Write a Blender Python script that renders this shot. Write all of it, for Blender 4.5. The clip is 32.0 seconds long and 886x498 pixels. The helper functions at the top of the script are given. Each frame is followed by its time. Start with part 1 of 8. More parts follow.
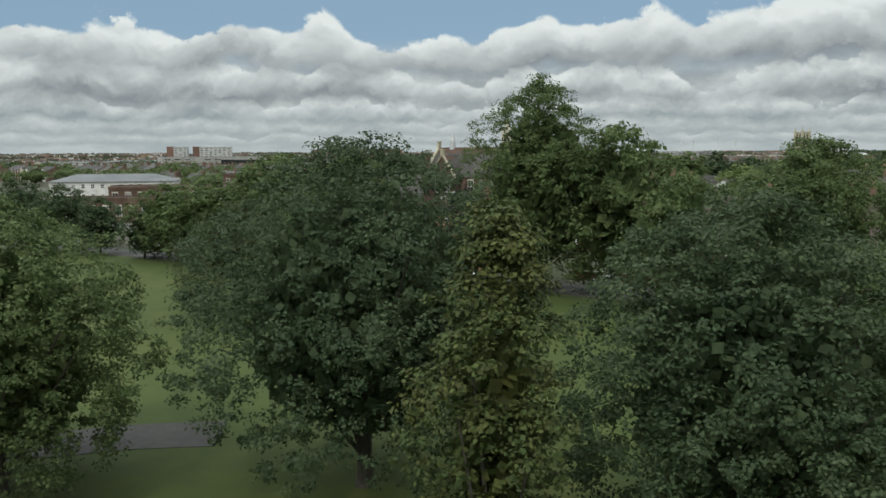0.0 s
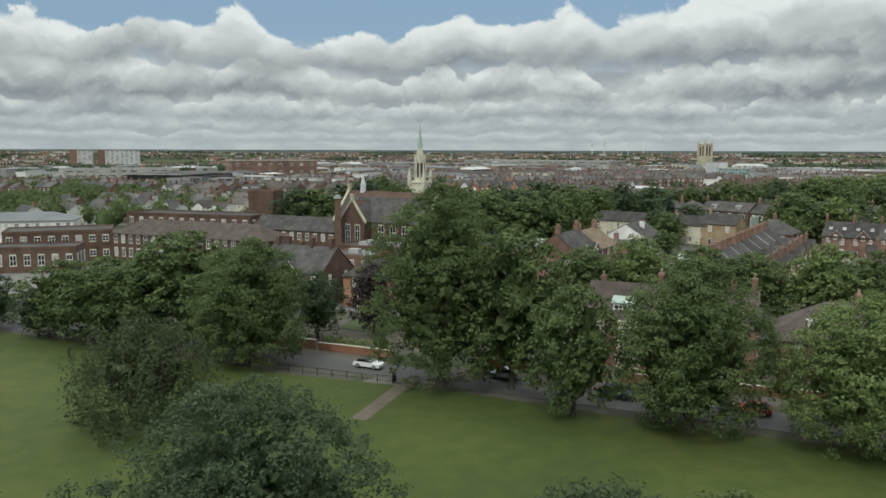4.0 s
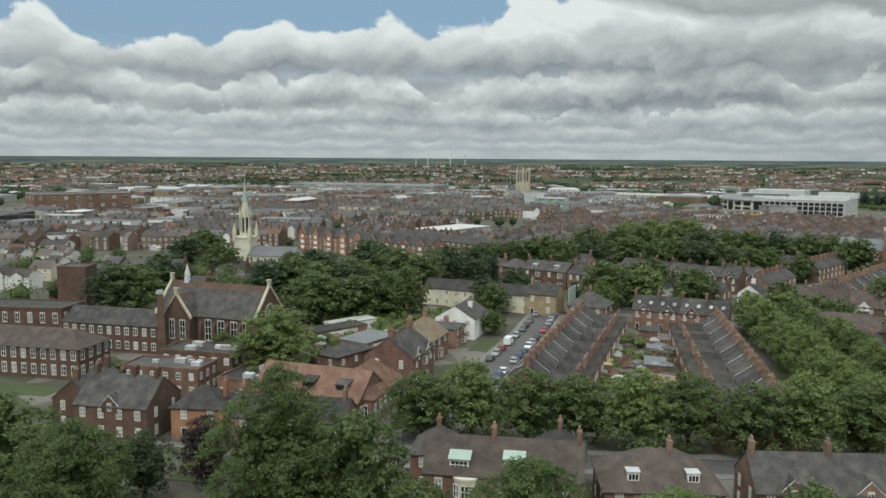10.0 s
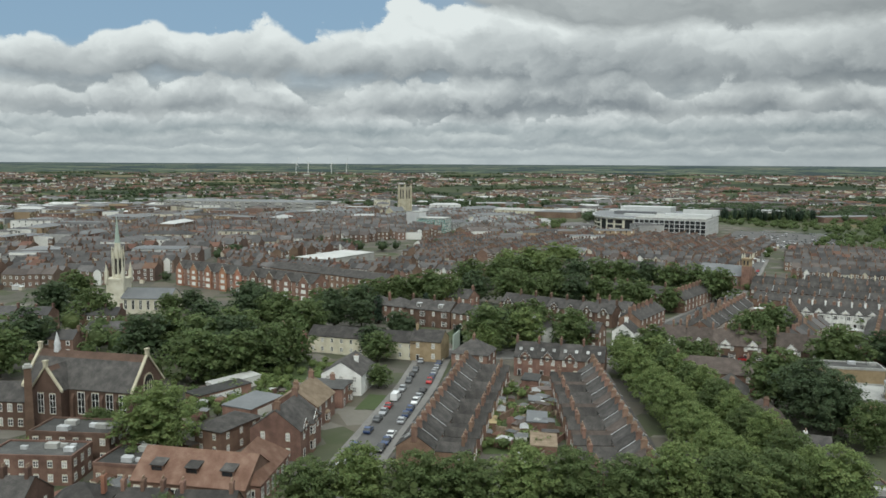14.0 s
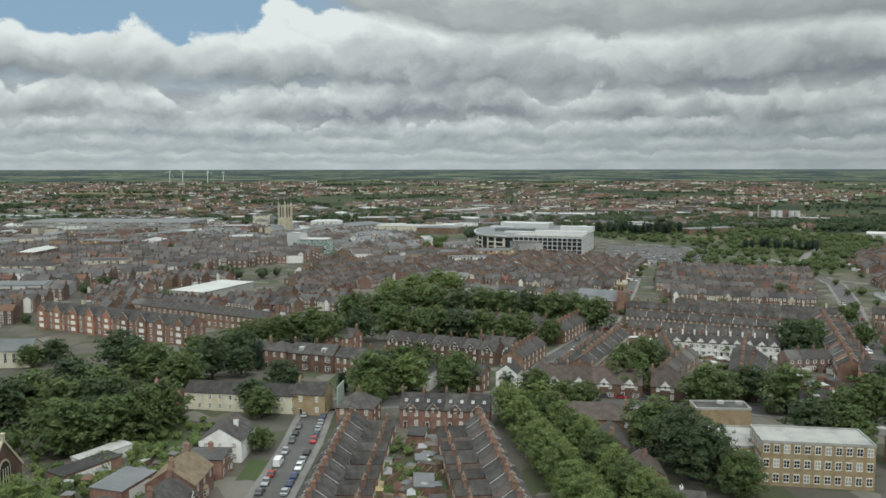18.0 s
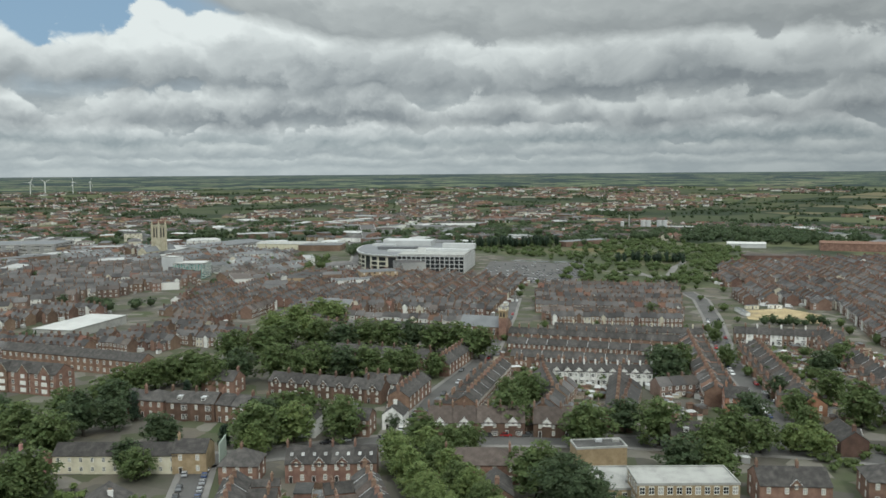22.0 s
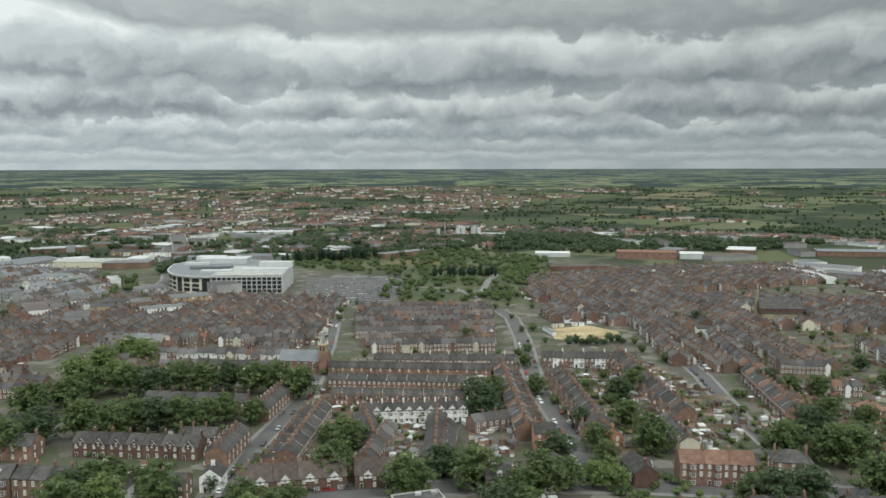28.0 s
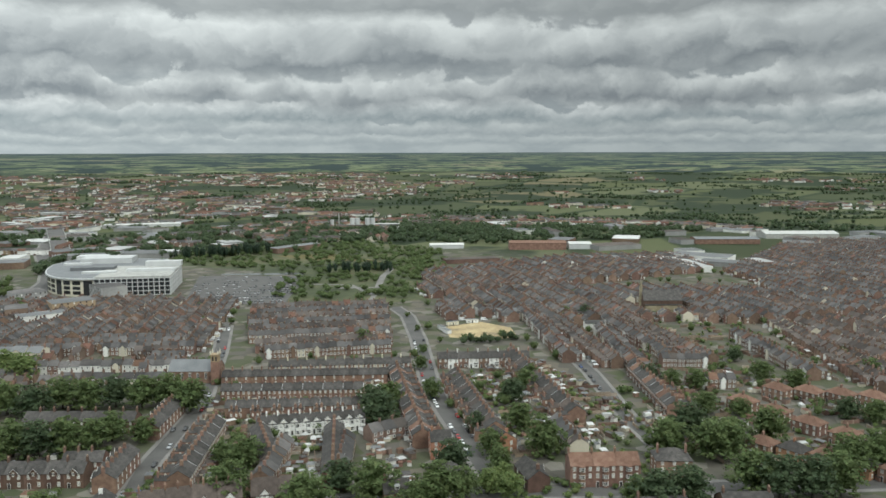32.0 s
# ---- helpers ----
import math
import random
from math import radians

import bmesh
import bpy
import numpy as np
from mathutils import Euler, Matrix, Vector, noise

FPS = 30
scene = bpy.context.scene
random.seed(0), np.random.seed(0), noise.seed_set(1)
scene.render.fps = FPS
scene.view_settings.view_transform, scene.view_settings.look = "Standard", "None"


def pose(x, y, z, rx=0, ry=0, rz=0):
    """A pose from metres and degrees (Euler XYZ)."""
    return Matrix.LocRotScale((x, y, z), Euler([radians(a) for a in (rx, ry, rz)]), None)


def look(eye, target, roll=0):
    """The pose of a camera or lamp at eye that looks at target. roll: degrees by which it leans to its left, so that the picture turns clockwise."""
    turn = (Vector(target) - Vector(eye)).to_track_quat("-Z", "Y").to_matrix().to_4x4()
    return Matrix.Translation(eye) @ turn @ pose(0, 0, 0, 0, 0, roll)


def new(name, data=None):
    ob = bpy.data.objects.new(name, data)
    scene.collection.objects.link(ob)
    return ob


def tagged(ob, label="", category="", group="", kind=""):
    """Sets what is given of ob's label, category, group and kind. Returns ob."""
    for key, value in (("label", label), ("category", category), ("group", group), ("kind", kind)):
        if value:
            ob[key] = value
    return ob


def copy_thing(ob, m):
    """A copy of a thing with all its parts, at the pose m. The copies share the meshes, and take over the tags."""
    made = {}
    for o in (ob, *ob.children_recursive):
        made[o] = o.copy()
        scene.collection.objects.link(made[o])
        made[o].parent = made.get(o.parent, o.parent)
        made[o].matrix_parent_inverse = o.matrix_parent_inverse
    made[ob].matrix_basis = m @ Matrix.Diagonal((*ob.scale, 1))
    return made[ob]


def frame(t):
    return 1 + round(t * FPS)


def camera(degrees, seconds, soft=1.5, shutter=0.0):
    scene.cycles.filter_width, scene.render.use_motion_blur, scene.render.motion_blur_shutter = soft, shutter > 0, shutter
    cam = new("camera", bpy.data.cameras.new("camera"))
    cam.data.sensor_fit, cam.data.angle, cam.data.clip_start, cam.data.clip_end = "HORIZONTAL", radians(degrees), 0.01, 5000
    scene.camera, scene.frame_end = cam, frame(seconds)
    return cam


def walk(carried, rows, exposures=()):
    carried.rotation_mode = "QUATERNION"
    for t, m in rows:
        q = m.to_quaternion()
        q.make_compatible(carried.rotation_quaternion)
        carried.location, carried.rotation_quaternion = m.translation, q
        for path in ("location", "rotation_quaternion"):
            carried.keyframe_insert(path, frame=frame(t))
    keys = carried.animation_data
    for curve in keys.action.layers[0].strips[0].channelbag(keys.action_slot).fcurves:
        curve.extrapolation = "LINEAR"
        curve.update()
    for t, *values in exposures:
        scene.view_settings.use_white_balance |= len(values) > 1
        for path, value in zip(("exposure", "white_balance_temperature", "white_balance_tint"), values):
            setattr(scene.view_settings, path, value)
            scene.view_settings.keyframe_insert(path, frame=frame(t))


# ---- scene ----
cam = camera(57.63, 32.0, soft=1.6)
walk(cam, [
    (0.0, look((0.00, 0.00, 17.59), (0.05, 992.79, -102.26), -0.29)),
    (1.0, look((0.83, -0.02, 20.70), (25.07, 992.38, -99.94), -0.27)),
    (2.0, look((1.45, -0.07, 23.80), (49.84, 991.28, -98.18), -0.25)),
    (3.0, look((1.65, -0.18, 27.01), (74.50, 989.70, -94.80), 0.02)),
    (4.0, look((1.96, 0.19, 30.30), (104.04, 987.43, -91.96), 0.17)),
    (5.0, look((2.23, 0.83, 33.70), (135.98, 984.35, -87.90), 0.36)),
    (6.0, look((2.29, 1.52, 37.21), (167.90, 980.55, -81.41), 0.60)),
    (7.0, look((2.02, 2.06, 40.84), (197.30, 975.86, -75.68), 0.55)),
    (8.0, look((1.76, 2.44, 44.58), (233.45, 968.44, -70.20), 0.56)),
    (9.0, look((1.28, 2.47, 48.35), (273.10, 958.24, -64.04), 0.45)),
    (10.0, look((0.91, 2.43, 52.27), (312.48, 946.00, -59.91), 0.39)),
    (11.0, look((0.66, 2.48, 55.90), (351.15, 932.54, -54.33), 0.28)),
    (12.0, look((0.61, 2.49, 59.61), (383.30, 920.11, -47.68), 0.10)),
    (13.0, look((0.19, 2.56, 63.41), (415.94, 905.75, -43.33), 0.20)),
    (14.0, look((0.28, 2.56, 66.99), (446.26, 891.40, -38.17), 0.31)),
    (15.0, look((0.44, 2.71, 70.75), (477.82, 875.31, -32.55), 0.10)),
    (16.0, look((0.79, 3.23, 74.52), (509.87, 857.82, -28.02), -0.07)),
    (17.0, look((1.49, 4.34, 78.10), (541.76, 839.50, -24.87), -0.13)),
    (18.0, look((2.66, 6.23, 81.29), (573.24, 821.53, -17.41), -0.06)),
    (19.0, look((3.11, 6.74, 84.52), (603.71, 800.46, -11.79), -0.07)),
    (20.0, look((3.17, 6.86, 87.70), (631.34, 779.34, -5.49), -0.21)),
    (21.0, look((3.34, 7.14, 91.57), (657.87, 757.44, -1.37), -0.39)),
    (22.0, look((3.24, 7.01, 95.28), (686.59, 731.15, 2.20), -0.43)),
    (23.0, look((2.87, 6.65, 98.92), (709.08, 708.63, 6.79), -0.36)),
    (24.0, look((2.49, 6.43, 102.77), (730.51, 685.77, 10.68), -0.47)),
    (25.0, look((2.33, 5.75, 105.97), (754.56, 658.19, 13.91), -0.67)),
    (26.0, look((2.27, 5.59, 109.64), (780.47, 626.39, 14.74), -0.47)),
    (27.0, look((2.29, 5.69, 113.46), (806.12, 592.54, 16.27), -0.26)),
    (28.0, look((2.39, 5.81, 117.11), (829.57, 558.92, 17.91), -0.12)),
    (29.0, look((2.58, 5.69, 120.27), (849.06, 527.97, 16.82), -0.07)),
    (30.0, look((2.37, 5.56, 123.41), (863.92, 501.43, 14.52), -0.10)),
    (31.0, look((2.41, 5.55, 126.35), (878.73, 473.64, 12.53), -0.22)),
    (32.0, look((2.25, 5.42, 128.90), (892.61, 444.75, 9.51), -0.16)),
], exposures=[(0.0, -0.03, 6380, 2.5), (18.0, -0.03, 6300, 2.0), (24.0, 0.02, 6300, 2.0), (32.0, 0.12, 6300, 2.0)])

# ---- world, sun ----
SUN_EL, SUN_AZ = 48.0, 205.0   # azimuth clockwise from +y
world = bpy.data.worlds.new("world")
scene.world = world
world.use_nodes = True


class Nodes:
    """Small helper to wire shader nodes."""

    def __init__(self, tree):
        self.tree = tree
        tree.nodes.clear()

    def __call__(self, kind, inputs=None, operation=None, data_type=None, blend_type=None):
        n = self.tree.nodes.new(kind)
        if operation:
            n.operation = operation
        if data_type:
            n.data_type = data_type
        if blend_type:
            n.blend_type = blend_type
        for k, v in (inputs or {}).items():
            sock = n.inputs[k]
            if isinstance(v, bpy.types.NodeSocket):
                self.tree.links.new(v, sock)
            else:
                sock.default_value = v
        return n

    def math(self, op, a, b=0.0, c=0.0):
        return self("ShaderNodeMath", {0: a, 1: b, 2: c}, operation=op).outputs[0]

    def ramp(self, fac, stops, mode="LINEAR"):
        n = self("ShaderNodeValToRGB", {0: fac})
        el = n.color_ramp.elements
        n.color_ramp.interpolation = mode
        while len(el) < len(stops):
            el.new(0.5)
        for e, (p, c) in zip(el, stops):
            e.position = p
            e.color = (*c, 1) if len(c) == 3 else c
        return n.outputs[0]

    def mix(self, fac, a, b, blend="MIX"):
        return self("ShaderNodeMix", {0: fac, 6: a, 7: b}, data_type="RGBA", blend_type=blend).outputs[2]

    def noise(self, vec, scale, detail=4, rough=0.55, dist=0.0):
        return self("ShaderNodeTexNoise", {"Vector": vec, "Scale": scale, "Detail": detail, "Roughness": rough, "Distortion": dist}).outputs[0]


def grey(v):
    return (v, v, v, 1)


def build_sky():
    N = Nodes(world.node_tree)
    d = N("ShaderNodeTexCoord").outputs["Generated"]
    sep = N("ShaderNodeSeparateXYZ", {0: d})
    dx, dy, z = sep.outputs
    el = N.math("MAXIMUM", z, 0.0)
    air = N("ShaderNodeTexSky")
    air.sky_type, air.sun_disc, air.sun_elevation, air.sun_rotation = "NISHITA", False, radians(SUN_EL), radians(SUN_AZ)
    sky = air.outputs[0]
    az = N.math("ARCTAN2", dx, dy)

    def flat(kind, u, v, **values):
        n = N(kind, {"Vector": N("ShaderNodeCombineXYZ", {0: u, 1: v}).outputs[0], **values})
        if kind == "ShaderNodeTexNoise":
            n.noise_dimensions = "2D"
        else:
            n.voronoi_dimensions, n.normalize = "2D", True
        return n.outputs[0]

    def bank(behind, base, h, f, seed, cover, dark, pale):
        """A row of heaped clouds with a flat grey foot and a billowing bright top."""
        u = N.math("MULTIPLY_ADD", az, f, seed * 7.3)
        foot = N.math("MULTIPLY_ADD", flat("ShaderNodeTexNoise", N.math("MULTIPLY", u, 0.45), seed, Scale=1.0, Detail=3.0), h * 0.9, base - h * 0.45)
        t = N.math("DIVIDE", N.math("SUBTRACT", el, foot), h)
        v = N.math("MULTIPLY_ADD", t, 0.62, seed * 3.7)
        swirl = flat("ShaderNodeTexNoise", u, v, Scale=2.2, Detail=5.0, Roughness=0.6)
        uu = N.math("MULTIPLY_ADD", swirl, 0.55, u)
        vv = N.math("MULTIPLY_ADD", swirl, 0.45, v)
        puff = flat("ShaderNodeTexVoronoi", uu, vv, Scale=1.35, Detail=3.0, Roughness=0.5)
        over = flat("ShaderNodeTexVoronoi", uu, N.math("ADD", vv, 0.13), Scale=1.35, Detail=3.0, Roughness=0.5)
        big = flat("ShaderNodeTexNoise", N.math("MULTIPLY", u, 0.6), N.math("MULTIPLY", v, 0.5), Scale=1.0, Detail=2.0)
        n = N.math("ADD", N.math("MULTIPLY_ADD", big, 2.2, cover - 1.1), N.math("MULTIPLY_ADD", puff, -0.9, N.math("MULTIPLY_ADD", swirl, 0.5, 0.05)))
        d = N.math("SUBTRACT", n, t)
        mask = N.math("MULTIPLY", N.ramp(d, [(0.0, (0, 0, 0)), (0.12, (1, 1, 1))], "EASE"), N("ShaderNodeMapRange", {0: N.math("MULTIPLY_ADD", swirl, 0.5, t), 1: 0.10, 2: 0.42, 3: 0.0, 4: 1.0}).outputs[0])
        top = N("ShaderNodeMapRange", {0: d, 1: 0.0, 2: 0.9, 3: 0.42, 4: 0.0}).outputs[0]
        lump = N.math("MULTIPLY", N.math("SUBTRACT", over, puff), 1.15)
        tone = N.math("ADD", N.math("ADD", top, lump), N.math("ADD", N("ShaderNodeMapRange", {0: t, 1: 0.0, 2: 1.0, 3: -0.12, 4: 0.52}).outputs[0], N.math("MULTIPLY_ADD", swirl, 0.6, -0.20)))
        mid = tuple(a * 0.58 + b * 0.42 for a, b in zip(dark, pale))
        col = N.ramp(tone, [(0.02, dark), (0.40, mid), (0.85, pale)])
        return N.mix(mask, behind, col)

    # blue gaps some ten degrees up, closing towards +x; a pale veil lies low down
    clear = N.mix(0.7, N.mix(1.0, sky, grey(0.055), "MULTIPLY"), (0.32, 0.46, 0.64, 1))
    shut = N("ShaderNodeMapRange", {0: az, 1: 0.40, 2: 0.66, 3: 0.0, 4: 1.0}).outputs[0]
    top = N.mix(shut, clear, (0.42, 0.435, 0.455, 1))
    top = N.mix(N.ramp(el, [(0.085, (1, 1, 1)), (0.135, (0, 0, 0))]), top, N.ramp(flat("ShaderNodeTexNoise", N.math("MULTIPLY", az, 11.0), N.math("MULTIPLY", el, 30.0), Scale=1.0, Detail=6.0, Roughness=0.6), [(0.35, (0.36, 0.385, 0.41)), (0.62, (0.56, 0.575, 0.585))]))
    D1, P1, D2, P2 = (0.35, 0.375, 0.40), (0.62, 0.635, 0.64), (0.265, 0.285, 0.31), (0.80, 0.81, 0.815)
    top = bank(top, 0.009, 0.013, 27.0, 1.0, 1.0, D1, P1)
    top = bank(top, 0.020, 0.019, 22.0, 2.0, 1.1, D1, P1)
    top = bank(top, 0.035, 0.030, 16.5, 3.0, 0.95, (0.29, 0.325, 0.35), (0.70, 0.71, 0.72))
    top = bank(top, 0.058, 0.048, 11.5, 4.0, 0.95, D2, (0.76, 0.77, 0.775))
    top = bank(top, 0.096, 0.066, 7.0, 5.0, 1.05, D2, P2)
    # the nearest deck overhead
    roof = N.math("MULTIPLY_ADD", shut, 0.055, el)
    low_el, el = el, roof
    top = bank(top, 0.212, 0.055, 6.0, 6.0, 90.0, (0.36, 0.375, 0.39), (0.62, 0.63, 0.635))
    el = low_el
    haze = N.ramp(el, [(0.0, (1, 1, 1)), (0.055, (0, 0, 0))])
    top = N.mix(N.math("MULTIPLY", haze, 0.45), top, (0.46, 0.505, 0.53, 1))
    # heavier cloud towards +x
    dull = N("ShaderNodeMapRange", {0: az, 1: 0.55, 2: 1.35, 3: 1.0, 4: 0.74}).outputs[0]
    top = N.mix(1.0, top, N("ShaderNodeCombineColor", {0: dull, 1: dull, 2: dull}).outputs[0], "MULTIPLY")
    # an overcast sky is brighter overhead
    rise = N("ShaderNodeMapRange", {0: el, 1: 0.22, 2: 0.7, 3: 1.0, 4: 2.7}).outputs[0]
    top = N.mix(1.0, top, N("ShaderNodeCombineColor", {0: rise, 1: rise, 2: rise}).outputs[0], "MULTIPLY")
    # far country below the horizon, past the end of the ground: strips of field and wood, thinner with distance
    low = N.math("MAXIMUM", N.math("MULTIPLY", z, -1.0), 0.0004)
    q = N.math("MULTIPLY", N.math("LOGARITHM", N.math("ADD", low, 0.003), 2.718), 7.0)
    strips = flat("ShaderNodeTexNoise", N.math("MULTIPLY", az, 15.0), q, Scale=1.0, Detail=3.0, Roughness=0.55)
    hedge = flat("ShaderNodeTexNoise", N.math("MULTIPLY", az, 60.0), N.math("MULTIPLY", q, 2.6), Scale=1.0, Detail=4.0, Roughness=0.65)
    tint = flat("ShaderNodeTexNoise", N.math("MULTIPLY", az, 9.0), N.math("MULTIPLY", q, 1.3), Scale=1.0, Detail=1.0)
    crop = N.ramp(tint, [(0.0, (0.13, 0.16, 0.085)), (0.46, (0.28, 0.32, 0.17)), (0.54, (0.19, 0.23, 0.11)), (0.62, (0.34, 0.32, 0.19))], "CONSTANT")
    land = N.mix(N.ramp(strips, [(0.46, (0, 0, 0)), (0.50, (1, 1, 1))]), (0.050, 0.068, 0.055, 1), crop)
    land = N.mix(N.ramp(hedge, [(0.56, (0, 0, 0)), (0.61, (0.9, 0.9, 0.9))]), land, (0.040, 0.056, 0.046, 1))
    land = N.mix(N.ramp(hedge, [(0.27, (0.7, 0.7, 0.7)), (0.31, (0, 0, 0))]), land, (0.30, 0.27, 0.24, 1))
    # blue-grey distance haze painted into the land colour, densest at the horizon
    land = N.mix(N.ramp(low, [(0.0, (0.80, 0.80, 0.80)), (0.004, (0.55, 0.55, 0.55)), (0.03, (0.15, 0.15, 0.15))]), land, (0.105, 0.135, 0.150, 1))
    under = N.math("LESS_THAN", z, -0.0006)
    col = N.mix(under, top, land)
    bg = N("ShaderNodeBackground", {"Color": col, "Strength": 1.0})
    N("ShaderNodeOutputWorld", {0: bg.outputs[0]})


build_sky()
sun = new("sun", bpy.data.lights.new("sun", "SUN"))
sun.data.energy, sun.data.angle, sun.data.color = 1.35, radians(9), (1.0, 0.95, 0.87)
sa = radians(SUN_AZ)
sdir = Vector((math.sin(sa) * math.cos(radians(SUN_EL)), math.cos(sa) * math.cos(radians(SUN_EL)), math.sin(radians(SUN_EL))))
sun.matrix_world = look(sdir * 900, (0, 0, 0))


# ---- materials ----
def material(name, colors, scale=0.6, rough=0.8, metal=0.0, vary=0.25, fine=14.0, bump=0.0, island=False, hue=0.0, coords="Object", spec=0.5, stops=None, translucent=0.0):
    """colors: two or three tones mixed by coarse and fine noise; vary: brightness spread from one object to the next."""
    m = bpy.data.materials.new(name)
    m.use_nodes = True
    N = Nodes(m.node_tree)
    tc = N("ShaderNodeTexCoord").outputs[coords] if coords != "World" else N("ShaderNodeNewGeometry").outputs["Position"]
    a, b = N.noise(tc, scale, 3), N.noise(tc, fine, 3, 0.65)
    f = N.math("ADD", N.math("MULTIPLY", a, 0.6), N.math("MULTIPLY", b, 0.4))
    k = len(colors)
    stops = stops or [0.36 + 0.28 * i / max(1, k - 1) for i in range(k)]
    col = N.ramp(f, list(zip(stops, colors)))
    rnd = N("ShaderNodeNewGeometry").outputs["Random Per Island"] if island else N("ShaderNodeObjectInfo").outputs["Random"]
    val = N.math("ADD", N.math("MULTIPLY", N.math("SUBTRACT", rnd, 0.5), 2 * vary), 1.0)
    hs = N("ShaderNodeHueSaturation", {"Value": val, "Color": col, "Hue": N.math("ADD", 0.5, N.math("MULTIPLY", N.math("SUBTRACT", N.math("FRACT", N.math("MULTIPLY", rnd, 7.3)), 0.5), hue))})
    p = N("ShaderNodeBsdfPrincipled", {"Base Color": hs.outputs[0], "Roughness": rough, "Metallic": metal, "Specular IOR Level": spec if not translucent else 0.22})
    if bump:
        p_n = N("ShaderNodeBump", {"Height": b, "Strength": bump, "Distance": 0.05})
        N.tree.links.new(p_n.outputs[0], p.inputs["Normal"])
    out = p.outputs[0]
    if translucent:
        t = N("ShaderNodeBsdfTranslucent", {"Color": hs.outputs[0]})
        out = N("ShaderNodeMixShader", {0: translucent, 1: out, 2: t.outputs[0]}).outputs[0]
    N("ShaderNodeOutputMaterial", {0: out})
    return m


BRICK = material("red_brick", [(0.122, 0.074, 0.056), (0.186, 0.112, 0.083), (0.262, 0.168, 0.125)], 0.35, 0.9, vary=0.22, fine=9, bump=0.4, hue=0.02)
BROWN = material("brown_brick", [(0.074, 0.047, 0.035), (0.111, 0.067, 0.049), (0.148, 0.094, 0.071)], 0.35, 0.9, vary=0.2, fine=9, bump=0.4, hue=0.02)
ORANGE = material("orange_brick", [(0.24, 0.11, 0.065), (0.32, 0.16, 0.10), (0.40, 0.23, 0.14)], 0.35, 0.9, vary=0.15, fine=9, hue=0.02)
BUFF = material("buff_brick", [(0.24, 0.18, 0.11), (0.33, 0.25, 0.15), (0.40, 0.31, 0.20)], 0.4, 0.9, vary=0.12, fine=9)
SLATE = material("slate", [(0.046, 0.044, 0.043), (0.071, 0.067, 0.064), (0.110, 0.102, 0.096)], 0.5, 0.8, vary=0.25, fine=7, bump=0.3, spec=0.12)
TILE = material("red_clay_tile", [(0.125, 0.072, 0.052), (0.170, 0.102, 0.076), (0.225, 0.148, 0.112)], 0.4, 0.85, vary=0.18, fine=7, bump=0.3, spec=0.12)
TAN = material("tan_concrete_tile", [(0.17, 0.13, 0.09), (0.23, 0.18, 0.13), (0.29, 0.23, 0.17)], 0.5, 0.85, vary=0.12, fine=7, bump=0.3, spec=0.12)
DARKTILE = material("brown_tile", [(0.066, 0.055, 0.050), (0.095, 0.077, 0.068), (0.128, 0.106, 0.095)], 0.5, 0.8, vary=0.18, fine=7, bump=0.3, spec=0.12)
WHITE = material("white_render", [(0.58, 0.58, 0.55), (0.74, 0.74, 0.72), (0.82, 0.82, 0.80)], 0.4, 0.8, vary=0.06, fine=6)
CREAM = material("cream_render", [(0.50, 0.47, 0.36), (0.62, 0.58, 0.45), (0.68, 0.65, 0.53)], 0.4, 0.8, vary=0.06, fine=6)
PINK = material("pink_render", [(0.46, 0.24, 0.22), (0.55, 0.30, 0.28)], 0.4, 0.8, vary=0.05)
MINT = material("pale_green_render", [(0.30, 0.36, 0.31), (0.40, 0.46, 0.40)], 0.4, 0.8, vary=0.05)
STONE = material("pale_stone", [(0.460, 0.428, 0.333), (0.589, 0.558, 0.451), (0.662, 0.642, 0.549)], 0.3, 0.85, vary=0.05, fine=5, bump=0.3)
DARKSTONE = material("weathered_stone", [(0.20, 0.17, 0.11), (0.30, 0.26, 0.17), (0.40, 0.35, 0.24)], 0.3, 0.85, vary=0.05, fine=5, bump=0.3)
COPPER = material("verdigris_copper", [(0.30, 0.38, 0.33), (0.40, 0.48, 0.42)], 0.8, 0.6, vary=0.05)
GLASS = material("window_glass", [(0.015, 0.017, 0.02), (0.03, 0.033, 0.036)], 1.0, 0.08, vary=0.3, spec=0.8)
CURTAIN = material("curtained_glass", [(0.26, 0.26, 0.25), (0.46, 0.455, 0.43)], 1.0, 0.15, vary=0.3)
FRAME = material("white_paint", [(0.66, 0.66, 0.63), (0.78, 0.78, 0.76)], 1.5, 0.5, vary=0.08)
TIMBER = material("black_timber", [(0.02, 0.018, 0.016), (0.035, 0.03, 0.028)], 2.0, 0.6)
POT = material("clay_pot", [(0.25, 0.17, 0.12), (0.34, 0.25, 0.18)], 2.0, 0.8, vary=0.2)
LEAD = material("lead_flashing", [(0.38, 0.39, 0.40), (0.55, 0.56, 0.57)], 1.0, 0.5, vary=0.15)
FLATROOF = material("flat_roof_felt", [(0.050, 0.050, 0.049), (0.076, 0.075, 0.073), (0.112, 0.110, 0.106)], 0.15, 0.85, vary=0.25, fine=2, spec=0.12)
PALEROOF = material("pale_sheet_roof", [(0.425, 0.425, 0.408), (0.561, 0.561, 0.544)], 0.12, 0.5, vary=0.08, fine=2)
GREYROOF = material("grey_sheet_roof", [(0.105, 0.112, 0.119), (0.167, 0.174, 0.181)], 0.12, 0.6, vary=0.15, fine=2)
CONCRETE = material("concrete", [(0.26, 0.26, 0.25), (0.36, 0.36, 0.34), (0.42, 0.42, 0.40)], 0.2, 0.8, vary=0.1, fine=3)
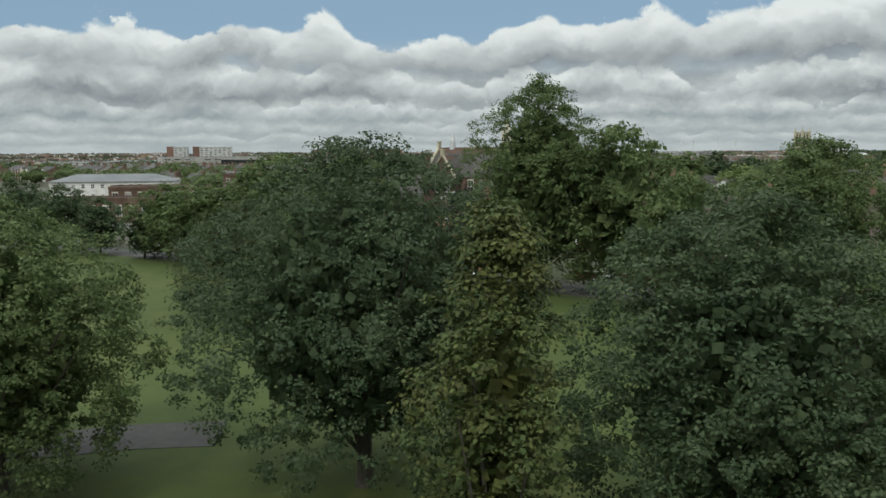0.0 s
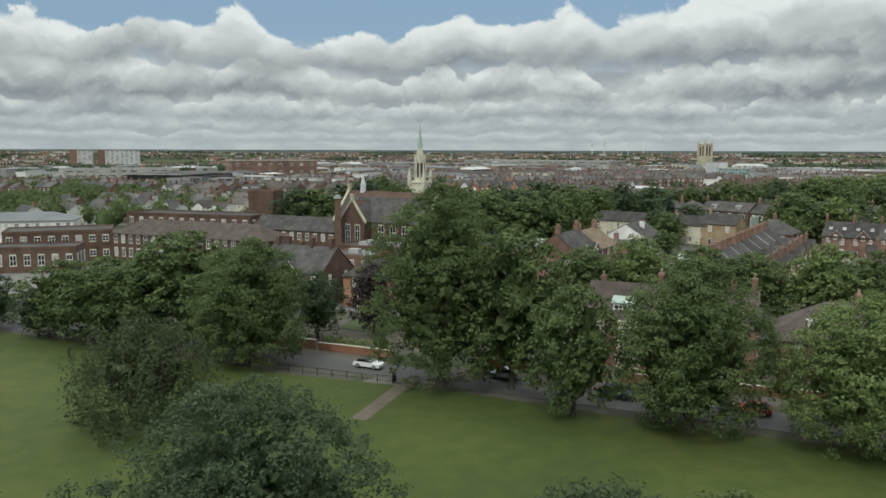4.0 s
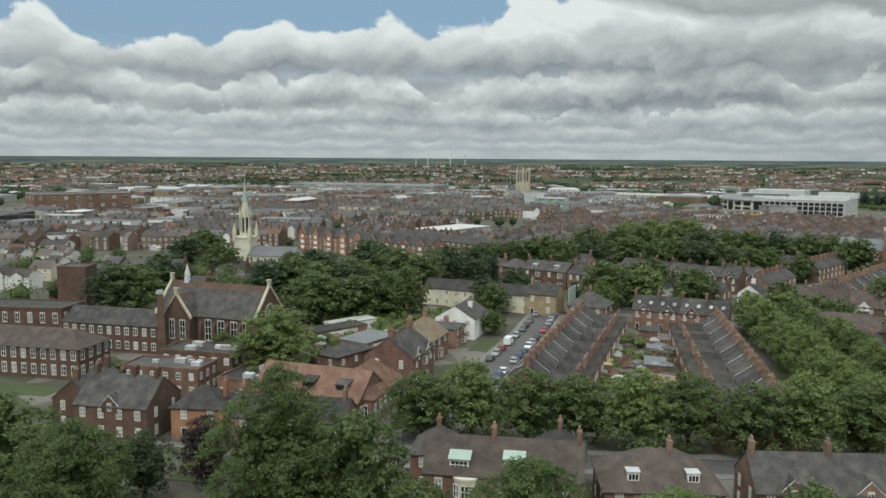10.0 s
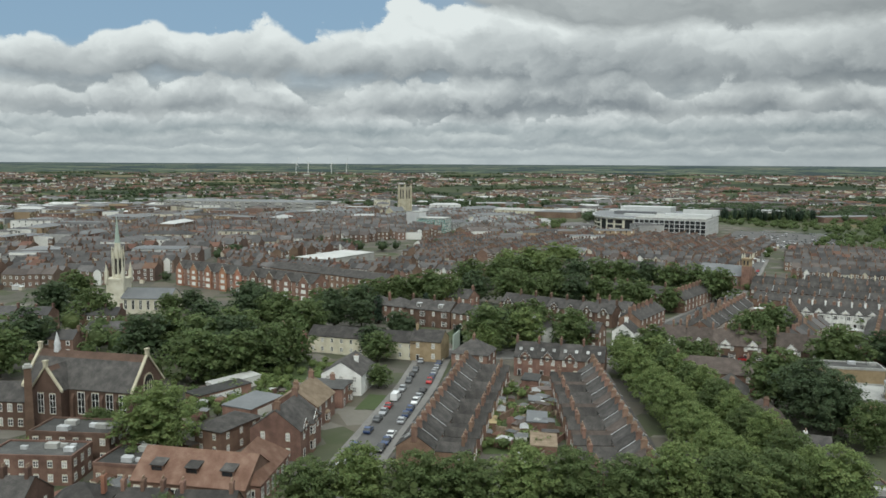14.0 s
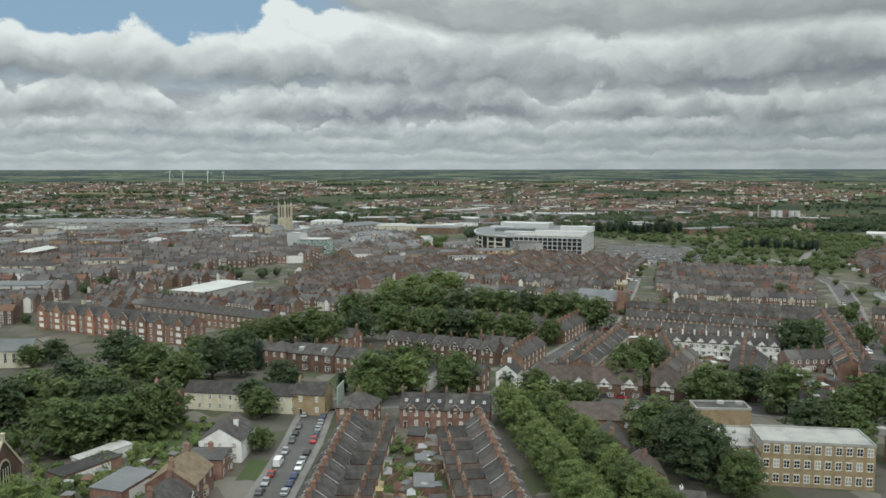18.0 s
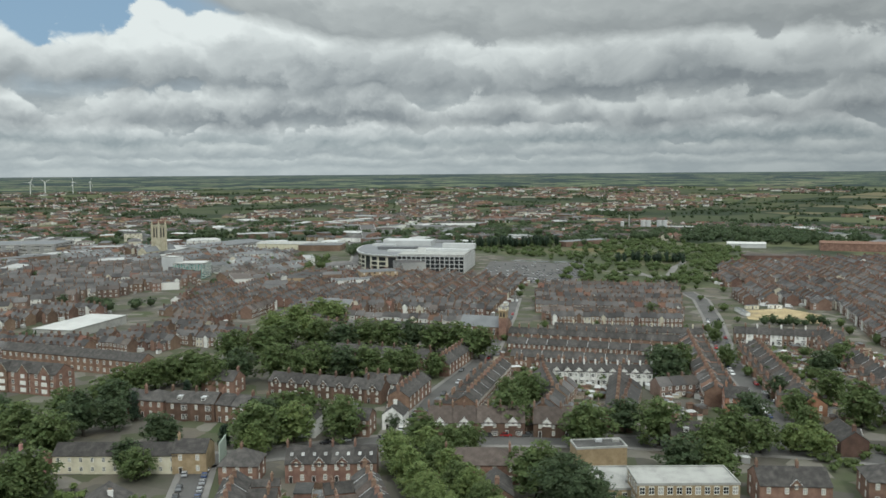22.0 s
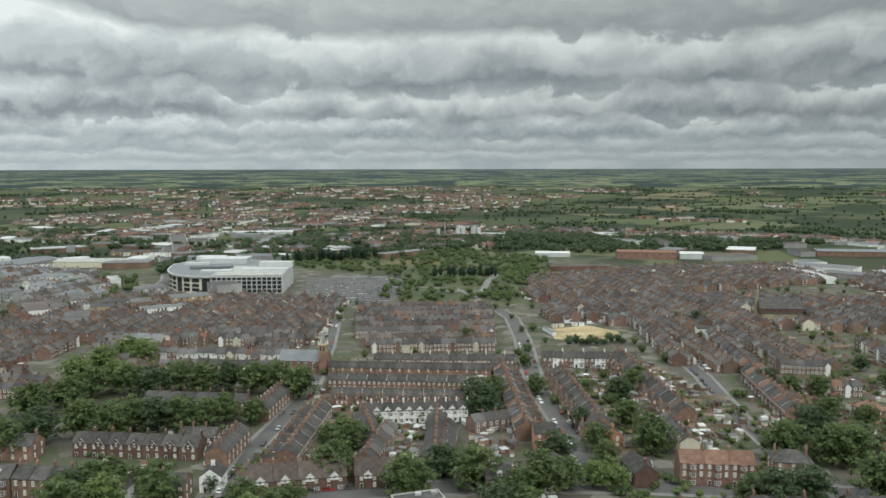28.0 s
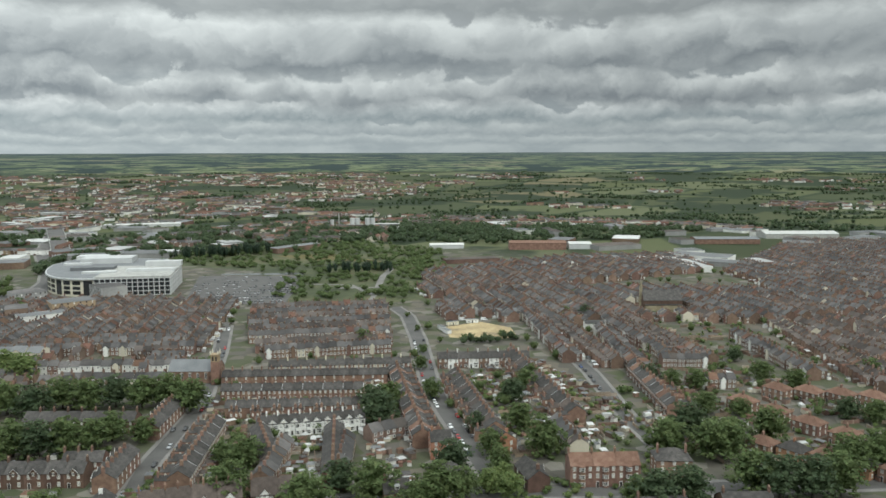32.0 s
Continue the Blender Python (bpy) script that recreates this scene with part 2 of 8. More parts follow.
CLADDING = material("white_panel", [(0.46, 0.47, 0.47), (0.58, 0.59, 0.59)], 0.1, 0.4, vary=0.06, fine=2)
TEAL = material("teal_glass", [(0.10, 0.26, 0.25), (0.18, 0.36, 0.34)], 0.3, 0.2, vary=0.1)
ASPHALT = material("asphalt", [(0.066, 0.064, 0.062), (0.088, 0.085, 0.082), (0.112, 0.108, 0.104)], 0.08, 0.85, vary=0.0, fine=1.5, coords="World")
PAVING = material("pavement", [(0.136, 0.132, 0.123), (0.178, 0.170, 0.162), (0.212, 0.204, 0.191)], 0.1, 0.85, vary=0.0, fine=1.2, coords="World")
GRASS = material("mown_grass", [(0.034, 0.052, 0.006), (0.049, 0.071, 0.008), (0.072, 0.086, 0.013)], 0.035, 0.9, vary=0.0, fine=0.35, coords="World", bump=0.5)
LAWN = material("garden_lawn", [(0.036, 0.055, 0.015), (0.056, 0.078, 0.025)], 0.05, 0.9, vary=0.2, fine=1.0, coords="World")
DIRT = material("worn_path", [(0.085, 0.072, 0.055), (0.125, 0.105, 0.080), (0.155, 0.135, 0.105)], 0.2, 0.95, vary=0.0, fine=1.5, coords="World")
EARTH = material("bare_earth", [(0.20, 0.16, 0.10), (0.36, 0.28, 0.15), (0.48, 0.39, 0.23)], 0.07, 0.9, vary=0.0, fine=0.6, coords="World")
BARK = material("bark", [(0.035, 0.03, 0.024), (0.075, 0.065, 0.052)], 3.0, 0.9, vary=0.2)
GREENS = {
    "lime": material("lime_leaf", [(0.077, 0.110, 0.043), (0.114, 0.154, 0.060), (0.156, 0.199, 0.084)], 0.25, 0.68, vary=0.30, fine=3, island=True, hue=0.03, translucent=0.42),
    "maple": material("maple_leaf", [(0.050, 0.076, 0.041), (0.076, 0.109, 0.054), (0.109, 0.142, 0.074)], 0.25, 0.62, vary=0.30, fine=3, island=True, hue=0.03, translucent=0.42),
    "willow": material("willow_leaf", [(0.050, 0.066, 0.033), (0.072, 0.091, 0.043), (0.098, 0.118, 0.057)], 0.25, 0.6, vary=0.25, fine=3, island=True, hue=0.02, translucent=0.25),
    "yellow": material("yellowing_leaf", [(0.050, 0.072, 0.025), (0.073, 0.096, 0.031), (0.127, 0.128, 0.040)], 0.35, 0.6, vary=0.35, fine=4, island=True, hue=0.04, translucent=0.25),
    "copper": material("copper_beech_leaf", [(0.022, 0.017, 0.018), (0.038, 0.026, 0.027), (0.060, 0.040, 0.037)], 0.3, 0.5, vary=0.3, fine=3, island=True, translucent=0.1),
    "bright": material("bright_leaf", [(0.120, 0.164, 0.060), (0.170, 0.223, 0.082), (0.226, 0.278, 0.110)], 0.25, 0.68, vary=0.25, fine=3, island=True, hue=0.03, translucent=0.42),
    "conifer": material("conifer_leaf", [(0.019, 0.035, 0.022), (0.031, 0.052, 0.029)], 0.4, 0.6, vary=0.3, fine=3, island=True, translucent=0.1),
}


MINSTERSTONE = material("grey_stone", [(0.34, 0.31, 0.225), (0.46, 0.42, 0.31), (0.56, 0.52, 0.40)], 0.3, 0.85, vary=0.05, fine=2, bump=0.3)


# ---- mesh helpers ----
class MB:
    """Collects vertices and faces; s is the material slot of a face."""

    def __init__(self):
        self.v, self.f, self.s = [], [], []

    def face(self, pts, s=0):
        i = len(self.v)
        self.v += [tuple(p) for p in pts]
        self.f.append(tuple(range(i, i + len(pts))))
        self.s.append(s)

    def solid(self, low, high, s=0, floor=True):
        """A prism between two rings of points."""
        i, n = len(self.v), len(low)
        self.v += [tuple(p) for p in low] + [tuple(p) for p in high]
        for k in range(n):
            j = (k + 1) % n
            self.f.append((i + k, i + j, i + n + j, i + n + k))
            self.s.append(s)
        self.f.append(tuple(i + n + k for k in range(n)))
        self.s.append(s)
        if floor:
            self.f.append(tuple(i + n - 1 - k for k in range(n)))
            self.s.append(s)
        return self

    def box(self, x0, x1, y0, y1, z0, z1, s=0):
        r = [(x0, y0), (x1, y0), (x1, y1), (x0, y1)]
        return self.solid([(x, y, z0) for x, y in r], [(x, y, z1) for x, y in r], s)

    def tube(self, x, y, z0, z1, r0, r1, n=8, s=0, turn=0.0):
        ring = [(math.cos(2 * math.pi * (k + turn) / n), math.sin(2 * math.pi * (k + turn) / n)) for k in range(n)]
        return self.solid([(x + r0 * c, y + r0 * d, z0) for c, d in ring], [(x + r1 * c, y + r1 * d, z1) for c, d in ring], s)

    def gable_wall(self, x0, x1, y0, y1, z0, z1, zr, along="x", s=0):
        """A body with gables: walls to z1 and a pointed end to zr."""
        if along == "x":
            ym = (y0 + y1) / 2
            a = [(x0, y0, z0), (x0, y1, z0), (x0, y1, z1), (x0, ym, zr), (x0, y0, z1)]
            b = [(x1, p[1], p[2]) for p in a]
        else:
            xm = (x0 + x1) / 2
            a = [(x1, y0, z0), (x0, y0, z0), (x0, y0, z1), (xm, y0, zr), (x1, y0, z1)]
            b = [(p[0], y1, p[2]) for p in a]
        return self.solid(a, b, s)

    def slab(self, pts, t=0.15, s=0):
        """A sloping roof plane with thickness."""
        return self.solid([(p[0], p[1], p[2] - t) for p in pts], pts, s)

    def gable_roof(self, x0, x1, y0, y1, z1, zr, over=0.35, along="x", s=0, t=0.16):
        if along == "x":
            ym, k = (y0 + y1) / 2, (zr - z1) / ((y1 - y0) / 2)
            zl = z1 - over * k
            a, b = x0 - over * 0.4, x1 + over * 0.4
            self.slab([(a, y0 - over, zl + t), (b, y0 - over, zl + t), (b, ym, zr + t), (a, ym, zr + t)], t, s)
            self.slab([(b, y1 + over, zl + t), (a, y1 + over, zl + t), (a, ym, zr + t), (b, ym, zr + t)], t, s)
        else:
            xm, k = (x0 + x1) / 2, (zr - z1) / ((x1 - x0) / 2)
            zl = z1 - over * k
            a, b = y0 - over * 0.4, y1 + over * 0.4
            self.slab([(x0 - over, b, zl + t), (x0 - over, a, zl + t), (xm, a, zr + t), (xm, b, zr + t)], t, s)
            self.slab([(x1 + over, a, zl + t), (x1 + over, b, zl + t), (xm, b, zr + t), (xm, a, zr + t)], t, s)
        return self

    def hip_roof(self, x0, x1, y0, y1, z1, zr, over=0.4, s=0):
        x0, x1, y0, y1 = x0 - over, x1 + over, y0 - over, y1 + over
        w, d = x1 - x0, y1 - y0
        i = len(self.v)
        if w >= d:
            a, b = (x0 + d / 2, (y0 + y1) / 2, zr), (x1 - d / 2, (y0 + y1) / 2, zr)
        else:
            a, b = ((x0 + x1) / 2, y0 + w / 2, zr), ((x0 + x1) / 2, y1 - w / 2, zr)
        z0 = z1 - 0.15
        self.v += [(x0, y0, z0), (x1, y0, z0), (x1, y1, z0), (x0, y1, z0), (x0, y0, z1), (x1, y0, z1), (x1, y1, z1), (x0, y1, z1), a, b]
        F = [(0, 1, 5, 4), (1, 2, 6, 5), (2, 3, 7, 6), (3, 0, 4, 7), (3, 2, 1, 0)]
        F += [(4, 5, 9, 8), (5, 6, 9), (6, 7, 8, 9), (7, 4, 8)] if w >= d else [(4, 5, 8), (5, 6, 9, 8), (6, 7, 9), (7, 4, 8, 9)]
        self.f += [tuple(i + k for k in q) for q in F]
        self.s += [s] * len(F)
        return self

    def mesh(self, name, *mats):
        me = bpy.data.meshes.new(name)
        me.from_pydata(self.v, [], self.f)
        for m in mats:
            me.materials.append(m)
        if any(self.s):
            me.polygons.foreach_set("material_index", self.s)
        me.update()
        return me


def part(name, data, mats, parent=None, label="", at=None):
    """Links a mesh builder or a mesh as one object under a thing or a part."""
    if isinstance(data, MB):
        data = data.mesh(name, *(mats if isinstance(mats, (list, tuple)) else [mats]))
    ob = new(name, data)
    if parent is not None:
        ob.parent = parent
    if at is not None:
        ob.matrix_basis = at
    return tagged(ob, label)


def thing(name, at, label, category, group="", kind=""):
    ob = new(name)
    ob.empty_display_size = 0.2
    ob.matrix_basis = at
    return tagged(ob, label, category, group, kind)


def heading(x0, y0, x1, y1):
    return math.degrees(math.atan2(y1 - y0, x1 - x0))


CACHE = {}


def window_mesh(w, h, cols=2, rows=2, glass=None, sill=True, surround=None):
    """A framed window on a wall that faces -y, one connected piece with sunk panes; origin at the middle of its foot."""
    key = ("win", round(w, 2), round(h, 2), cols, rows, (glass or GLASS).name, sill, surround.name if surround else "")
    if key not in CACHE:
        b, e = MB(), 0.10 if min(w, h) > 0.8 else 0.07
        xs, zs = [], []
        for k in range(cols + 1):
            x = -w / 2 + (w - e) * k / cols
            xs += [x, x + e]
        for k in range(rows + 1):
            z = (h - e) * k / rows
            zs += [z, z + e]
        lo = 1 if sill else 0
        if sill:
            zs = [-0.16] + zs + [h + 0.24]
        for z in zs:
            b.v += [(x, -0.08, z) for x in xs]
        nx = len(xs)
        for j in range(len(zs) - 1):
            for i in range(nx - 1):
                c = (j * nx + i, j * nx + i + 1, (j + 1) * nx + i + 1, (j + 1) * nx + i)
                jj = j - lo
                if i % 2 == 1 and jj % 2 == 1 and 0 <= jj < 2 * rows:
                    o = len(b.v)
                    b.v += [(b.v[k][0], -0.015, b.v[k][2]) for k in c]
                    b.f += [(c[k], c[(k + 1) % 4], o + (k + 1) % 4, o + k) for k in range(4)] + [(o, o + 1, o + 2, o + 3)]
                    b.s += [0] * 4 + [1]
                else:
                    b.f.append(c)
                    b.s.append(2 if sill and j in (0, len(zs) - 2) else 0)
        edge = [i for i in range(nx)] + [j * nx + nx - 1 for j in range(1, len(zs))] + [(len(zs) - 1) * nx + i for i in range(nx - 2, -1, -1)] + [j * nx for j in range(len(zs) - 2, 0, -1)]
        o = len(b.v)
        b.v += [(b.v[k][0], 0.01, b.v[k][2]) for k in edge]
        n = len(edge)
        b.f += [(edge[(k + 1) % n], edge[k], o + k, o + (k + 1) % n) for k in range(n)]
        b.s += [0] * n
        CACHE[key] = b.mesh("window", FRAME, glass or GLASS, surround or STONE)
    return CACHE[key]


def window(parent, x, y, z, w, h, turn=0, cols=2, rows=2, glass=None, sill=True, name="window", surround=None):
    return part(name, window_mesh(w, h, cols, rows, glass, sill, surround), None, parent, at=pose(x, y, z, 0, 0, turn))


def door(parent, x, y, z, w=0.95, h=2.1, turn=0, color=None):
    key = ("door", w, h, color.name if color else "")
    if key not in CACHE:
        b = MB()
        b.box(-w / 2, w / 2, -0.05, 0, 0, h).box(-w / 2 - 0.1, -w / 2, -0.1, 0, 0, h + 0.1, 1).box(w / 2, w / 2 + 0.1, -0.1, 0, 0, h + 0.1, 1).box(-w / 2, w / 2, -0.1, 0, h, h + 0.1, 1)
        b.box(-w / 2 + 0.12, w / 2 - 0.12, -0.07, -0.05, 0.25, 0.95).box(-w / 2 + 0.12, w / 2 - 0.12, -0.07, -0.05, 1.15, h - 0.2)
        CACHE[key] = b.mesh("door", color or TIMBER, FRAME)
    return part("door", CACHE[key], None, parent, at=pose(x, y, z, 0, 0, turn))


def chimney_mesh(w, d, h, pots, mat):
    key = ("chim", w, d, round(h, 1), pots, mat.name)
    if key not in CACHE:
        b = MB()
        b.box(-w / 2, w / 2, -d / 2, d / 2, -h, -0.35).box(-w / 2 - 0.08, w / 2 + 0.08, -d / 2 - 0.08, d / 2 + 0.08, -0.35, -0.12).box(-w / 2 - 0.03, w / 2 + 0.03, -d / 2 - 0.03, d / 2 + 0.03, -0.12, 0)
        for k in range(pots):
            o = (k - (pots - 1) / 2) * 0.36
            x, y = (o, 0) if w > d else (0, o)
            b.tube(x, y, 0, 0.55, 0.15, 0.11, 8, 1).tube(x, y, 0.5, 0.58, 0.14, 0.14, 8, 1)
        CACHE[key] = b.mesh("chimney", mat, POT)
    return CACHE[key]


def chimney(parent, x, y, z, w=0.9, d=0.6, h=3.0, pots=3, mat=None):
    return part("chimney", chimney_mesh(w, d, h, pots, mat or BRICK), None, parent, at=pose(x, y, z))


# ---- camera-side light is the sky alone; ground ----
def land_height(x, y):
    r = math.hypot(x, y)
    t = min(max((r - 1150) / 900, 0), 1)
    z = -26 * t * t * (3 - 2 * t)
    u = min(max((r - 2500) / 2300, 0), 1)
    return z + u * u * (3 - 2 * u) * 36 + u * 9 * noise.noise((x / 800, y / 800, 3.0))


def build_ground():
    rings = [0, 40, 90, 150, 220, 300, 400, 520, 660, 820, 1000, 1150, 1300, 1450, 1600, 1800, 2050, 2350, 2600, 2850, 3100, 3350, 3600, 3850, 4100, 4350, 4600, 4800, 4970]
    n = 160
    v, fcs = [(0, 0, 0)], []
    for r in rings[1:]:
        for k in range(n):
            a = 2 * math.pi * k / n
            x, y = r * math.cos(a), r * math.sin(a)
            v.append((x, y, land_height(x, y)))
    for k in range(n):
        fcs.append((0, 1 + k, 1 + (k + 1) % n))
    for i in range(len(rings) - 2):
        o = 1 + i * n
        for k in range(n):
            j = (k + 1) % n
            fcs.append((o + k, o + n + k, o + n + j, o + j))
    me = bpy.data.meshes.new("ground")
    me.from_pydata(v, [], fcs)
    m = bpy.data.materials.new("land")
    m.use_nodes = True
    N = Nodes(m.node_tree)
    pos = N("ShaderNodeNewGeometry").outputs["Position"]
    sep = N("ShaderNodeSeparateXYZ", {0: pos})
    # town ground: yards, gardens, tarmac
    a = N.noise(pos, 0.05, 4, 0.6)
    b = N.noise(pos, 0.5, 3)
    town = N.ramp(a, [(0.35, (0.10, 0.095, 0.09)), (0.48, (0.13, 0.115, 0.095)), (0.57, (0.09, 0.09, 0.06)), (0.7, (0.05, 0.07, 0.025))])
    yard = N("ShaderNodeTexVoronoi", {"Vector": pos, "Scale": 0.11, "Randomness": 1.0})
    plot = N("ShaderNodeSeparateColor", {0: yard.outputs["Color"]})
    yards = N.ramp(plot.outputs[0], [(0.0, (0.05, 0.07, 0.025)), (0.20, (0.11, 0.10, 0.09)), (0.45, (0.06, 0.08, 0.03)), (0.58, (0.15, 0.13, 0.105)), (0.76, (0.085, 0.08, 0.07)), (0.90, (0.24, 0.225, 0.20))], "CONSTANT")
    town = N.mix(0.65, town, yards)
    town = N.mix(N.math("MULTIPLY", b, 0.5), town, (0.075, 0.075, 0.06, 1))
    # open country: hedged fields in irregular plots
    vor = N("ShaderNodeTexVoronoi", {"Vector": N("ShaderNodeMapping", {0: pos, 3: (0.0018, 0.0032, 0.0)}).outputs[0], "Scale": 1.0, "Randomness": 0.9})
    vor.voronoi_dimensions = "2D"
    plot = N("ShaderNodeSeparateColor", {0: vor.outputs["Color"]}).outputs[0]
    field = N.ramp(plot, [(0.0, (0.040, 0.048, 0.023)), (0.18, (0.081, 0.090, 0.039)), (0.34, (0.052, 0.062, 0.030)), (0.50, (0.107, 0.115, 0.061)), (0.64, (0.063, 0.070, 0.033)), (0.80, (0.144, 0.123, 0.072)), (0.88, (0.092, 0.101, 0.049))], "CONSTANT")
    edge = N("ShaderNodeTexVoronoi", {"Vector": vor.inputs["Vector"].links[0].from_socket, "Scale": 1.0, "Randomness": 0.9})
    edge.voronoi_dimensions, edge.feature = "2D", "DISTANCE_TO_EDGE"
    field = N.mix(N.ramp(edge.outputs["Distance"], [(0.03, (1, 1, 1)), (0.06, (0, 0, 0))]), field, (0.025, 0.038, 0.018, 1))
    field = N.mix(N.math("MULTIPLY", N.noise(pos, 0.02, 4), 0.3), field, (0.045, 0.065, 0.024, 1))
    woods = N.ramp(N.noise(pos, 0.0022, 4, 0.6), [(0.51, (0, 0, 0)), (0.54, (1, 1, 1))])
    field = N.mix(woods, field, (0.022, 0.034, 0.016, 1))
    dist = N("ShaderNodeVectorMath", {0: pos}, operation="LENGTH").outputs["Value"]
    out = N.ramp(N.math("ADD", N.math("DIVIDE", dist, 3000.0), N.math("MULTIPLY", N.math("SUBTRACT", N.noise(pos, 0.003, 3), 0.5), 0.2)), [(0.31, (0, 0, 0)), (0.36, (1, 1, 1))])
    col = N.mix(out, town, field)
    p = N("ShaderNodeBsdfPrincipled", {"Base Color": col, "Roughness": 0.95, "Specular IOR Level": 0.2})
    N("ShaderNodeOutputMaterial", {0: p.outputs[0]})
    me.materials.append(m)
    me.polygons.foreach_set("use_smooth", [True] * len(fcs))
    tagged(new("ground", me), "wide town ground running out to hedged fields", "ground", kind="structure")


build_ground()


def strip(name, pts, width, z, mat, label, category, offset=0.0):
    """A flat band along a line of points, moved sideways by offset."""
    b = MB()
    P = [Vector(p) for p in pts]
    L, R = [], []
    for i, p in enumerate(P):
        d = (P[min(i + 1, len(P) - 1)] - P[max(i - 1, 0)]).normalized()
        side = Vector((-d.y, d.x))
        L.append(p + side * (offset + width / 2))
        R.append(p + side * (offset - width / 2))
    for p, q in zip(L, R):
        b.v += [(p.x, p.y, z), (q.x, q.y, z), (q.x, q.y, z - 0.3), (p.x, p.y, z - 0.3)]
    for i in range(0, 4 * (len(P) - 1), 4):
        b.f += [(i, i + 1, i + 5, i + 4), (i + 1, i + 2, i + 6, i + 5), (i + 3, i, i + 4, i + 7)]
        b.s += [0] * 3
    b.f += [(0, 3, 2, 1), (4 * len(P) - 4, 4 * len(P) - 3, 4 * len(P) - 2, 4 * len(P) - 1)]
    b.s += [0, 0]
    return tagged(part(name, b, mat), label, category, kind="structure")


def patch(name, pts, z, mat, label, category, kind="structure"):
    b = MB().solid([(x, y, z - 0.3) for x, y in pts], [(x, y, z) for x, y in pts])
    return tagged(part(name, b, mat), label, category, kind=kind)


def street(name, pts, width, label, kerb=2.0, z=0.05):
    strip("road_" + name, pts, width, z, ASPHALT, label, "road")
    for n, side in enumerate((1, -1)):
        if kerb:
            strip("pavement_%s_%d" % (name, n + 1), pts, kerb, z + 0.12, PAVING, "grey pavement raised by a kerb beside the street", "pavement", side * (width + kerb) / 2)


# ---- trees ----
def quads(centers, normals, size, aspect, rng):
    """Leaf quads at the centres, each facing its normal, as vertex rows."""
    n = len(centers)
    up = rng.normal(size=(n, 3))
    a = np.cross(normals, up)
    a /= np.linalg.norm(a, axis=1, keepdims=True) + 1e-9
    b = np.cross(normals, a)
    b /= np.linalg.norm(b, axis=1, keepdims=True) + 1e-9
    s = (size * rng.uniform(0.6, 1.35, n))[:, None]
    a, b = a * s * aspect, b * s
    c = centers
    bend = normals / (np.linalg.norm(normals, axis=1, keepdims=True) + 1e-9) * s * 0.25
    return np.stack([c - a, c - b * 0.9 - bend * 0.3, c + a, c + b * 0.9 - bend * 0.3], 1).reshape(-1, 3)


def quad_mesh(name, v, mat, extra=None):
    """A mesh of separate quads; extra: (vertices, quads) of a solid core."""
    n = len(v) // 4
    me = bpy.data.meshes.new(name)
    q = np.arange(4 * n, dtype=np.int32)
    if extra is not None:
        q = np.r_[q, np.asarray(extra[1], dtype=np.int32).ravel() + 4 * n]
        v = np.r_[v, extra[0]]
    me.vertices.add(len(v))
    me.vertices.foreach_set("co", np.asarray(v, dtype=np.float32).ravel())
    me.loops.add(len(q))
    me.loops.foreach_set("vertex_index", q)
    m = len(q) // 4
    me.polygons.add(m)
    me.polygons.foreach_set("loop_start", np.arange(0, 4 * m, 4, dtype=np.int32))
    me.polygons.foreach_set("loop_total", np.full(m, 4, dtype=np.int32))
    me.materials.append(mat)
    me.update(calc_edges=True)
    return me


def core(cx, cy, cz, rx, ry, rz, rng, n=10, m=6):
    """A lumpy closed shell, the shaded inside of a crown."""
    v, f = [], []
    for j in range(m + 1):
        t = math.pi * j / m
        for k in range(n):
            p = 2 * math.pi * k / n
            w = rng.uniform(0.8, 1.1)
            v.append((cx + w * rx * math.sin(t) * math.cos(p), cy + w * ry * math.sin(t) * math.sin(p), cz + w * rz * math.cos(t)))
    for j in range(m):
        for k in range(n):
            f.append((j * n + k, (j + 1) * n + k, (j + 1) * n + (k + 1) % n, j * n + (k + 1) % n))
    return np.array(v), f


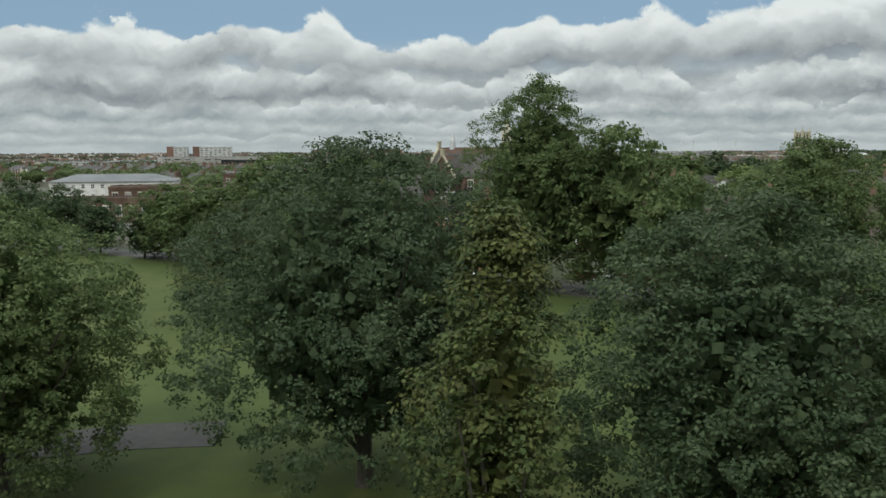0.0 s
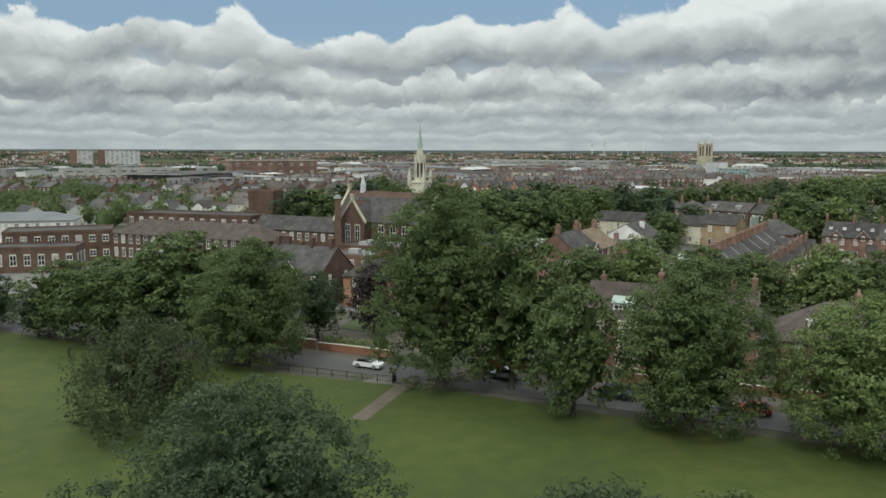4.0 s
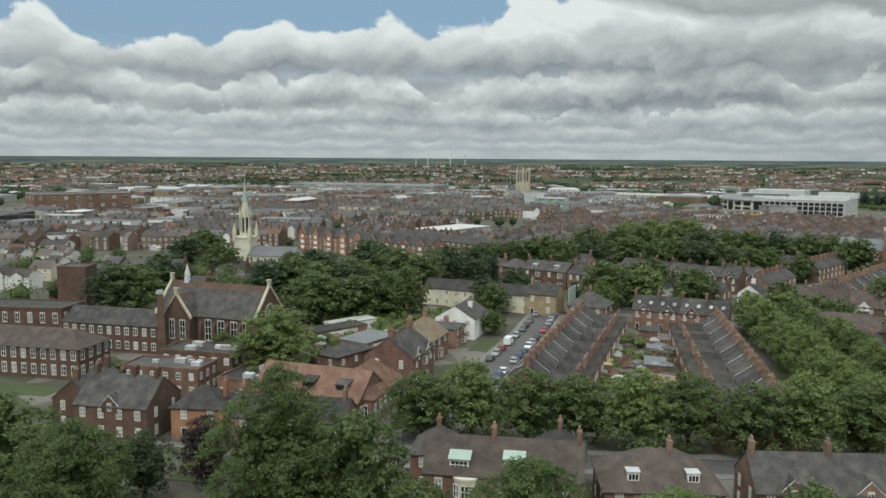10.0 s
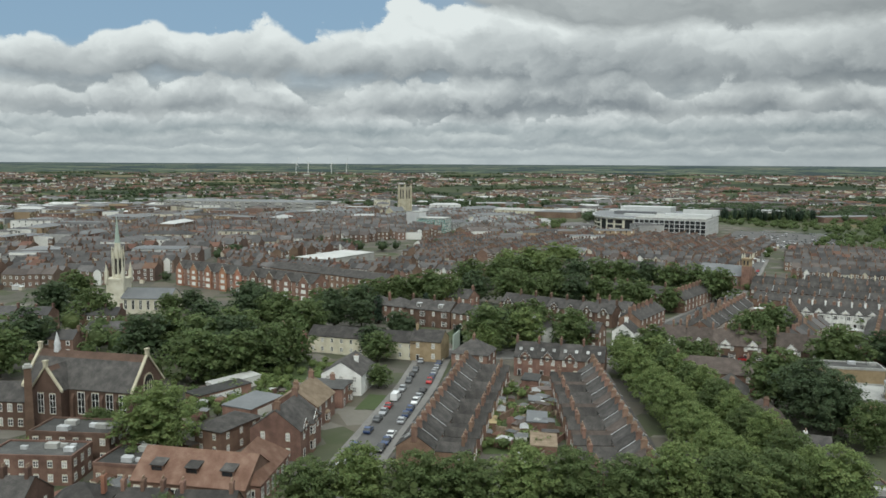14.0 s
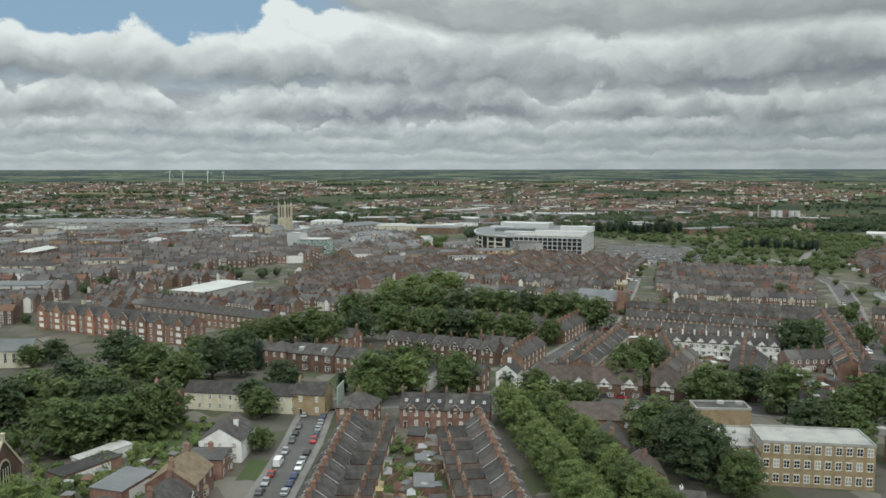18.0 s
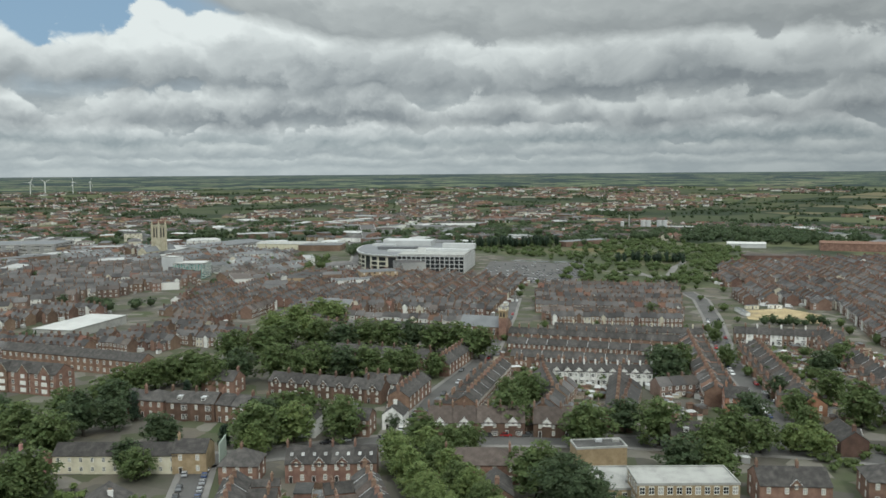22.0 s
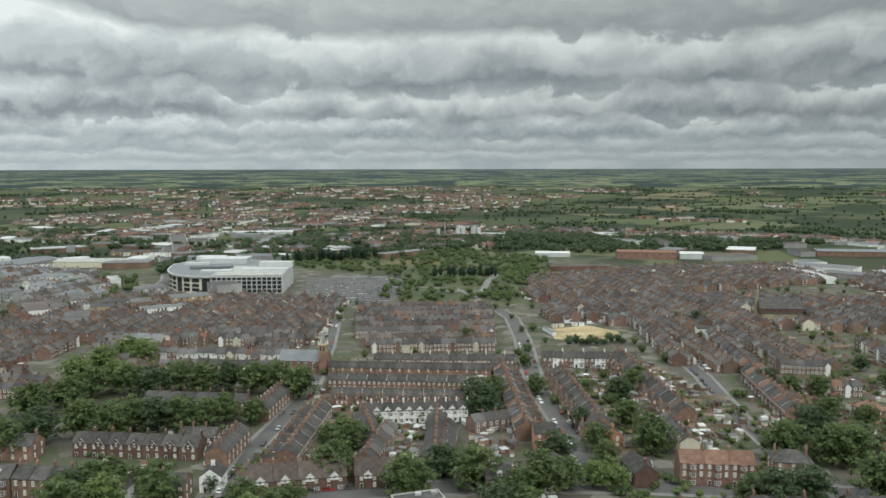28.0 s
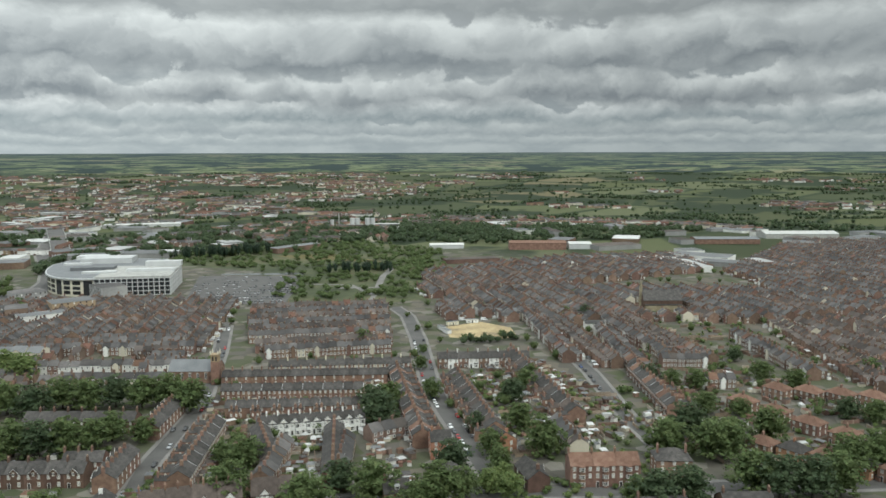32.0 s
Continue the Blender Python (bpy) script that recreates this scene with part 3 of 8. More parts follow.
def crown_mesh(kind, width, height, base, clumps, leaves, leaf, clump, seed, shape="round", lobes=40, fill=None):
    """A crown of rounded lobes set round limbs, each lobe a heap of leafy clumps; the foot of the tree is the origin."""
    rng = np.random.default_rng(seed)
    h = height - base
    rx, rz = width / 2, h / 2
    out_c, out_n, hubs = [], [], []

    def outline(t):
        if shape == "cone":
            return (1.02 - t) ** 0.75
        if shape == "column":
            return math.sin(math.pi * min(0.96, 0.10 + 0.86 * t)) ** 0.7
        if t > 0.36:
            return math.sqrt(max(0.0, 1 - ((t - 0.36) / 0.64) ** 2.6))
        return 1 - 0.38 * ((0.36 - t) / 0.36) ** 2

    lr = (0.15 if shape in ("round", "weep") else 0.24) * width
    golden = rng.uniform(0, 6.28)
    for k in range(lobes):
        t = ((k + 0.5) / lobes) ** (1.3 if shape == "cone" else 0.88)
        a = golden + 2.39996 * k + rng.uniform(-0.35, 0.35)
        r = rng.uniform(0.75, 1.3) * lr * (0.75 if t > 0.85 else 1.0)
        w = max(0.0, rx * outline(t) * rng.uniform(0.88, 1.08) - r * 0.75)
        if rng.random() < 0.12:
            w *= 0.5
        z = base + r * 0.5 + (h - r * 1.25) * t * rng.uniform(0.96, 1.02)
        hubs.append((np.array([w * math.cos(a), w * math.sin(a), z]), r))
    for k in range(clumps):
        hub, r = hubs[k % lobes]
        out = hub - [0, 0, base + h * 0.40]
        out = out / (np.linalg.norm(out) + 1e-9)
        d = rng.normal(size=3) + out * 0.7 + [0, 0, 0.35]
        d /= np.linalg.norm(d) + 1e-9
        cr = clump * rng.uniform(0.6, 1.3)
        c = hub + d * r * rng.uniform(0.7, 1.02) * np.array([1.1, 1.1, 0.85])
        n = leaves
        if shape == "weep":
            z = -rng.uniform(0, 1, n) ** 0.8 * h * rng.uniform(0.15, 0.5)
            q = np.stack([rng.normal(0, cr * 0.28, n), rng.normal(0, cr * 0.28, n), z], 1)
            cc = c + q
            cc[:, 2] = np.maximum(cc[:, 2], base * 0.35 + 0.6 + rng.uniform(0, 1.5))
            nn = d * [1, 1, 0.1] + rng.normal(0, 0.5, (n, 3))
        else:
            q = rng.normal(size=(n, 3))
            q /= np.linalg.norm(q, axis=1, keepdims=True)
            q[:, 2] = np.abs(q[:, 2]) * np.where(rng.random(n) < 0.8, 1, -1)
            cc = c + q * cr * rng.uniform(0.45, 1.05, (n, 1)) * [1.1, 1.1, 0.75]
            nn = q * 0.6 + d * 0.35 + [0, 0, 0.55] + rng.normal(0, 0.5, (n, 3))
        out_c.append(cc)
        out_n.append(nn)
    C, Nn = np.concatenate(out_c), np.concatenate(out_n)
    v = quads(C, Nn, leaf, 0.55 if shape != "weep" else 0.3, rng)
    size = fill or 0.9
    m = int(rx * rx * h * 0.55 / size ** 2) + 60      # sprays of leaves inside keep the crown from being seen through
    k = {"cone": 0.42, "column": 0.5, "weep": 0.5}.get(shape, 0.66)
    q = rng.normal(size=(m, 3))
    q *= (rng.uniform(0.1, 1.0, (m, 1)) ** 0.4) / np.linalg.norm(q, axis=1, keepdims=True)
    inner = q * [rx * k, rx * k, rz * (k + 0.06)] + [0, 0, base + rz * (0.72 if shape == "cone" else 0.95)]
    v = np.r_[v, quads(inner, rng.normal(size=(m, 3)), size, 0.8, rng)]
    return quad_mesh("crown", v, GREENS[kind])


def trunk_mesh(width, height, base, seed):
    rng = random.Random(seed)
    b = MB()
    r = max(0.16, height * 0.022)
    b.tube(0, 0, -0.2, 0.5, r * 1.7, r * 1.1, 9).tube(0, 0, 0.5, base + 0.25 * (height - base), r * 1.1, r * 0.7, 9)
    top = base + 0.25 * (height - base)
    for k in range(7):
        a, ln = rng.uniform(0, 6.28), width * rng.uniform(0.25, 0.42)
        z0, z1 = rng.uniform(base * 0.8, top), rng.uniform(base + 0.35 * (height - base), base + 0.8 * (height - base))
        c, s = math.cos(a), math.sin(a)
        w = r * 0.42
        ring0 = [(w * math.cos(q), w * math.sin(q), z0) for q in (0, 1.57, 3.14, 4.71)]
        ring1 = [(c * ln + 0.3 * p[0], s * ln + 0.3 * p[1], z1) for p in ring0]
        b.solid(ring0, ring1)
    return b.mesh("trunk", BARK)


TREE_LABEL = {"lime": "broad lime tree in full leaf", "maple": "dense dark green maple tree", "willow": "weeping tree with hanging twigs", "yellow": "slender tree with yellowing leaf tips",
              "copper": "small copper beech with dark purple leaves", "bright": "fresh bright green leafy tree", "conifer": "dark narrow evergreen conifer"}
TREES = {}


def tree(x, y, height, width, kind="lime", base=None, detail=1, shape="round", group="town trees", where="", z=0.0):
    """detail 2: close to the camera, 1: middle, 0: far. Trees of one build share meshes, turned and scaled."""
    base = height * 0.07 if base is None else base * 0.5
    rs = random.Random(int(x * 31 + y * 17))
    if detail == 1 and math.hypot(x, y) > 235:
        detail = 0
    if detail == 2:
        key = (kind, shape, "near", round(x), round(y))
        near = math.hypot(x, y) < 60
        spec = dict(clumps=1250, leaves=52, leaf=0.115, clump=0.62, lobes=100, fill=0.3) if near else dict(clumps=1000, leaves=44, leaf=0.175, clump=0.9, lobes=84, fill=0.5)
        if shape != "round":
            spec = dict(clumps=420, leaves=56, leaf=0.12, clump=0.6, lobes=36, fill=0.3) if near else dict(clumps=460, leaves=42, leaf=0.22, clump=0.9, lobes=40, fill=0.5)
        H, W, B = height, width, base
    else:
        var = rs.randrange(3)
        key = (kind, shape, detail, var)
        H, W, B = 14.0, 12.0, 1.0
        if shape in ("cone", "column"):
            H, W, B = 12.0, 4.5, 1.0
        spec = dict(clumps=300, leaves=20, leaf=0.27, clump=0.88, lobes=36, fill=0.8) if detail else dict(clumps=170, leaves=10, leaf=0.50, clump=1.05, lobes=30, fill=1.1)
    if key not in TREES:
        sd = sum(ord(c) for c in str(key)) % 997
        TREES[key] = (trunk_mesh(W, H, B, sd), crown_mesh(kind, W, H, B, seed=sd, shape=shape, **spec))
    tm, cm = TREES[key]
    m = pose(x, y, z, 0, 0, rs.uniform(0, 360)) @ Matrix.Diagonal((width / W, width / W * rs.uniform(0.92, 1.06), height / H, 1))
    t = thing("tree", m, (TREE_LABEL[kind] + (" " + where if where else "")), "tree", group)
    part("trunk", tm, None, t)
    part("crown", cm, None, t)
    return t


# ---- houses ----
def house(at, w, d, h, rise, wall=None, roof=None, label="", category="house", group="", along="x", hip=False, chimneys=((0.5, 0.0),), storeys=2, cols=2, win=(1.15, 1.55), back=True, doors=1, bay=0,
          wing=None, dormers=0, gables=0, skylights=0, stack=None, glass=None, ends=False, pots=3, name="house", surround=None, flip=False, gable_wall=None):
    """A house with its front on -y, w wide and d deep, eaves at h."""
    wall, roof, glass = wall or BRICK, roof or SLATE, glass or CURTAIN
    t = thing(name, at, label, category, group)
    b, r = MB(), MB()
    x0, x1, y0, y1 = -w / 2, w / 2, -d / 2, d / 2
    if hip:
        b.box(x0, x1, y0, y1, 0, h)
        r.hip_roof(x0, x1, y0, y1, h, h + rise)
    else:
        b.gable_wall(x0, x1, y0, y1, 0, h, h + rise, along)
        r.gable_roof(x0, x1, y0, y1, h, h + rise, 0.3, along)
    part("wall", b, wall, t)
    if wing and flip:      # pale lead along the party wall
        for e0, e1 in ((y0, -0.2), (0.2, y1)):
            z0, z1 = (h + rise * (1 - abs(e) / (d / 2)) + 0.24 for e in (e0, e1))
            r.slab([(x1 - 0.16, e0, z0), (x1 + 0.02, e0, z0), (x1 + 0.02, e1, z1), (x1 - 0.16, e1, z1)], 0.12, 1)
    part("roof", r, [roof, LEAD], t)
    sh = h / storeys
    k = w / cols
    for s in range(storeys):
        for c in range(cols):
            x = x0 + k * (c + 0.5)
            z = s * sh + sh * 0.33
            if s == 0 and c < doors:
                door(t, x, y0, 0.1)
                continue
            if s == 0 and bay and c >= doors:
                continue
            window(t, x, y0, z, win[0], min(win[1], sh * 0.58), cols=2, rows=2, glass=glass, surround=surround)
        if back:
            for c in range(max(1, cols - 1)):
                x = x0 + w / max(1, cols - 1) * (c + 0.5)
                window(t, -x, y1, z, win[0] * 0.9, min(win[1], sh * 0.5), 180, glass=glass, surround=surround)
        if ends:
            for sx, tr in ((x0, -90), (x1, 90)):
                for q in (-0.25, 0.25):
                    window(t, sx, d * q, s * sh + sh * 0.33, win[0] * 0.85, min(win[1], sh * 0.52), tr, glass=glass, surround=surround)
    if bay:
        bx = x0 + k * (doors + 0.5) if cols > 1 else 0
        bh = h * 0.46 if bay == 1 else h * 0.97
        q = MB().solid([(bx - 1.25, y0, 0), (bx - 0.75, y0 - 0.8, 0), (bx + 0.75, y0 - 0.8, 0), (bx + 1.25, y0, 0)], [(bx - 1.25, y0, bh), (bx - 0.75, y0 - 0.8, bh), (bx + 0.75, y0 - 0.8, bh), (bx + 1.25, y0, bh)])
        q.solid([(bx - 1.35, y0, bh), (bx - 0.85, y0 - 0.95, bh), (bx + 0.85, y0 - 0.95, bh), (bx + 1.35, y0, bh)], [(bx - 1.2, y0, bh + 0.4), (bx - 0.5, y0 - 0.3, bh + 0.4), (bx + 0.5, y0 - 0.3, bh + 0.4), (bx + 1.2, y0, bh + 0.4)], 1)
        bw = part("bay", q, [wall, roof], t, "projecting bay with white windows")
        for s in range(1 if bay == 1 else storeys):
            window(bw, bx, y0 - 0.8, s * sh + sh * 0.25, 1.4, sh * 0.56, sill=False)
            for sx in (-1, 1):
                window(bw, bx + sx * 1.0, y0 - 0.4, s * sh + sh * 0.25, 0.6, sh * 0.56, sx * 58, cols=1, sill=False)
    for cx, cy in chimneys:
        z = h + rise * (1 - abs(cy)) + 1.5 if not hip else h + rise + 1.0
        if along == "x":
            chimney(t, x0 + w * cx, y0 + d * (cy + 1) / 2, z + 0.3, 0.66, 1.3, 3.4, pots, stack or wall)
        else:
            chimney(t, x0 + w * (cy + 1) / 2, y0 + d * cx, z + 0.3, 1.3, 0.66, 3.4, pots, stack or wall)
    if wing:
        ww, wd, wh = wing
        wx = x1 - ww if flip else x0
        top = wh + ww * 0.58
        q, rr = MB(), MB()
        q.gable_wall(wx, wx + ww, y1, y1 + wd, 0, wh, top, "y")
        rr.gable_roof(wx, wx + ww, y1 - 1.2, y1 + wd, wh, top, 0.12, "y")
        o = part("rear_wing", q, wall, t)
        part("wing_roof", rr, roof, o)
        sx, tr = (wx, -90) if flip else (wx + ww, 90)
        window(o, wx + ww / 2, y1 + wd, wh * 0.58, 0.9, 1.1, 180, glass=glass)
        window(o, sx, y1 + wd * 0.6, wh * 0.58, 0.9, 1.1, tr, glass=glass)
        chimney(o, wx + ww / 2, y1 + wd * 0.72, top + 1.7, 1.2, 0.7, 2.6, 2, wall)
        fl = MB().slab([(sx - 0.1, y1 - 1.2, wh + 0.3), (sx + 0.1, y1 - 1.2, wh + 0.3), (wx + ww / 2 + 0.1, y1 - 1.0, top + 0.3), (wx + ww / 2 - 0.1, y1 - 1.0, top + 0.3)], 0.14)
        part("lead_flashing", fl, LEAD, o, "pale lead valley flashing")
    for k2 in range(gables):
        gx = x0 + w * (k2 + 0.5) / gables
        gw = min(w / gables * 0.8, 3.2)
        q, rr = MB(), MB()
        q.gable_wall(gx - gw / 2, gx + gw / 2, y0 - 0.12, y0 + d * 0.32, h - 1.2, h + 0.2, h + 0.2 + gw * 0.55, "y")
        rr.gable_roof(gx - gw / 2, gx + gw / 2, y0 - 0.12, y0 + d * 0.4, h + 0.2, h + 0.2 + gw * 0.55, 0.25, "y")
        g = part("gable", q, gable_wall or wall, t)
        part("gable_roof", rr, roof, g)
        part("bargeboard", bargeboard(gx, y0 - 0.2, h + 0.12, gw, gw * 0.55), FRAME, g, "white painted bargeboard")
        window(g, gx, y0 - 0.12, h - 0.75, 0.9, 1.15)
    for k2 in range(dormers):
        gx = x0 + w * (k2 + 0.5) / dormers
        zz = h + rise * 0.22
        yy = y0 + d * 0.11
        q = MB().box(gx - 0.85, gx + 0.85, yy, yy + 2.0, zz, zz + 1.35).box(gx - 1.0, gx + 1.0, yy - 0.15, yy + 2.4, zz + 1.35, zz + 1.5, 1)
        g = part("dormer", q, [FRAME, LEAD], t, "white dormer with a flat lead roof")
        window(g, gx, yy, zz + 0.15, 1.5, 1.05, cols=3, rows=1, sill=False)
    for k2 in range(skylights):
        gx = x0 + w * (k2 + 0.5) / skylights
        pitch = math.degrees(math.atan2(rise, d / 2))
        q = MB().box(-0.45, 0.45, -0.6, 0.6, 0.1, 0.25).box(-0.35, 0.35, -0.5, 0.5, 0.25, 0.27, 1)
        part("skylight", q, [LEAD, CURTAIN], t, at=pose(gx, y0 + d * 0.25, h + rise * 0.5 + 0.08, pitch))
    return t


def bargeboard(x, y, z, w, rise):
    b = MB()
    for s in (-1, 1):
        p = [(x + s * (w / 2 + 0.25), y, z - 0.2), (x, y, z + rise), (x, y, z + rise + 0.28), (x + s * (w / 2 + 0.25), y, z + 0.08)]
        q = [(a, c + 0.1, e) for a, c, e in p]
        b.solid(p, q)
    return b


def terrace(x0, y0, x1, y1, n, side=1, variants=2, alternate=True, **spec):
    """n houses in a row with their party line from one end to the other; side 1: fronts face to the right of the way."""
    L, a = math.hypot(x1 - x0, y1 - y0), heading(x0, y0, x1, y1)
    w = L / n
    turn = a if side == 1 else a + 180
    protos = []
    variants = 4 if spec.get("wing") and n > 6 else variants
    for i in range(n):
        f = (i + 0.5) / n
        m = pose(x0 + (x1 - x0) * f, y0 + (y1 - y0) * f, spec.get("z", 0.0), 0, 0, turn)
        if len(protos) < variants:
            sp = {k: v for k, v in spec.items() if k != "z"}
            if isinstance(sp.get("roof"), tuple):
                sp["roof"] = sp["roof"][len(protos) % len(sp["roof"])]
            if isinstance(sp.get("wall"), tuple):
                sp["wall"] = sp["wall"][len(protos) % len(sp["wall"])]
            sp["flip"] = len(protos) % 2 == 1
            protos.append(house(m, w, **sp))
        else:
            copy_thing(protos[i % variants], m)


# ---- cars ----
PAINT = {
    "white": material("white_car_paint", [(0.70, 0.71, 0.72), (0.76, 0.77, 0.78)], 1, 0.25, vary=0.05),
    "silver": material("silver_car_paint", [(0.34, 0.35, 0.37), (0.42, 0.43, 0.45)], 1, 0.28, 0.4, vary=0.15),
    "black": material("black_car_paint", [(0.012, 0.012, 0.014), (0.02, 0.02, 0.024)], 1, 0.2, vary=0.2),
    "blue": material("blue_car_paint", [(0.03, 0.05, 0.12), (0.04, 0.07, 0.16)], 1, 0.22, vary=0.2),
    "red": material("red_car_paint", [(0.28, 0.02, 0.02), (0.35, 0.03, 0.03)], 1, 0.22, vary=0.2),
    "grey": material("grey_car_paint", [(0.10, 0.105, 0.11), (0.14, 0.145, 0.15)], 1, 0.25, 0.3, vary=0.2),
}
RUBBER = material("tyre_rubber", [(0.012, 0.012, 0.012), (0.02, 0.02, 0.02)], 3, 0.8)
ALLOY = material("alloy_wheel", [(0.35, 0.35, 0.36), (0.45, 0.45, 0.46)], 3, 0.35, 0.8)
LAMP = material("car_lamp", [(0.55, 0.55, 0.52), (0.7, 0.7, 0.68)], 3, 0.15)
TAIL = material("tail_lamp", [(0.30, 0.015, 0.01), (0.4, 0.02, 0.015)], 3, 0.2)
CARS = {}


def car(x, y, turn, paint="silver", kind="car", group="parked cars", where="parked at the kerb", z=0.05):
    """A parked vehicle, its nose on +x."""
    m = pose(x, y, z, 0, 0, turn)
    distant = math.hypot(x, y) > 190
    if (kind, paint, distant) in CARS:
        return copy_thing(CARS[kind, paint, distant], m)
    dims = {"car": (4.3, 1.75, 1.48), "coupe": (4.2, 1.8, 1.3), "van": (5.2, 1.95, 2.3), "caravan": (5.8, 2.2, 2.6)}[kind]
    L, W, H = dims
    name = {"coupe": "car", "caravan": "caravan"}.get(kind, kind)
    label = {"car": "small %s hatchback car " % paint, "coupe": "low %s two-door car with a dark roof " % paint, "van": "%s panel van " % paint, "caravan": "white boxy motorhome "}[kind] + where
    t = thing(name, m, label, name, group)
    b = MB()
    w = W / 2

    def ring(y, prof):
        return [(px, y, pz) for px, pz in prof]

    if kind in ("car", "coupe"):
        lower = [(-L / 2, 0.3), (L / 2, 0.3), (L / 2, 0.62), (L / 2 - 0.25, 0.76), (0.75, 0.9), (-L / 2 + 0.2, 0.92), (-L / 2, 0.75)]
        cab = [(0.85, 0.88), (0.2, H - 0.06), (-0.2, H), (-1.2, H - 0.03), (-L / 2 + 0.25, 0.92)]
    else:
        lower = [(-L / 2, 0.35), (L / 2, 0.35), (L / 2, 0.8), (L / 2 - 0.5, 1.1), (L / 2 - 1.1, 1.15), (-L / 2, 1.15)]
        cab = [(L / 2 - 0.6, 1.1), (L / 2 - 1.25, H - 0.1), (L / 2 - 1.6, H), (-L / 2 + 0.08, H), (-L / 2, 1.15)]
    b.solid(ring(w, lower), ring(-w, lower))
    body = part("body", b, PAINT[paint], t)
    g = MB().solid(ring(w - 0.08, cab), [(px, -w + 0.08, pz) for px, pz in cab])
    part("cabin", g, GLASS if kind in ("car", "coupe") else PAINT[paint], t)
    if kind in ("car", "coupe"):
        top = [(0.22, H - 0.05), (-0.2, H + 0.015), (-1.25, H - 0.015), (-1.3, H - 0.09), (0.2, H - 0.12)]
        part("roof_panel", MB().solid(ring(w - 0.12, top), ring(-w + 0.12, top)), PAINT[paint] if kind == "car" else TIMBER, t)
    else:
        sw = MB().box(L / 2 - 1.9, L / 2 - 1.1, -w + 0.05, w - 0.05, 1.2, H - 0.45)
        part("side_window", sw, GLASS, t)
        if kind == "caravan":
            part("rear_window", MB().box(-L / 2 - 0.03, -L / 2 + 0.02, -0.6, 0.6, 1.4, 2.1), GLASS, t)
            part("overcab", MB().box(L / 2 - 2.0, L / 2 - 0.5, -w + 0.05, w - 0.05, H - 0.75, H - 0.05), PAINT[paint], t)
    for sx in (-1, 1):
        for sy in (-1, 1):
            q = MB()
            n = 12
            ring_o = [(0.32 * math.cos(2 * math.pi * k / n), 0.32 * math.sin(2 * math.pi * k / n)) for k in range(n)]
            q.solid([(px, -0.1, pz) for px, pz in ring_o], [(px, 0.1, pz) for px, pz in ring_o])
            q.solid([(0.6 * px, -0.12, 0.6 * pz) for px, pz in ring_o], [(0.6 * px, 0.12, 0.6 * pz) for px, pz in ring_o], 1)
            part("wheel", q, [RUBBER, ALLOY], t, at=pose(sx * L * 0.31, sy * (w - 0.06), 0.32))
    for sy in () if distant else (-1, 1):
        part("headlight", MB().box(L / 2 - 0.12, L / 2 + 0.02, sy * w * 0.72 - 0.17, sy * w * 0.72 + 0.17, 0.58, 0.74), LAMP, t)
        part("tail_light", MB().box(-L / 2 - 0.02, -L / 2 + 0.06, sy * w * 0.8 - 0.12, sy * w * 0.8 + 0.12, 0.72, 0.9), TAIL, t)
    CARS[kind, paint, distant] = t
    return t


def car_row(pts, gap, side, offset, seed, skip=0.3, where="parked at the kerb"):
    """Cars along a line of points, offset sideways."""
    rng = random.Random(seed)
    kinds = ["silver", "black", "blue", "white", "grey", "red", "silver", "white", "black"]
    for (ax, ay), (bx, by) in zip(pts, pts[1:]):
        L, a = math.hypot(bx - ax, by - ay), heading(ax, ay, bx, by)
        d = Vector((bx - ax, by - ay)) / L
        s = 3.0
        while s < L - 3:
            if rng.random() > skip:
                car(ax + d.x * s - d.y * offset * side, ay + d.y * s + d.x * offset * side, a + (0 if rng.random() < 0.5 else 180) + rng.uniform(-2, 2), rng.choice(kinds), where=where)
            s += gap + rng.uniform(0, 1.2)


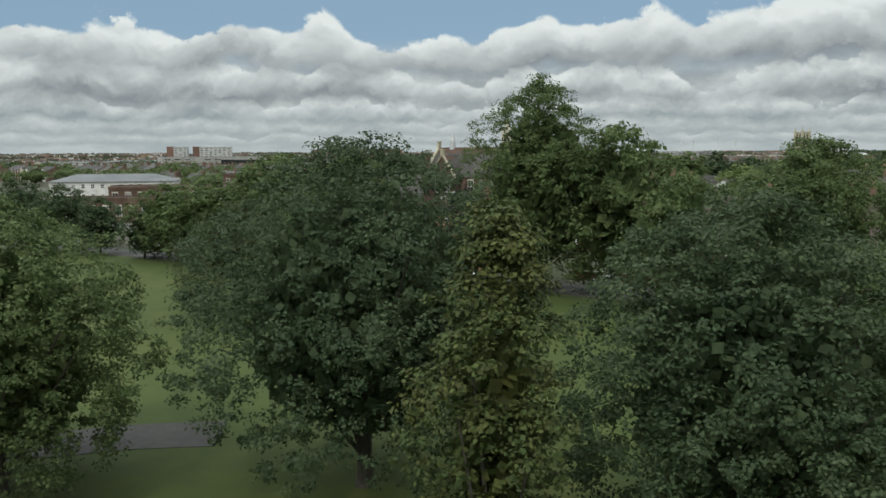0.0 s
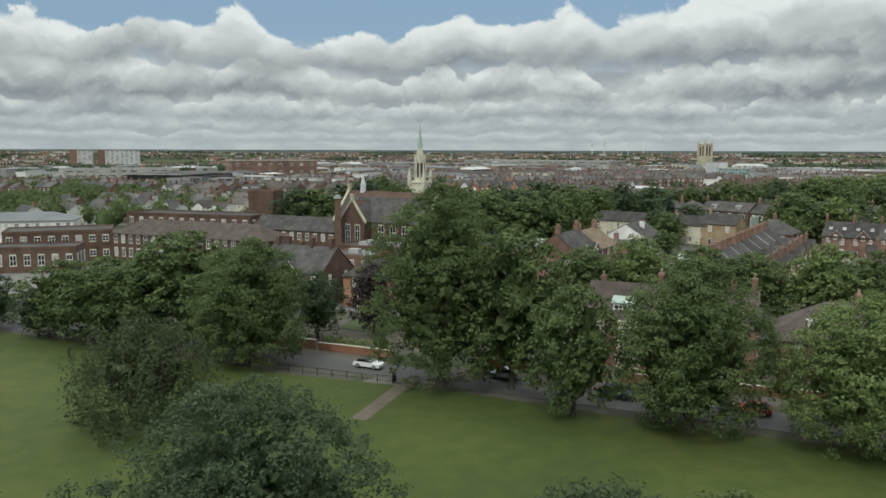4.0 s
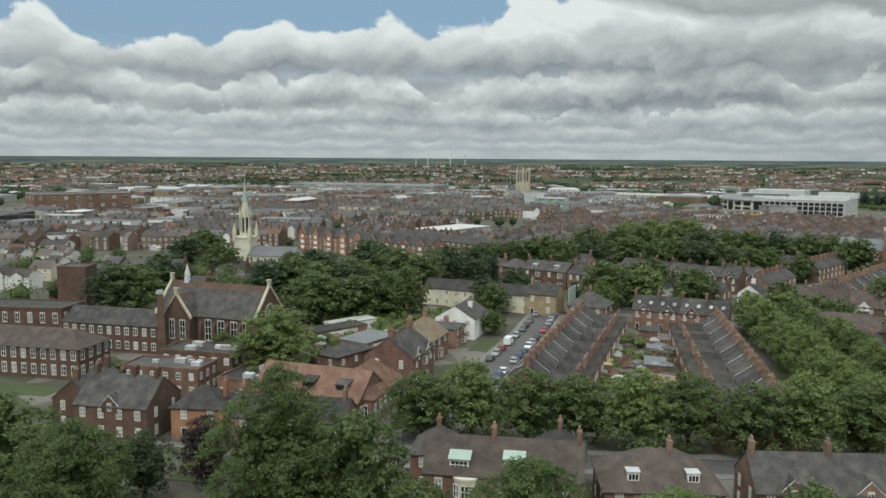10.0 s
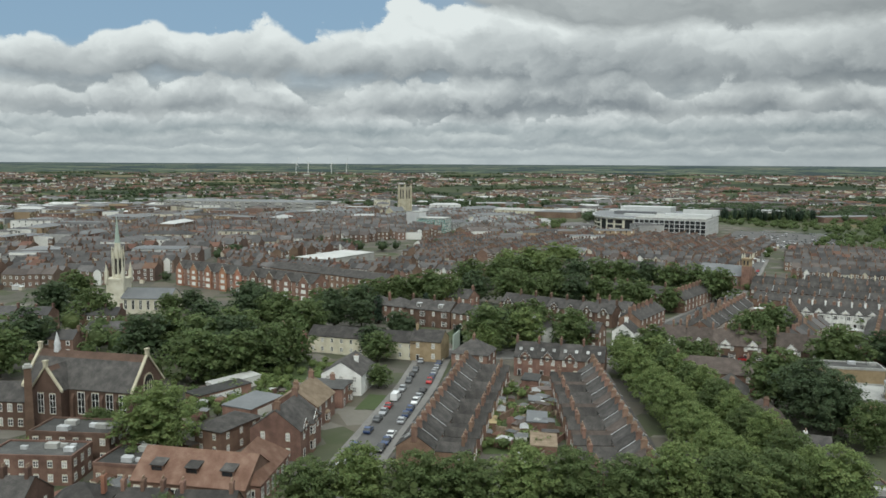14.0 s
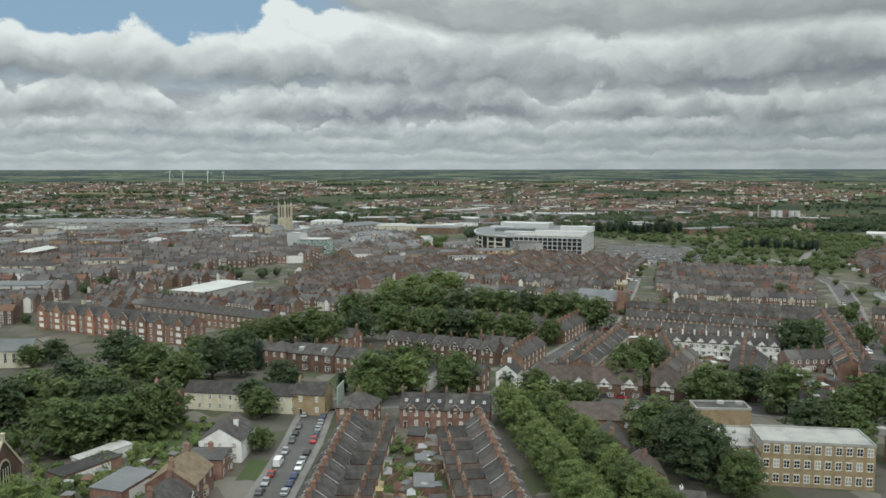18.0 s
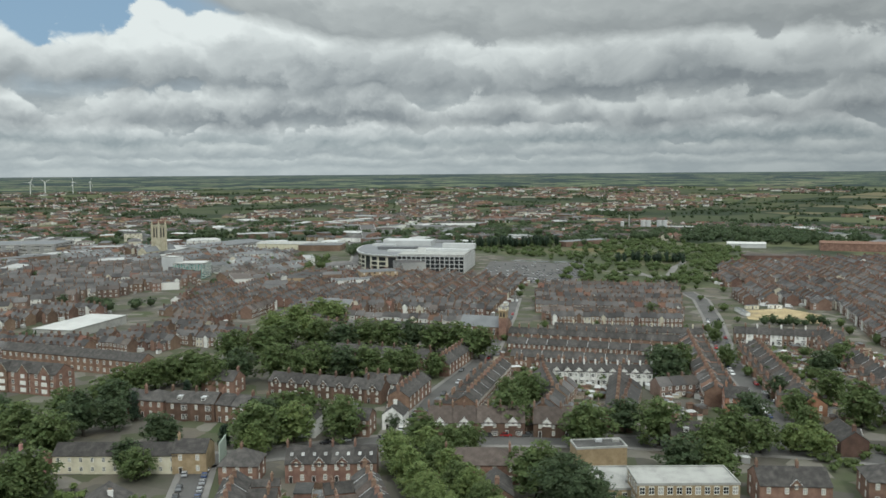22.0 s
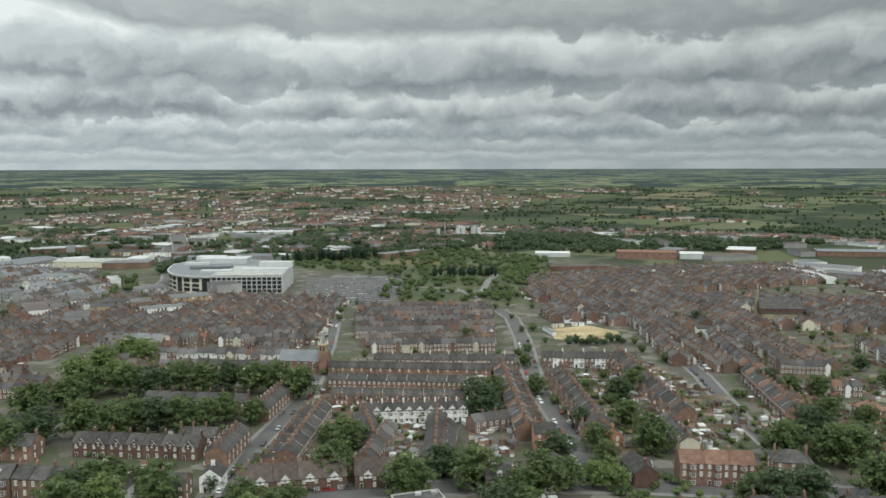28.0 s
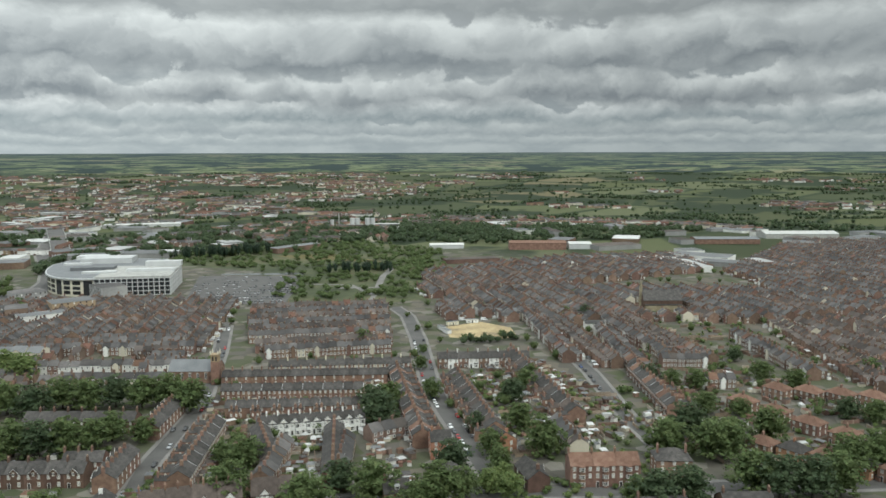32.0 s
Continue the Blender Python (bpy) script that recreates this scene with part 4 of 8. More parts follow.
# ---- far town: many small buildings in joined meshes ----
class Town:
    """Collects rows of far houses; walls, roofs, chimneys and windows in one mesh each."""

    def __init__(self):
        self.wall, self.roof, self.stack, self.win = [MB() for _ in range(4)]

    def house(self, x, y, z, turn, w, d, h, rise, wall=0, roof=0, wins=2, hip=False, stack=True, front_white=False):
        c, s = math.cos(turn), math.sin(turn)

        def P(a, b, e):
            return (x + a * c - b * s, y + a * s + b * c, z + e)

        X, Y = w / 2, d / 2
        W, R = self.wall, self.roof
        i = len(W.v)
        W.v += [P(-X, -Y, -1.5), P(X, -Y, -1.5), P(X, Y, -1.5), P(-X, Y, -1.5), P(-X, -Y, h), P(X, -Y, h), P(X, Y, h), P(-X, Y, h), P(-X, 0, h + (0 if hip else rise)), P(X, 0, h + (0 if hip else rise))]
        W.f += [(i, i + 1, i + 5, i + 4), (i + 1, i + 2, i + 6, i + 9, i + 5), (i + 2, i + 3, i + 7, i + 6), (i + 3, i, i + 4, i + 8, i + 7)]
        W.s += [wall] * 4
        i = len(R.v)
        o = 0.3
        q = Y if hip else -0.1
        R.v += [P(-X - 0.05, -Y - o, h - 0.1), P(X + 0.05, -Y - o, h - 0.1), P(X + 0.05, Y + o, h - 0.1), P(-X - 0.05, Y + o, h - 0.1), P(-X + q * 0.8, 0, h + rise + 0.1), P(X - q * 0.8, 0, h + rise + 0.1)]
        R.f += [(i, i + 1, i + 5, i + 4), (i + 2, i + 3, i + 4, i + 5)] + ([(i + 1, i + 2, i + 5), (i + 3, i, i + 4)] if hip else [])
        R.s += [roof] * (4 if hip else 2)
        if stack:
            K = self.stack
            i = len(K.v)
            e, top = h + rise - 0.8, h + rise + 1.5
            K.v += [P(X + a, b, e2) for e2 in (e, top) for a, b in ((-0.36, -0.6), (0.36, -0.6), (0.36, 0.6), (-0.36, 0.6))]
            K.f += [(i, i + 1, i + 5, i + 4), (i + 1, i + 2, i + 6, i + 5), (i + 2, i + 3, i + 7, i + 6), (i + 3, i, i + 4, i + 7), (i + 4, i + 5, i + 6, i + 7)]
            K.s += [0] * 5
        G = self.win
        st = max(1, round(h / 2.9))
        for k in range(wins):
            a = -X + w * (k + 0.5) / wins
            for lv in range(st):
                e = h / st * (lv + 0.32)
                for yy, g in ((-Y - 0.04, 1), (Y + 0.04, -1)):
                    if w < 16 or w * d * h < 900:      # white frame round the glass
                        for hw, e0, e1, out, m in ((0.68, e - 0.12, e + 1.5, 0.0, 1), (0.36, e + 0.16, e + 1.24, 0.03, 0)):
                            i = len(G.v)
                            yo = yy - g * out
                            G.v += [P(a - hw * g, yo, e0), P(a + hw * g, yo, e0), P(a + hw * g, yo, e1), P(a - hw * g, yo, e1)]
                            G.f.append((i, i + 1, i + 2, i + 3))
                            G.s.append(m)
                        continue
                    hw = 0.55
                    i = len(G.v)
                    G.v += [P(a - hw * g, yy, e), P(a + hw * g, yy, e), P(a + hw * g, yy, e + 1.4), P(a - hw * g, yy, e + 1.4)]
                    G.f.append((i, i + 1, i + 2, i + 3))
                    G.s.append(0 if (k + lv) % 3 else 1)

    def row(self, x0, y0, x1, y1, w=5.0, d=8.0, h=5.6, rise=2.6, wall=0, roof=0, rng=None, wings=True, gap=0.0, side=1, **kw):
        L, a = math.hypot(x1 - x0, y1 - y0), math.atan2(y1 - y0, x1 - x0)
        n = max(1, round(L / w))
        rng = rng or random.Random(1)
        for i in range(n):
            if rng.random() < gap:
                continue
            f = (i + 0.5) / n
            x, y = x0 + (x1 - x0) * f, y0 + (y1 - y0) * f
            hh = h + rng.uniform(-0.45, 0.6)
            jog = rng.uniform(-0.5, 0.5)
            x, y = x - math.sin(a) * jog, y + math.cos(a) * jog
            wl = wall if rng.random() < 0.86 else rng.choice((0, 1, 3, 4))
            rf = roof if rng.random() < 0.85 else rng.choice((0, 1, 2))
            self.house(x, y, land_height(x, y), a, L / n, d, hh, rise, wl, rf, **kw)
            if rng.random() < 0.75:
                q = side * (d / 2 + rng.uniform(5.5, 8.5))
                e = rng.uniform(-2, 2)
                self.house(x - math.sin(a) * q + math.cos(a) * e, y + math.cos(a) * q + math.sin(a) * e, land_height(x, y), a + rng.choice((0, 1.571)), rng.uniform(1.8, 4.2), rng.uniform(1.6, 2.8), rng.uniform(1.6, 2.6), rng.uniform(0.2, 0.7), rng.choice((0, 1, 3, 4, 5)), rng.choice((0, 1, 2, 3, 3, 4)), wins=0, hip=True, stack=False)
            if rng.random() < 0.30:      # a gabled bay or dormer on the street front
                q = -side * (d / 2 - 0.2)
                self.house(x - math.sin(a) * q, y + math.cos(a) * q, land_height(x, y), a + math.pi / 2, 2.2, L / n * 0.5, hh + 0.3, 1.3, rng.choice((3, 3, 4, wl, wl)), rf, wins=1, stack=False)
            if wings:
                q = side * (d / 2 + 2.6)
                self.house(x - math.sin(a) * q - math.cos(a) * 1.1, y + math.cos(a) * q - math.sin(a) * 1.1, land_height(x, y), a + math.pi / 2, 5.2, L / n * 0.5, hh - 0.9, 1.0, wl, rf, wins=1, stack=rng.random() < 0.7)

    def put(self, name, label):
        t = thing(name, pose(0, 0, 0), label, "houses", kind="stuff")
        for nm, mb, mats in (("walls", self.wall, TOWN_WALL), ("roofs", self.roof, TOWN_ROOF), ("chimneys", self.stack, [TOWN_WALL[0]]), ("windows", self.win, [GLASS, FRAME])):
            if mb.v:
                tagged(part(nm, mb, mats, t), kind="stuff")


TOWN_WALL = [
    material("town_red_brick", [(0.110, 0.070, 0.053), (0.172, 0.110, 0.082), (0.245, 0.165, 0.125)], 0.05, 0.9, vary=0.25, fine=0.6, island=True, hue=0.03, coords="World"),
    material("town_brown_brick", [(0.115, 0.078, 0.060), (0.170, 0.118, 0.091), (0.240, 0.178, 0.140)], 0.05, 0.9, vary=0.25, fine=0.6, island=True, hue=0.03, coords="World"),
    material("town_buff", [(0.26, 0.19, 0.12), (0.34, 0.26, 0.17)], 0.05, 0.9, vary=0.2, fine=0.6, island=True, coords="World"),
    material("town_white_render", [(0.55, 0.55, 0.52), (0.75, 0.75, 0.72)], 0.05, 0.8, vary=0.12, fine=0.6, island=True, coords="World"),
    material("town_cream_render", [(0.48, 0.44, 0.35), (0.60, 0.56, 0.46)], 0.05, 0.8, vary=0.12, fine=0.6, island=True, coords="World"),
    material("town_concrete", [(0.20, 0.20, 0.20), (0.32, 0.32, 0.31)], 0.05, 0.8, vary=0.25, fine=0.6, island=True, coords="World"),
]
TOWN_ROOF = [
    material("town_slate", [(0.062, 0.060, 0.061), (0.088, 0.084, 0.083), (0.125, 0.117, 0.113)], 0.05, 0.6, vary=0.42, fine=0.5, island=True, coords="World", spec=0.12),
    material("town_brown_tile", [(0.072, 0.064, 0.060), (0.098, 0.084, 0.077), (0.130, 0.111, 0.101)], 0.05, 0.8, vary=0.42, fine=0.5, island=True, hue=0.02, coords="World", spec=0.12),
    material("town_red_tile", [(0.115, 0.064, 0.048), (0.173, 0.102, 0.076)], 0.05, 0.8, vary=0.25, fine=0.5, island=True, hue=0.02, coords="World", spec=0.12),
    material("town_pale_roof", [(0.357, 0.365, 0.365), (0.510, 0.510, 0.501)], 0.02, 0.5, vary=0.25, fine=0.3, island=True, coords="World", spec=0.12),
    material("town_grey_roof", [(0.120, 0.124, 0.128), (0.192, 0.196, 0.200)], 0.02, 0.6, vary=0.3, fine=0.3, island=True, coords="World", spec=0.12),
]


def inside(x, y, poly):
    hit = False
    for (ax, ay), (bx, by) in zip(poly, poly[1:] + poly[:1]):
        if (ay > y) != (by > y) and x < (bx - ax) * (y - ay) / (by - ay) + ax:
            hit = not hit
    return hit


def fill(town, poly, angle, pitch, seed, keep=(), length=70, wall=0, roof=0, gap=0.04, cross=8.0, **kw):
    """Rows of houses at one angle through a polygon, with side streets between; keep: discs (x, y, r) left clear."""
    rng = random.Random(seed)
    a = radians(angle)
    c, s = math.cos(a), math.sin(a)
    us = [x * c + y * s for x, y in poly]
    vs = [-x * s + y * c for x, y in poly]
    v = min(vs) + pitch * 0.5
    k = 0
    while v < max(vs):
        u = min(us) + rng.uniform(0, 12)
        while u < max(us):
            L = length * rng.uniform(0.75, 1.2)
            pts = [(u + L * q / 12, v) for q in range(13)]
            run = []
            for pu, pv in pts + [(None, None)]:
                ok = False
                if pu is not None:
                    x, y = pu * c - pv * s, pu * s + pv * c
                    ok = inside(x, y, poly) and all(math.hypot(x - kx, y - ky) > kr for kx, ky, kr in keep)
                if ok:
                    run.append((x, y))
                else:
                    if len(run) > 1:
                        town.row(*run[0], *run[-1], rng=rng, wall=wall if rng.random() < 0.8 else rng.choice((0, 1)), roof=roof if rng.random() < 0.8 else 1, gap=gap, side=1 if k % 2 else -1, **kw)
                    run = []
            u += L + cross
        v += pitch if k % 2 else pitch * 0.72
        k += 1


def copse(name, spots, label, kind="lime", leaf=1.1, leaves=70, seed=3):
    """Many far trees in one mesh."""
    rng = np.random.default_rng(seed)
    V, cv, cf = [], [], []
    for x, y, h, w in spots:
        z = land_height(x, y)
        n = int(leaves * (0.6 + 0.4 * w / 10))
        d = rng.normal(size=(n, 3))
        d /= np.linalg.norm(d, axis=1, keepdims=True)
        d[:, 2] = np.where(rng.random(n) < 0.75, np.abs(d[:, 2]), d[:, 2])
        lump = 1 + 0.22 * np.sin(d[:, 0] * 5 + x) * np.cos(d[:, 1] * 5 + y)
        c = np.array([x, y, z + h * 0.55]) + d * [w / 2, w / 2, h * 0.45] * (rng.uniform(0.75, 1.05, n) * lump)[:, None]
        V.append(quads(c, d + [0, 0, 0.4] + rng.normal(0, 0.4, (n, 3)), leaf, 0.7, rng))
        v, f = core(x, y, z + h * 0.5, w * 0.36, w * 0.36, h * 0.42, rng, 6, 3)
        o = sum(len(q) for q in cv)
        cv.append(v)
        cf += [tuple(o + k for k in q) for q in f]
    me = quad_mesh(name, np.concatenate(V), GREENS[kind], (np.concatenate(cv), cf))
    return tagged(new(name, me), label, "trees", kind="stuff")


def scatter(poly, n, h, w, seed, keep=()):
    rng = random.Random(seed)
    xs, ys = [p[0] for p in poly], [p[1] for p in poly]
    out = []
    while len(out) < n:
        x, y = rng.uniform(min(xs), max(xs)), rng.uniform(min(ys), max(ys))
        if inside(x, y, poly) and all(math.hypot(x - a, y - b) > r for a, b, r in keep):
            k = rng.uniform(0.65, 1.25)
            out.append((x, y, h * k, w * k * rng.uniform(0.8, 1.2)))
    return out


# ---- the park and the streets ----
patch("grass_park", [(-420, -160), (330, -160), (130, 30), (54, 74), (36, 84), (13, 98.5), (-10, 109), (-48, 133), (-64, 142), (-260, 250)], 0.06, GRASS, "wide mown green park lawn with faint tracks", "lawn")
PARK_ROAD = [(-260, 262), (-66, 148), (-40, 133), (-6, 116), (13, 104), (32, 93), (56, 79), (120, 40)]
street("park_side", PARK_ROAD, 6.4, "dark asphalt lane along the park edge", 0)
# tree shade over the footpath is put into its darker tarmac colour
strip("path_park", [(-80, 31), (-40, 42), (-26, 46.5), (-19, 48.5), (-14, 49)], 4.6, 0.09, material("shaded_tarmac", [(0.040, 0.038, 0.036), (0.058, 0.055, 0.052), (0.075, 0.072, 0.068)], 0.15, 0.85, vary=0.0, fine=1.6, coords="World"), "curving asphalt footpath across the park lawn", "path")
strip("path_worn", [(1.5, 88.5), (4, 94), (6.5, 99.5), (9, 104)], 2.0, 0.085, DIRT, "worn earth path leading from the lane onto the lawn", "path")
STREET_A = [(38, 136), (52, 155), (65, 172), (78, 189), (101, 220), (121, 250)]
street("van_street", STREET_A, 8.5, "grey asphalt residential street lined with parked cars")
TREE_STREET = [(-2, 158), (38, 134), (80, 117), (128, 96), (190, 70)]
street("lime_street", TREE_STREET, 7.0, "shaded residential street under lime trees")
AVENUE = [(122, 100), (150, 158), (178, 216)]
street("avenue", AVENUE, 8.0, "residential avenue hidden under street trees")
MAIN = [(60, 305), (121, 255), (186, 223), (236, 172), (276, 116), (315, 42), (352, -20), (420, -130)]
street("main_road", MAIN, 11.0, "wide main road with parked and passing cars", 2.5)
STREET_S = [(186, 223), (233, 256), (306, 294), (402, 366), (462, 414)]
street("long_street", STREET_S, 7.5, "long straight asphalt street between terraces")
AVENUE_2 = [(276, 116), (310, 142), (352, 176), (392, 206), (487, 264), (552, 308), (580, 336)]
street("tree_avenue", AVENUE_2, 9.0, "broad avenue with street trees and parked cars")
STREET_3 = [(352, 72), (383, 93), (455, 132), (513, 170), (574, 212), (640, 262)]
street("side_street", STREET_3, 7.5, "residential street between terraces")
street("ring_road", [(440, 660), (520, 690), (548, 715), (600, 780), (698, 920), (800, 1040), (905, 1165)], 22.0, "dual carriageway rising over a flyover", 3.0)

# ---- trees near the start ----
P = "on the park lawn"
tree(-4.2, 41, 18.4, 18.6, "maple", 2.4, 2, where=P, group="park trees")
tree(12.3, 32, 15.9, 14.2, "maple", 2.0, 2, where=P, group="park trees")
tree(1.7, 27, 16.0, 5.6, "yellow", 2.2, 2, "column", where=P, group="park trees")
tree(21, 37, 13.0, 10.0, "lime", 2.0, 2, where=P, group="park trees")
tree(-23.0, 40, 15.3, 14.5, "lime", 1.0, 2, where=P, group="park trees")
tree(-21.5, 88, 13.5, 15.5, "willow", 1.0, 2, "weep", where=P, group="park trees")
K = "by the park lane"
tree(12.2, 101, 26.4, 18.6, "lime", 1.2, 2, where=K, group="park lane trees")
tree(21, 98.5, 21.0, 14.5, "lime", 1.0, 1, where=K, group="park lane trees")
tree(26, 87.5, 15.6, 11.0, "lime", 0.6, 1, where=K, group="park lane trees")
tree(37.6, 82, 18.8, 16.4, "lime", 0.6, 2, where=K, group="park lane trees")
tree(53, 74, 15.9, 16.6, "bright", 0.6, 2, where=K, group="park lane trees")
tree(68, 72, 16.0, 12.0, "lime", 2.0, 1, where=K, group="park lane trees")
tree(-13.2, 114, 17.6, 16.5, "lime", 0.8, 2, where=K, group="park lane trees")
tree(-25.5, 130.5, 17.6, 19.0, "lime", 2.2, 1, where=K, group="park lane trees")
tree(-38, 129.5, 13.2, 15.5, "lime", 2.0, 1, where=K, group="park lane trees")
tree(-19, 120.5, 13.0, 13.0, "lime", 0.5, 1, where=K, group="park lane trees")
tree(-31, 127.5, 14.0, 14.0, "lime", 0.5, 1, where=K, group="park lane trees")
tree(-46, 134.5, 12.5, 14.0, "lime", 0.5, 1, where=K, group="park lane trees")
tree(-5, 129, 11.0, 9.0, "maple", 1.5, 1, where=K, group="park lane trees")
tree(4, 131, 11.7, 8.5, "copper", 2.5, 1, where="in a front garden")
for tx, ty, th in ((-60, 140, 10), (-68, 144, 12), (-78, 148, 13), (-50, 134, 8)):
    tree(tx, ty, th, th * 0.95, "maple", 1.5, 1, where=K, group="park lane trees")
# row of street trees
for i in range(11):
    f = i / 10
    tree(43 + 90 * f, 142 - 42 * f + (i % 2) * 2, 13.0 + (i * 5 % 3) * 0.9, 14.0, "bright" if i % 3 == 1 else "lime", 2.5, 1, where="in a street row", group="street trees")
for i in range(12):
    f = i / 11
    tree(115 + 50 * f + 3, 106 + 100 * f, 11.5 + (i * 7 % 4) * 0.5, 11.0, "bright", 2.5, 1, where="in an avenue row", group="avenue trees")
    tree(129 + 45 * f + 3, 99 + 100 * f, 11.0 + (i * 5 % 4) * 0.5, 11.0, "bright" if i % 2 else "lime", 2.5, 1, where="in an avenue row", group="avenue trees")

# ---- the school ----
def school():
    t = thing("school_hall", pose(11, 223, 0, 0, 0, -39.8), "red brick gothic school hall with stone gables and slate roof", "school")
    b, r = MB(), MB()
    b.gable_wall(-15.6, 15.6, -6.5, 6.5, 0, 11, 18.8, "x")
    r.gable_roof(-15.2, 15.2, -6.5, 6.5, 11, 18.6, 0.3, "x")
    part("wall", b, BROWN, t)
    part("roof", r, SLATE, t)
    w, rr = MB(), MB()
    w.gable_wall(-10.5, -2.5, -9.5, -5, 0, 11, 16.6, "y")
    rr.gable_roof(-10.5, -2.5, -9.2, 0, 11, 16.4, 0.25, "y")
    wing = part("cross_wing", w, BROWN, t)
    part("wing_roof", rr, SLATE, wing)
    for gx, gy, gz, gw, rise, turn in ((15.62, 0, 11, 13.0, 7.8, 90), (-6.5, -9.52, 11, 8.0, 5.6, 0), (-15.62, 0, 11, 13.0, 7.8, -90)):
        q = MB()
        for s in (-1, 1):
            p = [(s * (gw / 2 + 0.5), -0.25, -0.5), (0, -0.25, rise - 0.1), (0, -0.25, rise + 0.6), (s * (gw / 2 + 0.5), -0.25, 0.2)]
            q.solid(p, [(a, 0.45, c) for a, _, c in p])
        q.box(-0.45, 0.45, -0.3, 0.5, rise + 0.2, rise + 1.7).box(-0.6, 0.6, -0.4, 0.6, rise + 1.5, rise + 1.8)
        part("coping", q, MINSTERSTONE, t, "pale stone gable coping and finial", at=pose(gx, gy, gz, 0, 0, turn))
    for gx, gy, gz, ww, hh, turn in ((15.62, 0, 7.5, 3.6, 6.5, 90),):
        q = MB()
        n = 9
        arch = [(-ww / 2, 0), (ww / 2, 0)] + [(ww / 2 * math.cos(math.pi * k / n) , hh * 0.55 + hh * 0.45 * math.sin(math.pi * k / n) ** 0.8) for k in range(n + 1)]
        q.solid([(a * 1.2, -0.12, e * 1.06) for a, e in arch], [(a * 1.2, 0.02, e * 1.06) for a, e in arch])
        q.solid([(a, -0.2, e) for a, e in arch], [(a, -0.1, e) for a, e in arch], 1)
        for k in (-1, 0, 1):
            q.box(k * ww / 4 - 0.1, k * ww / 4 + 0.1, -0.3, -0.1, 0, hh * 0.75)
        part("great_window", q, [MINSTERSTONE, GLASS], t, "pointed stone tracery window", at=pose(gx, gy, gz, 0, 0, turn))
    for x in (1.0, 5.0, 9.0, 12.6):
        window(t, x, -6.5, 4.5, 2.0, 5.5, cols=2, rows=3, surround=MINSTERSTONE)
    for x in (-8.2, -4.8):
        window(t, x, -9.5, 5.0, 1.7, 5.0, cols=2, rows=3, surround=MINSTERSTONE)
    for x in (-1.2, 3, 7, 11):
        q = MB().box(x - 0.4, x + 0.4, -7.3, -6.4, 0, 8.5).solid([(x - 0.4, -7.3, 8.5), (x + 0.4, -7.3, 8.5), (x + 0.4, -6.4, 8.5), (x - 0.4, -6.4, 8.5)], [(x - 0.4, -6.6, 9.6), (x + 0.4, -6.6, 9.6), (x + 0.4, -6.4, 9.6), (x - 0.4, -6.4, 9.6)])
        part("buttress", q, BROWN, t)
    q = MB().tube(-10.5, 0, 18.2, 20.2, 0.9, 0.75, 8, 0).tube(-10.5, 0, 20.2, 23.4, 0.85, 0.04, 8, 0)
    part("fleche", q, LEAD, t, "small pale pointed roof turret")
    # stack
    c = thing("tall_chimney", pose(-4, 219, 0), "tall square brown brick boiler chimney", "chimney")
    part("shaft", MB().solid([(-1, -1, 0), (1, -1, 0), (1, 1, 0), (-1, 1, 0)], [(-0.8, -0.8, 17.2), (0.8, -0.8, 17.2), (0.8, 0.8, 17.2), (-0.8, 0.8, 17.2)]), BROWN, c)
    part("cap", MB().box(-1.05, 1.05, -1.05, 1.05, 17.2, 17.6).box(-0.7, 0.7, -0.7, 0.7, 17.6, 18.1), CONCRETE, c)


school()


